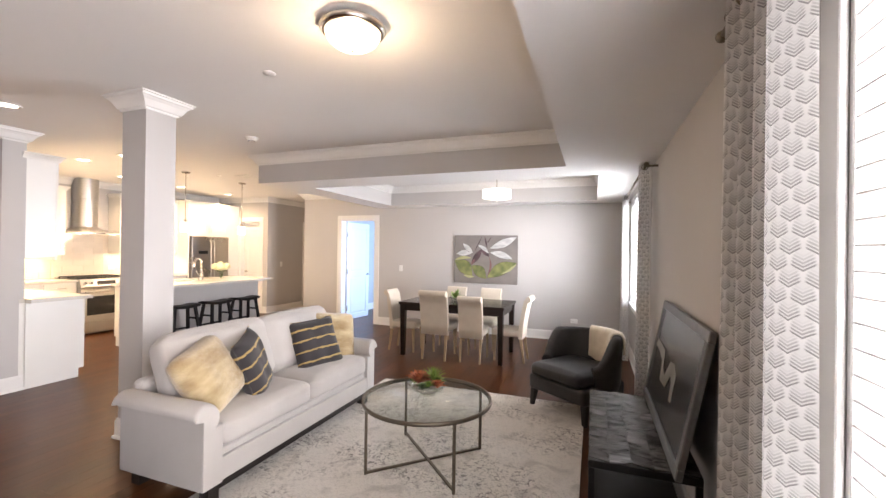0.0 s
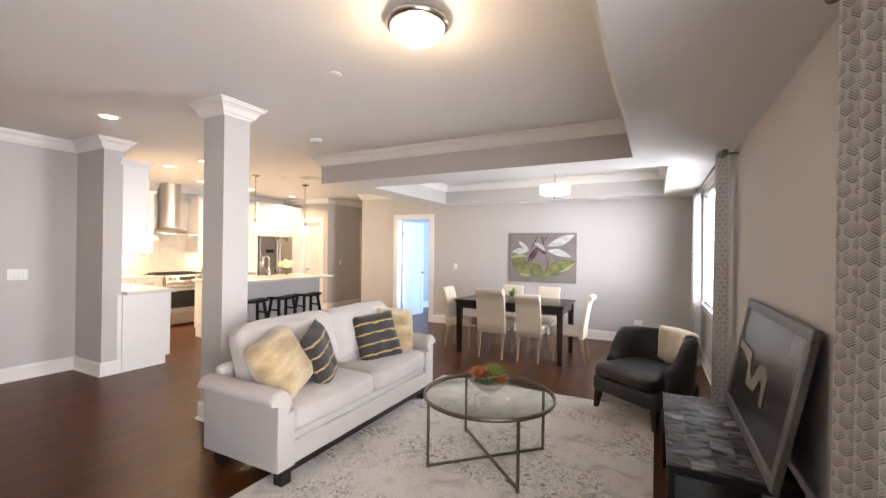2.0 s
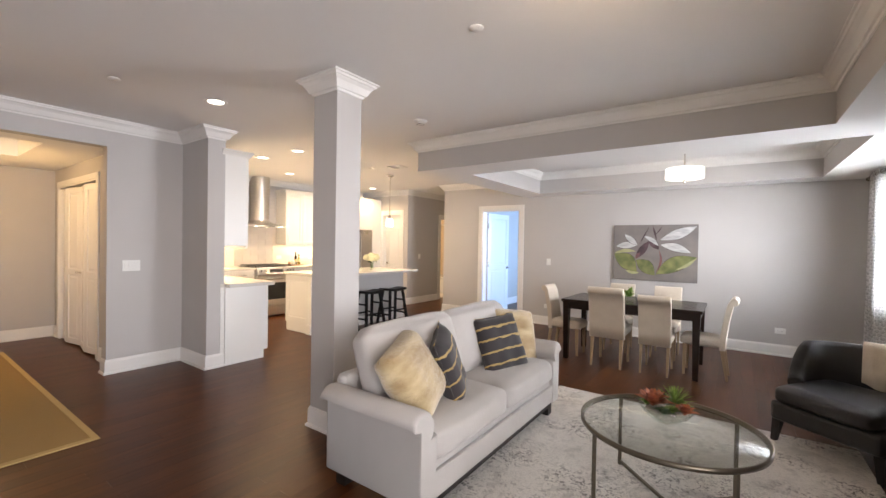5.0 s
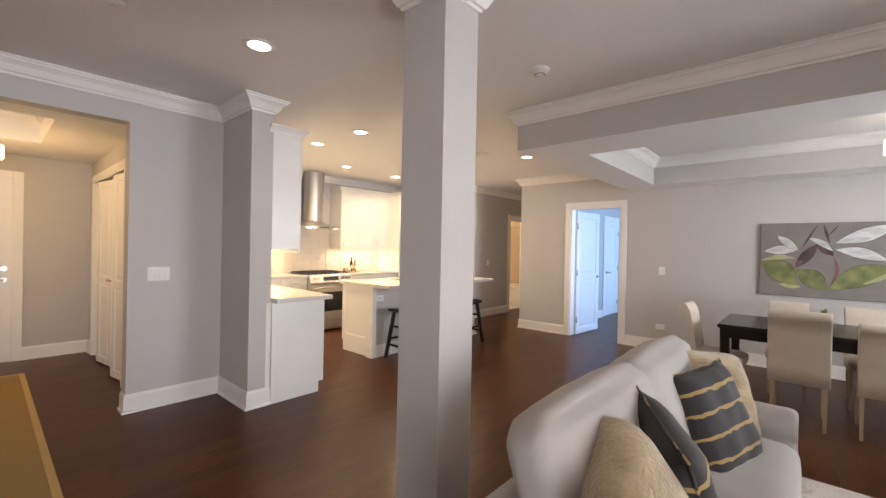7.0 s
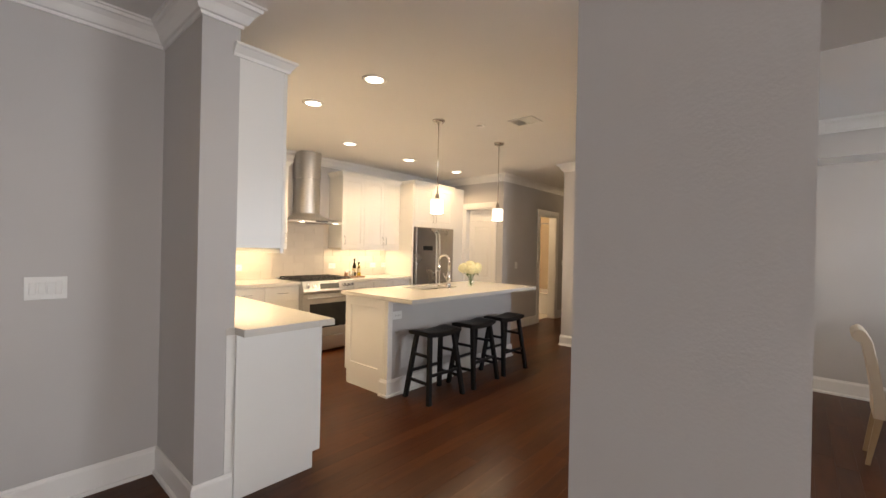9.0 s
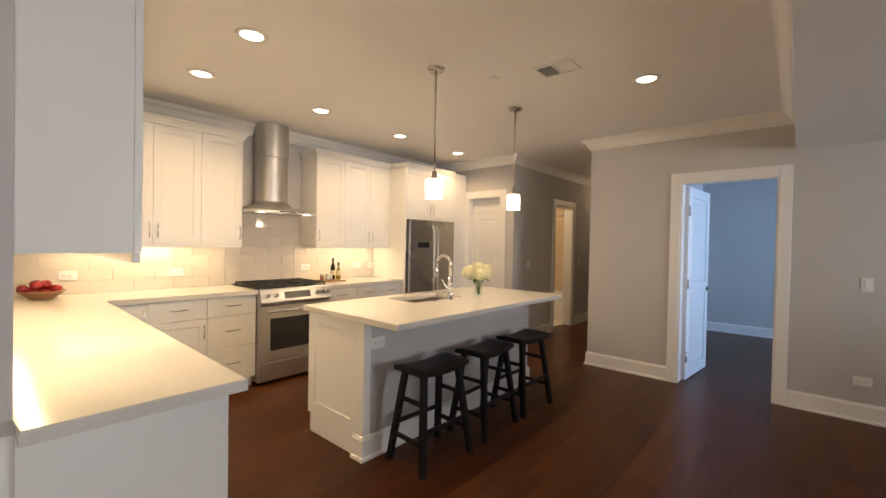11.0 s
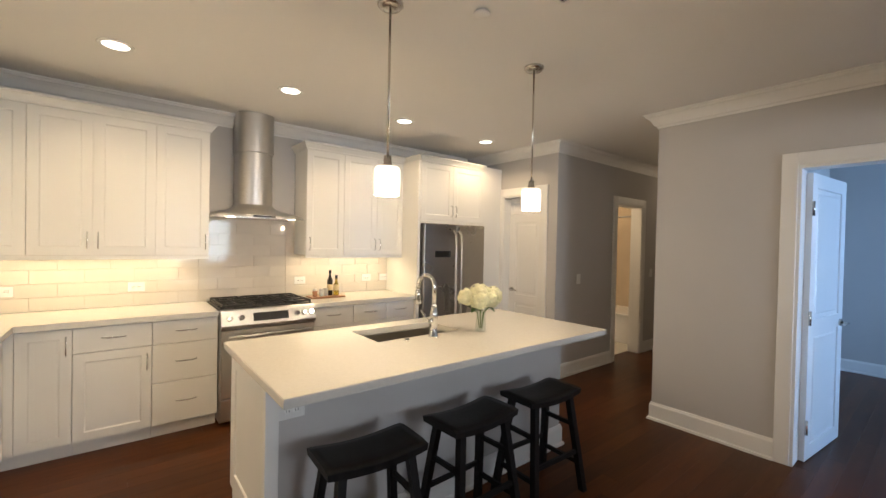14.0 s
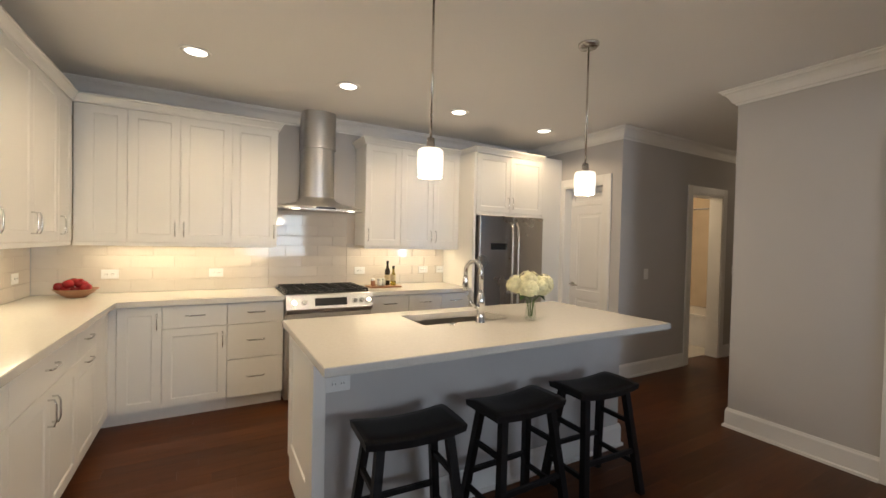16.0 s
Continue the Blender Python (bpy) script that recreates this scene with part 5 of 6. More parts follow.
def pillow_bm(s=0.44, t=0.15, n=16, seed=0, rnd_c=0.06):
    bm = bmesh.new()
    grid = {}
    for sd in (1, -1):
        for i in range(n + 1):
            for j in range(n + 1):
                u, v = 2 * i / n - 1, 2 * j / n - 1
                border = i in (0, n) or j in (0, n)
                if border and sd == -1:
                    grid[(sd, i, j)] = grid[(1, i, j)]
                    continue
                pinch = 1 - 0.07 * (1 - u * u) - 0.0
                pinch2 = 1 - 0.07 * (1 - v * v)
                hgt = t / 2 * (max(0, 1 - u ** 4) * max(0, 1 - v ** 4)) ** 0.55
                wob = noise.noise(Vector((u * 2.2 + seed, v * 2.2, sd))) * 0.016 * (0 if border else 1)
                rc = 1 - rnd_c * (u * v) ** 4
                x, y = u * s / 2 * pinch2 * rc, v * s / 2 * pinch * rc
                grid[(sd, i, j)] = bm.verts.new((x, y, sd * (hgt + wob)))
        for i in range(n):
            for j in range(n):
                q = [grid[(sd, i, j)], grid[(sd, i + 1, j)], grid[(sd, i + 1, j + 1)], grid[(sd, i, j + 1)]]
                bm.faces.new(q if sd == 1 else q[::-1]).smooth = True
    return bm


def stripe_mat():
    m = mat("charcoal velvet with gold bands", (0.032, 0.027, 0.030), 0.75, color2=(0.018, 0.016, 0.018), scale=5, sheen=0.15)
    nt = m.node_tree
    b = nt.nodes["Principled BSDF"]
    co = nt.nodes.new("ShaderNodeTexCoord")
    sep = nt.nodes.new("ShaderNodeSeparateXYZ")
    nt.links.new(co.outputs["Object"], sep.inputs[0])
    nz = nt.nodes.new("ShaderNodeTexNoise")
    nz.inputs["Scale"].default_value = 14
    nt.links.new(co.outputs["Object"], nz.inputs["Vector"])

    def op(o, a, b_=None, c=None):
        n = nt.nodes.new("ShaderNodeMath")
        n.operation = o
        for k, val in enumerate((a, b_, c)):
            if val is None:
                continue
            if isinstance(val, (int, float)):
                n.inputs[k].default_value = val
            else:
                nt.links.new(val, n.inputs[k])
        return n.outputs[0]
    y = op("MULTIPLY", sep.outputs["Y"], 11.0)
    y = op("ADD", y, op("MULTIPLY", op("SUBTRACT", nz.outputs["Fac"], 0.5), 0.30))
    fr = op("ABSOLUTE", op("SUBTRACT", op("FRACT", y), 0.5))
    wid = op("ADD", 0.05, op("MULTIPLY", op("ABSOLUTE", op("SINE", op("MULTIPLY", sep.outputs["X"], 22.0))), -0.03))
    wid = op("ADD", wid, op("MULTIPLY", nz.outputs["Fac"], 0.10))
    fac = op("LESS_THAN", fr, wid)
    old = b.inputs["Base Color"].links[0].from_socket
    mix = nt.nodes.new("ShaderNodeMix")
    mix.data_type = "RGBA"
    nt.links.new(fac, mix.inputs["Factor"])
    nt.links.new(old, mix.inputs["A"])
    mix.inputs["B"].default_value = (0.36, 0.25, 0.09, 1)
    nt.links.new(mix.outputs["Result"], b.inputs["Base Color"])
    return m


STRIPE = stripe_mat()
FUR = mat("tan faux fur", (0.60, 0.49, 0.29), 0.9, color2=(0.28, 0.18, 0.075), scale=5, detail=7, amount=0.42, stretch=(1, 2.5, 1), bump=0.9, bscale=60, sheen=0.6)


def stand(x, y, z, yaw, lean, roll=0):
    """Pose of a pillow standing on edge: face looks along yaw (degrees from +x), leaning back by lean."""
    return pose(x, y, z, 0, 0, yaw) @ pose(0, 0, 0, 0, 90 - lean, 0) @ pose(0, 0, 0, 0, 0, 90 + roll)


for nm, lb, mt, m, s, t, seed in (
        ("throw_pillow", "tan faux-fur throw pillow leaning in sofa corner", FUR, stand(-2.80, 2.60, 0.665, 14, 30, 14), 0.46, 0.23, 1),
        ("throw_pillow", "charcoal pillow with gold bands beside fur pillow", STRIPE, stand(-2.80, 2.95, 0.645, 30, 20, 8), 0.45, 0.15, 2),
        ("throw_pillow", "charcoal pillow with gold bands against sofa back", STRIPE, stand(-2.80, 3.66, 0.64, -18, 24, 3), 0.46, 0.14, 3),
        ("throw_pillow", "tan faux-fur throw pillow behind banded pillow", FUR, stand(-2.86, 3.95, 0.645, -32, 24, -8), 0.50, 0.17, 4)):
    th = thing(nm, lb, "pillow", m, "throw pillows on the sofa")
    part("cover", pillow_bm(s, t, seed=seed, rnd_c=0.10 if mt is FUR else 0.04), mt, th)
    if mt is FUR:
        continue
    part("piping", tube(bmesh.new(), [(s / 2 * u * (1 - 0.07 * (1 - v * v)), s / 2 * v * (1 - 0.07 * (1 - u * u)), 0) for u, v in [(-1 + 0.25 * k, -1) for k in range(8)] + [(1, -1 + 0.25 * k) for k in range(8)] + [(1 - 0.25 * k, 1) for k in range(8)] + [(-1, 1 - 0.25 * k) for k in range(9)]], 0.004, 6, None, False), mt, th)

# coffee table
ct = thing("coffee_table", "round glass coffee table on bronze metal frame", "coffee table", pose(-1.61, 3.32, 0.0125))
GT = part("glass_top", lathe(bmesh.new(), [(0, 0.437), (0.432, 0.437), (0.435, 0.440), (0.432, 0.447), (0, 0.447)], 64), GLASS, ct, "clear round glass top")
GT.visible_shadow = False
part("rim", lathe(bmesh.new(), [(0.433, 0.424), (0.446, 0.424), (0.446, 0.449), (0.436, 0.449), (0.436, 0.436), (0.428, 0.436), (0.428, 0.424), (0.433, 0.424)], 64), BRONZE, ct)
for k in range(4):
    a = math.radians(45 + 90 * k)
    x, y = 0.428 * math.cos(a), 0.428 * math.sin(a)
    part("leg", bx(bmesh.new(), -0.008, -0.008, 0, 0.008, 0.008, 0.424, 0.001), BRONZE, ct).matrix_local = pose(x, y, 0, 0, 0, 45 + 90 * k)
for k in range(2):
    part("cross_bar", bx(bmesh.new(), -0.42, -0.007, 0, 0.42, 0.007, 0.014 + 0.001 * k), BRONZE, ct).matrix_local = pose(0, 0, 0.002 + 0.0135 * k, 0, 0, 45 + 90 * k)

# succulent bowl
SUCC = [mat("green succulent", (0.26, 0.38, 0.08), 0.5, color2=(0.14, 0.25, 0.05), scale=20, island=0.3), mat("red succulent", (0.50, 0.17, 0.06), 0.5, color2=(0.30, 0.08, 0.05), scale=20, island=0.3),
        mat("blue-green succulent", (0.16, 0.24, 0.14), 0.5, color2=(0.11, 0.18, 0.10), scale=20, island=0.25)]
pl = thing("succulent_arrangement", "mixed green and rust succulents in clear glass bowl", "plant", pose(-1.625, 3.36, 0.4605) @ Matrix.Diagonal((1.15, 1.15, 1.3, 1)))
GB = part("glass_bowl", lathe(bmesh.new(), [(0, 0), (0.05, 0), (0.055, 0.004), (0.10, 0.035), (0.125, 0.065), (0.122, 0.066), (0.096, 0.039), (0.05, 0.009), (0, 0.007)], 36), GLASS, pl, "shallow clear glass bowl")
GB.visible_shadow = False
part("pebbles", lathe(bmesh.new(), [(0, 0.050), (0.06, 0.046), (0.092, 0.040), (0.05, 0.012), (0, 0.010)], 20), mat("pale gravel", (0.55, 0.52, 0.46), 0.9, color2=(0.25, 0.23, 0.2), scale=90, amount=0.4), pl)
rnd = random.Random(12)


def rosette(c, r, n, mt, tall=0.6, width=0.5):
    bm = bmesh.new()
    for k in range(n):
        f = k / n
        a = k * 2.4
        el = 0.25 + 1.1 * f
        l = r * (1 - 0.45 * f)
        tip = Vector(c) + Vector((math.cos(a) * math.cos(el), math.sin(a) * math.cos(el), math.sin(el) * tall * 1.4)) * l
        leaf_bm(bm, c, tip, l * width, 0.006, 4)
    part("rosette", bm, mt, pl)


for c, r, n, mt, tl, wd in (((-0.055, -0.015, 0.055), 0.098, 40, SUCC[1], 0.85, 0.42), ((-0.045, 0.055, 0.05), 0.06, 24, SUCC[1], 0.8, 0.5), ((0.05, 0.05, 0.05), 0.06, 24, SUCC[0], 0.8, 0.5), ((0.0, -0.08, 0.045), 0.055, 22, SUCC[2], 0.7, 0.55),
                            ((0.078, -0.035, 0.05), 0.065, 26, SUCC[1], 0.8, 0.5), ((0.03, 0.03, 0.065), 0.10, 64, SUCC[0], 0.95, 0.10), ((-0.09, 0.01, 0.045), 0.045, 20, SUCC[0], 0.7, 0.5), ((0.03, -0.06, 0.055), 0.05, 22, SUCC[0], 0.7, 0.5)):
    rosette(c, r, n, mt, tl, wd)

# area rug
def rug_mat():
    m = mat("faded patterned rug", (0.76, 0.73, 0.69), 0.95, color2=(0.66, 0.63, 0.59), scale=2.2, bump=0.5, bscale=300)
    nt = m.node_tree
    b = nt.nodes["Principled BSDF"]
    co = nt.nodes.new("ShaderNodeTexCoord")
    base = b.inputs["Base Color"].links[0].from_socket
    for sc, lo, hi, colr, st in ((5.0, 0.52, 0.66, (0.36, 0.34, 0.33, 1), 0.5), (42.0, 0.53, 0.60, (0.11, 0.105, 0.105, 1), 0.85), (110.0, 0.54, 0.62, (0.30, 0.285, 0.275, 1), 0.5)):
        n1 = nt.nodes.new("ShaderNodeTexNoise")
        n1.inputs["Scale"].default_value, n1.inputs["Detail"].default_value, n1.inputs["Distortion"].default_value = sc, 7, 1.2
        nt.links.new(co.outputs["Object"], n1.inputs["Vector"])
        r1 = nt.nodes.new("ShaderNodeMapRange")
        r1.inputs["From Min"].default_value, r1.inputs["From Max"].default_value, r1.inputs["To Max"].default_value = lo, hi, st
        nt.links.new(n1.outputs["Fac"], r1.inputs["Value"])
        if sc > 10 and sc < 60:
            n2 = nt.nodes.new("ShaderNodeTexNoise")
            n2.inputs["Scale"].default_value = 2.0
            nt.links.new(co.outputs["Object"], n2.inputs["Vector"])
            r2 = nt.nodes.new("ShaderNodeMapRange")
            r2.inputs["From Min"].default_value, r2.inputs["From Max"].default_value = 0.42, 0.60
            nt.links.new(n2.outputs["Fac"], r2.inputs["Value"])
            mm = nt.nodes.new("ShaderNodeMath")
            mm.operation = "MULTIPLY"
            nt.links.new(r1.outputs[0], mm.inputs[0])
            nt.links.new(r2.outputs[0], mm.inputs[1])
            fac = mm.outputs[0]
        else:
            fac = r1.outputs[0]
        mx = nt.nodes.new("ShaderNodeMix")
        mx.data_type = "RGBA"
        nt.links.new(fac, mx.inputs["Factor"])
        nt.links.new(base, mx.inputs["A"])
        mx.inputs["B"].default_value = colr
        base = mx.outputs["Result"]
    nt.links.new(base, b.inputs["Base Color"])
    return m


rg_ = thing("area_rug", "faded cream and grey patterned area rug", "rug")
part("woven_field", box(-2.74, 1.95, 0.0015, -0.60, 4.84, 0.011, 0.003, 2), rug_mat(), rg_)
SISAL = mat("tan sisal weave", (0.36, 0.24, 0.09), 0.95, color2=(0.28, 0.18, 0.07), scale=160, amount=0.8, bump=0.6, bscale=300)
rn = thing("runner_rug", "tan woven sisal runner with pale border", "rug")
part("weave", box(-8.48, 0.98, 0.0015, -4.98, 1.72, 0.010, 0.002), SISAL, rn)
bm = bmesh.new()
for b in ((-8.52, 0.94, -8.48, 1.76), (-4.98, 0.94, -4.93, 1.76), (-8.48, 0.94, -4.98, 0.98), (-8.48, 1.72, -4.98, 1.76)):
    bx(bm, b[0], b[1], 0.0015, b[2], b[3], 0.012, 0.003)
part("border", bm, mat("pale cotton border", (0.50, 0.36, 0.16), 0.9, bump=0.3), rn, "paler bound border")

# armchair
ac = thing("armchair", "black leather barrel armchair with tapered legs", "armchair", pose(-0.645, 4.775, 0.001, 0, 0, -36))
# local: front looks along -y; centre of the seat at the origin
def barrel(hfun, r_out, r_in, depth, a0, a1, n=28):
    bm = bmesh.new()
    rows = []
    for i in range(n + 1):
        t = i / n
        a = math.radians(a0 + (a1 - a0) * t)
        cx, cy = math.cos(a), math.sin(a)
        def at(r, z):
            x = r * cx
            y = r * cy * 0.92 if cy > 0 else r * cy
            return (x, y + 0.02, z)
        h = hfun(t)
        rows.append([bm.verts.new(at(*p)) for p in ((r_out - 0.03, 0.17), (r_out, 0.30), (r_out + 0.012, h - 0.03), (r_out, h - 0.006), (r_out - 0.03, h), (r_in + 0.02, h - 0.004), (r_in, h - 0.03), (r_in, 0.30), (r_in, 0.17))])
    for a, b in zip(rows, rows[1:]):
        for k in range(8):
            bm.faces.new((a[k], a[k + 1], b[k + 1], b[k])).smooth = True
        bm.faces.new((a[8], a[0], b[0], b[8]))
    bm.faces.new(rows[0])
    bm.faces.new(rows[-1][::-1])
    return bm


def hback(t):
    s = abs(t - 0.5) * 2
    q = min(1, max(0, (s - 0.62) / 0.36))
    return 0.715 - 0.25 * q * q * (3 - 2 * q)


part("back_shell", barrel(hback, 0.355, 0.275, 0.3, -36, 216), LEATHER, ac)
part("seat_frame", box(-0.315, -0.36, 0.17, 0.315, 0.24, 0.31, 0.03, 3), LEATHER, ac)
part("seat_cushion", cushion(0.56, 0.60, 0.12, 0.02, 0.045), LEATHER, ac).matrix_local = pose(0, -0.085, 0.305)
for x, y, dx, dy in ((-0.285, -0.30, -0.015, -0.02), (0.285, -0.30, 0.015, -0.02), (-0.22, 0.24, -0.02, 0.04), (0.22, 0.24, 0.02, 0.04)):
    bm = bmesh.new()
    q = [bm.verts.new((x + dx + p * 0.016, y + dy + r_ * 0.016, 0)) for p, r_ in ((-1, -1), (1, -1), (1, 1), (-1, 1))]
    s = [bm.verts.new((x + p * 0.027, y + r_ * 0.027, 0.172)) for p, r_ in ((-1, -1), (1, -1), (1, 1), (-1, 1))]
    bm.faces.new(q[::-1])
    bm.faces.new(s)
    for i in range(4):
        bm.faces.new((q[i], q[(i + 1) % 4], s[(i + 1) % 4], s[i]))
    part("leg", bm, DARKLEG, ac, "black tapered wooden leg")
# throw over the chair's back
tw = thing("throw_blanket", "ivory knit throw folded over armchair back", "throw", ac.matrix_world.copy())
bm = bmesh.new()
rows = []
prof = [(0.225, 0.435), (0.240, 0.52), (0.252, 0.62), (0.260, 0.685), (0.285, 0.718), (0.325, 0.726), (0.362, 0.718), (0.380, 0.685), (0.381, 0.60), (0.378, 0.54)]
na = 14
for i in range(na + 1):
    a = math.radians(24 + (108 - 24) * i / na)
    row = []
    for k, (r, z) in enumerate(prof):
        w = 0.006 * math.sin(i * 1.1 + k * 0.7)
        y = (r + w) * math.sin(a) * 0.92 + 0.02
        s = abs((math.degrees(a) - 90) / 128)
        drop = 0.0
        row.append(bm.verts.new(((r + w) * math.cos(a), y, z + 0.012 - drop + (0.02 * math.sin(i * 0.5) if k == 0 else 0))))
    rows.append(row)
for a, b in zip(rows, rows[1:]):
    for k in range(len(prof) - 1):
        bm.faces.new((a[k], a[k + 1], b[k + 1], b[k])).smooth = True
ob = part("cloth", bm, THROWM, tw)
md = ob.modifiers.new("thickness", "SOLIDIFY")
md.thickness, md.offset = 0.012, 0

# media bench with leaning picture
BT = mat("black marbled inlay", (0.006, 0.006, 0.006), 0.24, color2=(0.11, 0.105, 0.105), scale=6, detail=8, amount=0.28, stretch=(1, 4, 1), objrand=0.5, bump=0.4, bscale=30, spec=0.3)
bn = thing("console_bench", "low black console bench with inlaid patterned top", "bench")
BX0, BX1, BY0, BY1, BZ = -0.548, -0.075, 2.74, 3.80, 0.50
part("top_frame", box(BX0, BY0, BZ - 0.04, BX1, BY1, BZ - 0.004, 0.003), BLACKWOOD, bn)
for ix in range(5):
    for iy in range(9):
        w, l = (BX1 - BX0) / 5, (BY1 - BY0) / 9
        x0, y0 = BX0 + ix * w, BY0 + iy * l
        sk_ = 0.03 if ix % 2 else -0.03
        g = 0.0015
        lo, hi = BY0 + 0.001, BY1 - 0.001
        def cl(v):
            return max(lo, min(hi, v))
        bm = prism(bmesh.new(), [(x0 + g, cl(y0 - sk_ + g)), (x0 + w - g, cl(y0 + sk_ + g)), (x0 + w - g, cl(y0 + l + sk_ - g)), (x0 + g, cl(y0 + l - sk_ - g))], "z", BZ - 0.004, BZ + 0.001 * ((ix + iy) % 2))
        part("inlay", bm, BT, bn)
for x in (BX0 + 0.015, BX1 - 0.015):
    for y in (BY0 + 0.015, BY1 - 0.015):
        part("leg", box(x - 0.014, y - 0.014, 0.0, x + 0.014, y + 0.014, BZ - 0.04, 0.002), BLACKWOOD, bn)
part("shelf", box(BX0 + 0.02, BY0 + 0.02, 0.14, BX1 - 0.02, BY1 - 0.02, 0.165, 0.003), BLACKWOOD, bn)
for y in (BY0 + 0.015, BY1 - 0.015):
    part("rail", box(BX0 + 0.03, y - 0.008, 0.02, BX1 - 0.03, y + 0.008, 0.036), BLACKWOOD, bn)
part("back_rail", box(BX1 - 0.03, BY0 + 0.03, 0.02, BX1 - 0.012, BY1 - 0.03, 0.036), BLACKWOOD, bn)

SILVER = mat("pewter frame", (0.16, 0.16, 0.165), 0.4, 0.6, color2=(0.11, 0.11, 0.115), scale=30)
ART_DARK = mat("dark artwork", (0.020, 0.020, 0.022), 0.25, color2=(0.05, 0.05, 0.053), scale=3, amount=0.5)
ART_SKY = mat("grey artwork sky", (0.11, 0.115, 0.125), 0.2, color2=(0.07, 0.073, 0.08), scale=2.5, amount=0.6)
ART_LIGHT = mat("pale artwork shape", (0.33, 0.32, 0.30), 0.25, color2=(0.22, 0.21, 0.2), scale=6, amount=0.6)
fp = thing("framed_picture", "pewter-framed dark picture leaning on the console", "picture", pose(-0.185, 2.66, 0.503, 0, 11, 0))
PWD, PHT = 1.19, 0.66
part("backing", box(-0.002, 0.02, 0.02, 0.016, PWD - 0.02, PHT - 0.02), BLACKWOOD, fp)
bm = bmesh.new()
for b in ((0, 0, PWD, 0.05), (0, PHT - 0.05, PWD, PHT), (0, 0.05, 0.05, PHT - 0.05), (PWD - 0.05, 0.05, PWD, PHT - 0.05)):
    bx(bm, -0.018, b[0], b[1], 0.012, b[2], b[3], 0.004)
part("frame", bm, SILVER, fp)
part("artwork", box(-0.006, 0.045, 0.045, -0.0025, PWD - 0.045, PHT - 0.045), ART_DARK, fp, "dark abstract artwork")
part("art_sky", prism(bmesh.new(), [(0.052, 0.40), (0.20, 0.385), (0.35, 0.36), (0.5, 0.33), (0.66, 0.37), (0.80, 0.43), (0.95, 0.45), (PWD - 0.052, 0.44), (PWD - 0.052, PHT - 0.052), (0.052, PHT - 0.052)], "x", -0.0085, -0.0062), ART_SKY, fp, "grey upper part of artwork")
part("art_shape", prism(bmesh.new(), [(1.135, 0.41), (0.82, 0.39), (0.78, 0.30), (0.70, 0.265), (0.61, 0.375), (0.51, 0.385), (0.43, 0.34), (0.42, 0.20), (0.47, 0.20), (0.50, 0.29), (0.55, 0.31), (0.62, 0.22), (0.80, 0.215), (0.84, 0.32), (1.0, 0.355), (1.135, 0.36)], "x", -0.0105, -0.0087), ART_LIGHT, fp, "pale arched shape")

ot = thing("black_ottoman", "small black leather ottoman beside console bench", "ottoman", pose(-0.36, 2.40, 0.001))
part("cushion", cushion(0.44, 0.44, 0.20, 0.03, 0.08), LEATHER, ot).matrix_local = pose(0, 0, 0.13)
for x in (-0.14, 0.14):
    for y in (-0.14, 0.14):
        part("leg", tube(bmesh.new(), [(x, y, 0), (x, y, 0.15)], 0.016, 10), DARKLEG, ot)

# ---- dining ----
DX0, DX1, DY0, DY1 = -3.10, -1.60, 5.86, 6.72
dt = thing("dining_table", "dark espresso rectangular dining table", "dining table")
part("tabletop", box(DX0, DY0, 0.715, DX1, DY1, 0.75, 0.005, 2), ESPRESSO, dt)
bm = bmesh.new()
for b in ((DX0 + 0.06, DY0 + 0.03, DX1 - 0.06, DY0 + 0.05), (DX0 + 0.06, DY1 - 0.05, DX1 - 0.06, DY1 - 0.03), (DX0 + 0.03, DY0 + 0.06, DX0 + 0.05, DY1 - 0.06), (DX1 - 0.05, DY0 + 0.06, DX1 - 0.03, DY1 - 0.06)):
    bx(bm, b[0], b[1], 0.63, b[2], b[3], 0.714)
part("apron", bm, ESPRESSO, dt)
for x in (DX0 + 0.055, DX1 - 0.055):
    for y in (DY0 + 0.055, DY1 - 0.055):
        bm = bmesh.new()
        q = [bm.verts.new((x + p * 0.026, y + r_ * 0.026, 0.001)) for p, r_ in ((-1, -1), (1, -1), (1, 1), (-1, 1))]
        s = [bm.verts.new((x + p * 0.038, y + r_ * 0.038, 0.714)) for p, r_ in ((-1, -1), (1, -1), (1, 1), (-1, 1))]
        bm.faces.new(q[::-1])
        bm.faces.new(s)
        for i in range(4):
            bm.faces.new((q[i], q[(i + 1) % 4], s[(i + 1) % 4], s[i]))
        part("leg", bm, ESPRESSO, dt)
cp_ = thing("table_centrepiece", "low glass bowl with pale green leaves on table", "plant", pose(-2.40, 6.30, 0.751))
part("glass_bowl", lathe(bmesh.new(), [(0, 0), (0.05, 0), (0.07, 0.02), (0.10, 0.06), (0.098, 0.06), (0.066, 0.025), (0, 0.008)], 28), GLASS, cp_)
bm = bmesh.new()
rnd = random.Random(3)
for k in range(46):
    a, e, l = rnd.uniform(0, 6.28), rnd.uniform(0.2, 1.4), rnd.uniform(0.07, 0.13)
    leaf_bm(bm, (rnd.uniform(-0.03, 0.03), rnd.uniform(-0.03, 0.03), 0.04), (l * math.cos(a) * math.cos(e), l * math.sin(a) * math.cos(e), 0.05 + l * math.sin(e)), 0.03, 0.01, 4)
part("leaves", bm, SUCC[0], cp_)


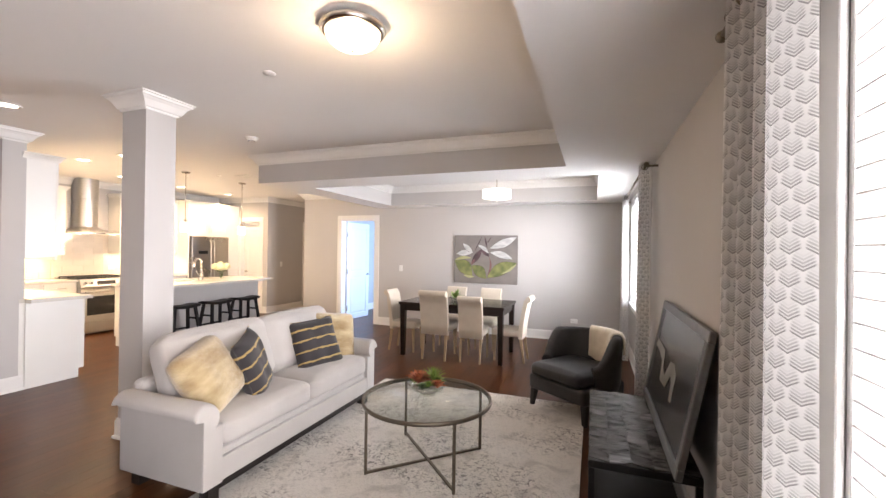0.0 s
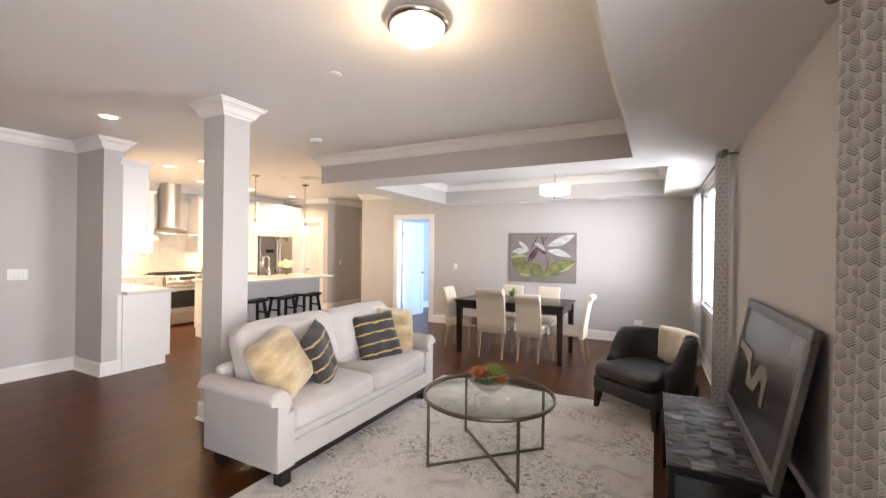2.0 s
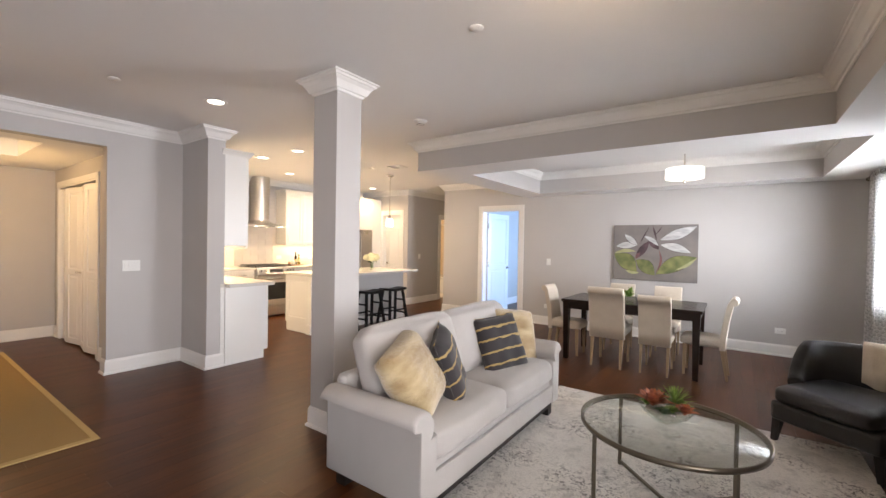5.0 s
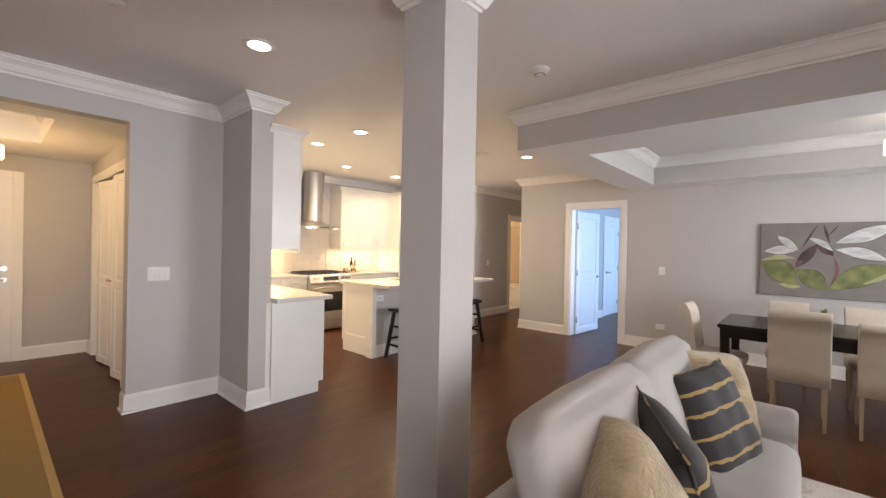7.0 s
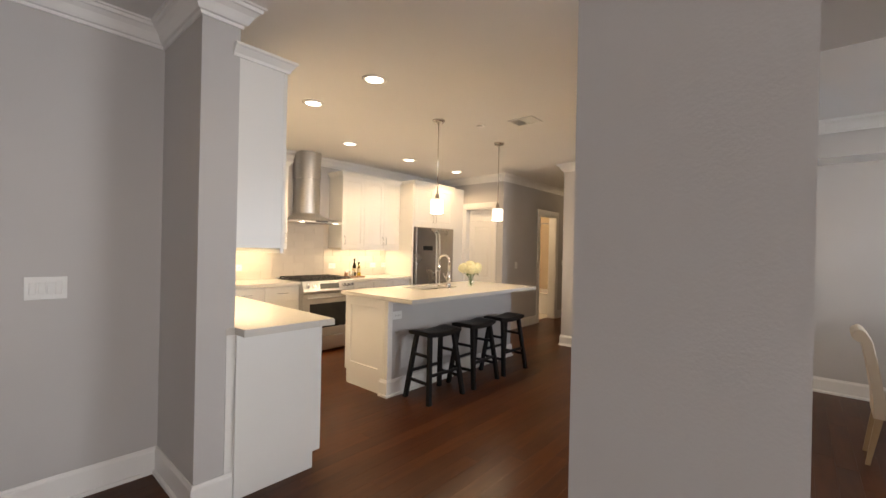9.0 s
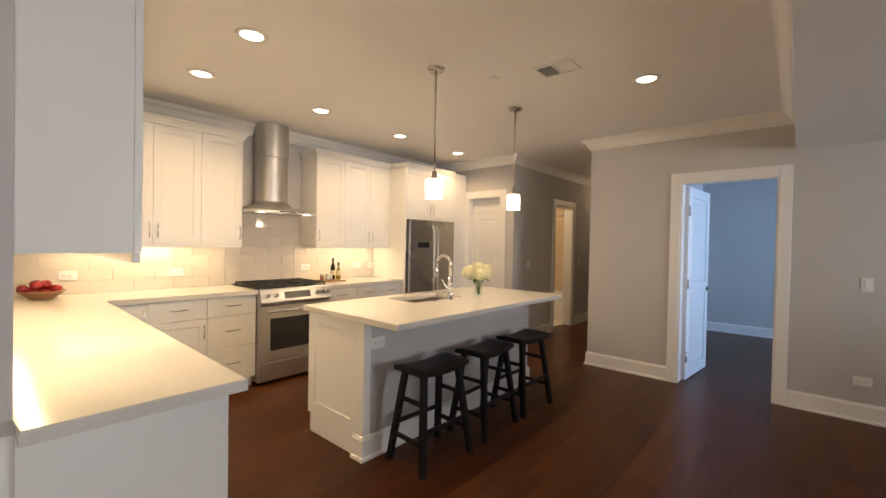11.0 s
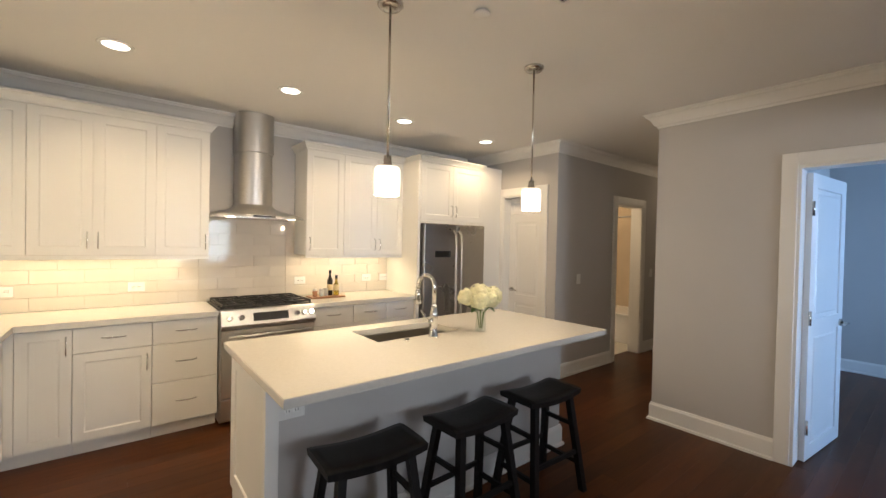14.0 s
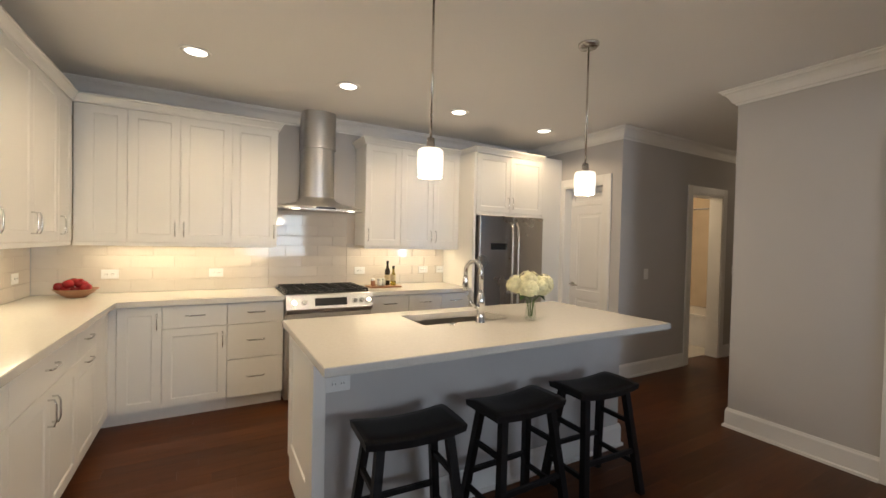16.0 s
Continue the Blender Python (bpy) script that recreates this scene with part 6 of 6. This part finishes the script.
def dining_chair(m, first=None):
    """Local: faces -y, seat centre at the origin."""
    th = thing("dining_chair", "cream upholstered dining chair with rolled tufted back", "chair", m, "chairs round the dining table")
    part("seat", cushion(0.46, 0.46, 0.11, 0.02, 0.03, 10), CREAM, th).matrix_local = pose(0, -0.01, 0.385)
    # back: a slab that leans and rolls over at the top
    bm = bmesh.new()
    line = [(0.20, 0.36), (0.205, 0.50), (0.225, 0.65), (0.25, 0.80), (0.275, 0.92)]
    th_ = 0.032
    prof = [(y - th_, z) for y, z in line]
    cy, cz, r = 0.312, 0.952, 0.045
    prof += [(cy + r * math.cos(a), cz + r * math.sin(a)) for a in [math.radians(x) for x in (165, 135, 105, 75, 45, 15, -15, -45, -75, -100)]]
    prof += [(y + th_, z) for y, z in line[::-1][1:]]
    rows = []
    for x, s in ((-0.235, 0.86), (-0.228, 0.96), (-0.215, 1), (-0.11, 1), (0, 1), (0.11, 1), (0.215, 1), (0.228, 0.96), (0.235, 0.86)):
        row = []
        for y, z in prof:
            mz = z
            ymid = 0.20 + max(0, z - 0.40) * 0.17
            row.append(bm.verts.new((x, ymid + (y - ymid) * s, mz)))
        rows.append(row)
    for a, b in zip(rows, rows[1:]):
        for i in range(len(prof)):
            j = (i + 1) % len(prof)
            bm.faces.new((a[i], a[j], b[j], b[i])).smooth = True
    bm.faces.new(rows[0][::-1])
    bm.faces.new(rows[-1])
    bk = part("backrest", bm, CREAM, th)
    for zi, z in enumerate((0.58, 0.68, 0.78, 0.88)):
        for x in ((-0.14, -0.047, 0.047, 0.14) if zi % 2 else (-0.093, 0, 0.093)):
            yb = 0.20 + max(0, z - 0.40) * 0.15 - 0.034
            part("tuft_button", lathe(bmesh.new(), [(0, 0.008), (0.008, 0.006), (0.012, 0), (0, -0.002)], 10), CREAM, bk).matrix_local = pose(x, yb, z, 100)
    for x, y, dy in ((-0.195, -0.19, -0.01), (0.195, -0.19, -0.01), (-0.195, 0.195, 0.06), (0.195, 0.195, 0.06)):
        bm = bmesh.new()
        q = [bm.verts.new((x + p * 0.013, y + dy + r_ * 0.013, 0)) for p, r_ in ((-1, -1), (1, -1), (1, 1), (-1, 1))]
        s = [bm.verts.new((x + p * 0.022, y + r_ * 0.022, 0.39)) for p, r_ in ((-1, -1), (1, -1), (1, 1), (-1, 1))]
        bm.faces.new(q[::-1])
        bm.faces.new(s)
        for i in range(4):
            bm.faces.new((q[i], q[(i + 1) % 4], s[(i + 1) % 4], s[i]))
        part("leg", bm, PALEWOOD, th, "tapered pale wooden leg")
    return th


dc = dining_chair(pose(-2.545, 6.05, 0.001, 0, 0, 180) @ Matrix.Diagonal((0.83, 0.94, 0.94, 1)))
for x, y, r in ((-2.045, 6.07, 180), (-2.64, 6.84, 0), (-2.06, 6.82, 0), (-3.13, 6.22, 88), (-1.60, 6.25, -92)):
    copy_thing(dc, pose(x, y, 0.001, 0, 0, r) @ Matrix.Diagonal((0.83, 0.94, 0.94, 1)))

# flower painting
CANVAS = mat("taupe painted canvas", (0.25, 0.225, 0.21), 0.7, color2=(0.17, 0.155, 0.15), scale=5, detail=5, amount=0.6, bump=0.2, bscale=150)
WHITEP = mat("white brushed paint", (0.66, 0.66, 0.65), 0.6, color2=(0.36, 0.37, 0.38), scale=10, detail=5, amount=0.45, stretch=(1, 1, 3))
GREENP = mat("green brushed paint", (0.27, 0.28, 0.10), 0.6, color2=(0.075, 0.10, 0.04), scale=8, detail=5, amount=0.5)
DARKP = mat("dark brushed paint", (0.035, 0.025, 0.03), 0.6, color2=(0.12, 0.07, 0.08), scale=10, amount=0.5)
PINKP = mat("mauve brushed paint", (0.30, 0.13, 0.12), 0.6, color2=(0.10, 0.06, 0.07), scale=14, amount=0.6)
pt = thing("flower_painting", "unframed canvas painting of white flowers with green leaves", "painting", pose(-2.935, YF - 0.002, 0.895))
PW, PH = 1.16, 0.86
part("canvas", box(0, -0.03, 0, PW, -0.001, PH, 0.004), CANVAS, pt)


def petal(ax, az, bx_, bz, w, material, lift, bulge=0.5, name="petal", skew=0.0):
    """A pointed blade in the canvas plane from a to b, as shares of its width and height."""
    w = w * 1.25
    a, b = Vector((ax * PW, az * PH)), Vector((bx_ * PW, bz * PH))
    d = b - a
    s = Vector((-d.y, d.x)).normalized()
    n = 12
    left, right = [], []
    for i in range(n + 1):
        f = i / n
        h = w * math.sin(math.pi * f ** (0.5 / bulge if bulge > 0.5 else 1)) * 0.5
        c = a + d * f + s * skew * math.sin(math.pi * f)
        left.append(c + s * h)
        right.append(c - s * h)
    poly = left + right[1:-1][::-1]
    bm = prism(bmesh.new(), [(p.x, p.y) for p in poly], "y", -0.0302 - lift, -0.0295)
    part(name, bm, material, pt)


PALEP = mat("pale green brushed paint", (0.46, 0.45, 0.25), 0.6, color2=(0.28, 0.28, 0.13), scale=12, amount=0.5)


def outlined(ax, az, bx_, bz, w, material, lift, skew=0.0, name="petal"):
    """A painted blade with a thin dark edge under it."""
    petal(ax, az, bx_, bz, w + 0.010, DARKP, lift - 0.0005, name=name, skew=skew)
    petal(ax, az, bx_, bz, w, material, lift, name=name, skew=skew)


outlined(0.01, 0.47, 0.30, 0.15, 0.19, GREENP, 0.0016, 0.03, "leaf_shape")
petal(0.01, 0.475, 0.285, 0.52, 0.045, PALEP, 0.0022, name="leaf_shape", skew=0.03)
outlined(0.285, 0.37, 0.52, 0.10, 0.15, GREENP, 0.0024, 0.02, "leaf_shape")
petal(0.16, 0.16, 0.33, 0.13, 0.05, PALEP, 0.0012, name="leaf_shape")
outlined(0.53, 0.12, 0.99, 0.44, 0.17, GREENP, 0.0020, 0.03, "leaf_shape")
petal(0.76, 0.21, 0.99, 0.43, 0.035, PALEP, 0.0026, name="leaf_shape", skew=-0.02)
outlined(0.575, 0.73, 0.985, 0.965, 0.115, WHITEP, 0.0022, -0.01)
outlined(0.575, 0.645, 0.925, 0.515, 0.095, WHITEP, 0.0028, 0.02)
outlined(0.14, 0.83, 0.305, 0.63, 0.07, WHITEP, 0.0028)
outlined(0.035, 0.61, 0.295, 0.63, 0.085, WHITEP, 0.0022, 0.01)
petal(0.56, 0.57, 0.53, 0.14, 0.028, PINKP, 0.0012, name="stem_shape", skew=0.05)
petal(0.45, 0.72, 0.28, 0.38, 0.085, DARKP, 0.0034, name="stem_shape")
petal(0.335, 0.50, 0.283, 0.39, 0.045, PINKP, 0.0040, name="stem_shape")
petal(0.44, 0.76, 0.565, 0.56, 0.085, DARKP, 0.0034, name="stem_shape")
petal(0.375, 0.80, 0.56, 0.62, 0.05, WHITEP, 0.0040, skew=0.02)
petal(0.445, 0.97, 0.325, 0.64, 0.014, DARKP, 0.0044, name="stem_shape")
petal(0.487, 0.985, 0.535, 0.72, 0.022, DARKP, 0.0044, name="stem_shape")
petal(0.60, 0.97, 0.52, 0.82, 0.012, DARKP, 0.0046, name="stem_shape")


# curtains
def curtain_mat():
    m = bpy.data.materials.new("white curtain with charcoal fan pattern")
    m.use_nodes = True
    nt = m.node_tree
    b = nt.nodes["Principled BSDF"]
    b.inputs["Roughness"].default_value = 0.85
    uv = nt.nodes.new("ShaderNodeTexCoord")
    sep = nt.nodes.new("ShaderNodeSeparateXYZ")
    nt.links.new(uv.outputs["UV"], sep.inputs[0])

    def op(o, a, b_=None, c=None):
        n = nt.nodes.new("ShaderNodeMath")
        n.operation = o
        for k, val in enumerate((a, b_, c)):
            if val is None:
                continue
            if isinstance(val, (int, float)):
                n.inputs[k].default_value = val
            else:
                nt.links.new(val, n.inputs[k])
        return n.outputs[0]
    cell_w, cell_h = 0.038, 0.072
    u = op("DIVIDE", sep.outputs["X"], cell_w)
    v = op("DIVIDE", sep.outputs["Y"], cell_h)
    best = None
    # two offset sets of pointed fans: nested lines above each tip, a grey body fading upwards
    for shift in (0.0, 0.5):
        a = op("ABSOLUTE", op("SUBTRACT", op("FRACT", op("ADD", u, shift)), 0.5))
        s = op("FRACT", op("SUBTRACT", op("ADD", v, shift), op("MULTIPLY", a, 0.45)))
        fade = op("POWER", op("MAXIMUM", op("SUBTRACT", 1.0, op("DIVIDE", s, 0.52)), 0.0), 0.9)
        line = op("GREATER_THAN", op("SINE", op("MULTIPLY", s, 6.283 * 9.0)), -0.1)
        body = op("MULTIPLY", op("POWER", op("SUBTRACT", 1.0, s), 0.8), 0.11)
        half = op("SUBTRACT", 0.47, op("MULTIPLY", op("POWER", s, 1.6), 0.42))
        mask = op("MINIMUM", op("MAXIMUM", op("MULTIPLY", op("SUBTRACT", half, a), 9.0), 0.0), 1.0)
        val = op("MULTIPLY", op("ADD", body, op("MULTIPLY", op("MULTIPLY", fade, line), 0.55)), mask)
        best = val if best is None else op("MAXIMUM", best, val)
    mx = nt.nodes.new("ShaderNodeMix")
    mx.data_type = "RGBA"
    mx.inputs["A"].default_value = (0.82, 0.815, 0.81, 1)
    mx.inputs["B"].default_value = (0.035, 0.035, 0.038, 1)
    nt.links.new(op("MINIMUM", best, 1.0), mx.inputs["Factor"])
    nt.links.new(mx.outputs["Result"], b.inputs["Base Color"])
    b.inputs["Sheen Weight"].default_value = 0.15
    # thin cloth lets some daylight through
    tr = nt.nodes.new("ShaderNodeBsdfTranslucent")
    nt.links.new(mx.outputs["Result"], tr.inputs["Color"])
    ms = nt.nodes.new("ShaderNodeMixShader")
    ms.inputs[0].default_value = 0.62
    nt.links.new(b.outputs[0], ms.inputs[1])
    nt.links.new(tr.outputs[0], ms.inputs[2])
    nt.links.new(ms.outputs[0], nt.nodes["Material Output"].inputs["Surface"])
    return m


CURT = curtain_mat()


def curtain(ya, yb, ztop, folds, label, seed):
    th = thing("curtain", label, "curtain", None, "patterned curtains")
    bm = bmesh.new()
    uvl = bm.loops.layers.uv.new("UVMap")
    n, nz = folds * 10, 16
    cols = []
    arc = 0
    prev = None
    for i in range(n + 1):
        t = i / n
        ph = t * folds * 2 * math.pi
        col = []
        for k in range(nz + 1):
            f = k / nz
            z = 0.015 + (ztop - 0.015) * f
            amp = 0.032 + 0.012 * (1 - f) + 0.006 * math.sin(seed + t * 9)
            spread = 1 + 0.24 * (1 - f) ** 1.5
            yc = (ya + yb) / 2
            y = yc + (ya + (yb - ya) * t - yc) * spread + 0.012 * math.sin(ph * 0.5 + f * 2 + seed) * (1 - f)
            x = XR - 0.10 + amp * math.cos(ph + 0.35 * math.sin(f * 3 + seed)) 
            col.append((Vector((x, y, z))))
        if prev is not None:
            arc += (col[nz] - prev[nz]).length
        prev = col
        cols.append((arc, [bm.verts.new(p) for p in col], col))
    for (a0, c0, p0), (a1, c1, p1) in zip(cols, cols[1:]):
        for k in range(nz):
            f = bm.faces.new((c0[k], c1[k], c1[k + 1], c0[k + 1]))
            f.smooth = True
            for lp, (aa, zz) in zip(f.loops, ((a0, p0[k].z), (a1, p1[k].z), (a1, p1[k + 1].z), (a0, p0[k + 1].z))):
                lp[uvl].uv = (aa, zz)
    ob = part("cloth", bm, CURT, th)
    for i in range(folds * 2 + 1):
        y = ya + (yb - ya) * (i + 0.0) / (folds * 2)
        if i % 2 == 0:
            bm = bmesh.new()
            tube(bm, [(XR - 0.10 + 0.024 * math.cos(t), y, ztop - 0.05 + 0.024 * math.sin(t)) for t in [q * math.pi / 8 for q in range(17)]], 0.004, 6, None, False)
            part("grommet", bm, BRONZE, th)
    return th


CT = 2.27
curtain(1.76, 2.19, CT, 4, "floor-length white curtain with charcoal fan pattern", 0.4)
curtain(4.60, 4.82, CT, 3, "floor-length white curtain with charcoal fan pattern, gathered", 1.7)
curtain(6.78, 7.22, CT, 5, "floor-length white curtain with charcoal fan pattern, beside window", 2.6)
for a, b in ((-0.2, 2.30), (4.50, 7.36)):
    rd = thing("curtain_rod", "slim dark bronze curtain rod with end finials", "curtain rod")
    part("rod", tube(bmesh.new(), [(XR - 0.10, a, CT - 0.05), (XR - 0.10, b, CT - 0.05)], 0.011, 12), BRONZE, rd)
    for y, s in ((a, -1), (b, 1)):
        part("finial", lathe(bmesh.new(), [(0.011, 0), (0.018, 0.008), (0.022, 0.02), (0.016, 0.034), (0, 0.04)], 16), BRONZE, rd).matrix_local = pose(XR - 0.10, y, CT - 0.05, -90 * s)
    for y in (a + 0.06, b - 0.06):
        part("bracket", bx(bmesh.new(), XR - 0.10, y - 0.008, CT - 0.058, XR - 0.001, y + 0.008, CT - 0.042), BRONZE, rd)

# ---- tiles and floorboards ----
def tiles(owner, run, a0, a1, z0, z1, at, skip=()):
    """Running-bond tiles on a wall, 0.305 by 0.1; run 'y': on the range wall facing +x, 'x': on the side wall facing +y."""
    shared = {}
    row = 0
    z = z0
    while z < z1 - 0.01:
        h = min(0.1016, z1 - z)
        s = a0 - (0.1525 if row % 2 else 0)
        while s < a1 - 0.005:
            b, e = max(a0, s), min(a1, s + 0.305)
            w = round(e - b, 3)
            if w > 0.012 and not any(b + w / 2 > q[0] and b + w / 2 < q[1] and z + h / 2 > q[2] and z + h / 2 < q[3] for q in skip):
                key = (w, round(h, 3))
                if key not in shared:
                    bm = bmesh.new()
                    g = 0.0008
                    bx(bm, g, -0.008, g, w - g, -0.001, h - g, 0.0015)
                    bmesh.ops.recalc_face_normals(bm, faces=bm.faces)
                    me = bpy.data.meshes.new("tile")
                    bm.to_mesh(me)
                    bm.free()
                    me.materials.append(TILE)
                    shared[key] = me
                ob = new("tile", shared[key])
                ob.parent = owner
                ob.matrix_local = pose(at, b, z, 0, 0, 90) if run == "y" else pose(e, at, z, 0, 0, 180)
            s += 0.305
        z += 0.1016
        row += 1


bs = structure("backsplash_range", box(XK + 0.0005, 3.09, 0.921, XK + 0.002, 6.70, 1.69), GROUT, "glossy cream subway tile backsplash", "backsplash")
tiles(bs, "y", 3.09, 4.765, 0.921, 1.36, XK + 0.002)
tiles(bs, "y", 4.766, 5.524, 0.921, 1.67, XK + 0.002)
tiles(bs, "y", 5.526, 6.70, 0.921, 1.36, XK + 0.002)
bs = structure("backsplash_side", box(-8.90, 3.0805, 0.921, -5.99, 3.082, 1.36), GROUT, "glossy cream subway tile backsplash", "backsplash")
tiles(bs, "x", -8.90, -5.99, 0.921, 1.36, 3.082)

fl = structure("floor", box(-10.0, YB, -0.1, XR, 12.0, -0.004), GAP, "dark walnut strip floor with satin sheen", "floor")
PWID = 0.108
rnd = random.Random(21)
near = {}
far_v, far_f = [], []
count = 0
nx = int((10.0 + XR) / PWID) + 1
for i in range(nx):
    x0 = -10.0 + i * PWID
    x1 = min(XR, x0 + PWID)
    y = YB - rnd.uniform(0, 1.2)
    while y < 12.0:
        l = rnd.choice((0.7, 0.9, 1.1, 1.3, 1.5))
        a, b = max(YB, y), min(12.0, y + l)
        y += l
        if b - a < 0.02:
            continue
        cx, cy = (x0 + x1) / 2, (a + b) / 2
        whole = abs((b - a) - l) < 1e-6 and x1 - x0 > PWID - 1e-6
        if whole and count < 300 and -7.9 < cx < -2.8 and 0.8 < cy < 6.2:
            if l not in near:
                bm = bx(bmesh.new(), 0.0002, 0.0002, -0.012, PWID - 0.0002, l - 0.0002, 0.0, 0.0004)
                bmesh.ops.recalc_face_normals(bm, faces=bm.faces)
                me = bpy.data.meshes.new("floorboard")
                bm.to_mesh(me)
                bm.free()
                me.materials.append(WOOD)
                near[l] = me
            ob = new("floorboard", near[l])
            ob.parent = fl
            ob.location = (x0, a, 0)
            count += 1
        else:
            k = len(far_v)
            g = 0.0003
            far_v += [(x0 + g, a + g, 0), (x1 - g, a + g, 0), (x1 - g, b - g, 0), (x0 + g, b - g, 0), (x0 + g, a + g, -0.004), (x1 - g, a + g, -0.004), (x1 - g, b - g, -0.004), (x0 + g, b - g, -0.004)]
            far_f += [(k, k + 1, k + 2, k + 3), (k, k + 4, k + 5, k + 1), (k + 1, k + 5, k + 6, k + 2), (k + 2, k + 6, k + 7, k + 3), (k + 3, k + 7, k + 4, k)]
me = bpy.data.meshes.new("floorboards")
me.from_pydata(far_v, [], far_f)
me.materials.append(WOODI)
ob = new("floorboards", me)
ob.parent = fl
tagged(ob, kind="stuff")
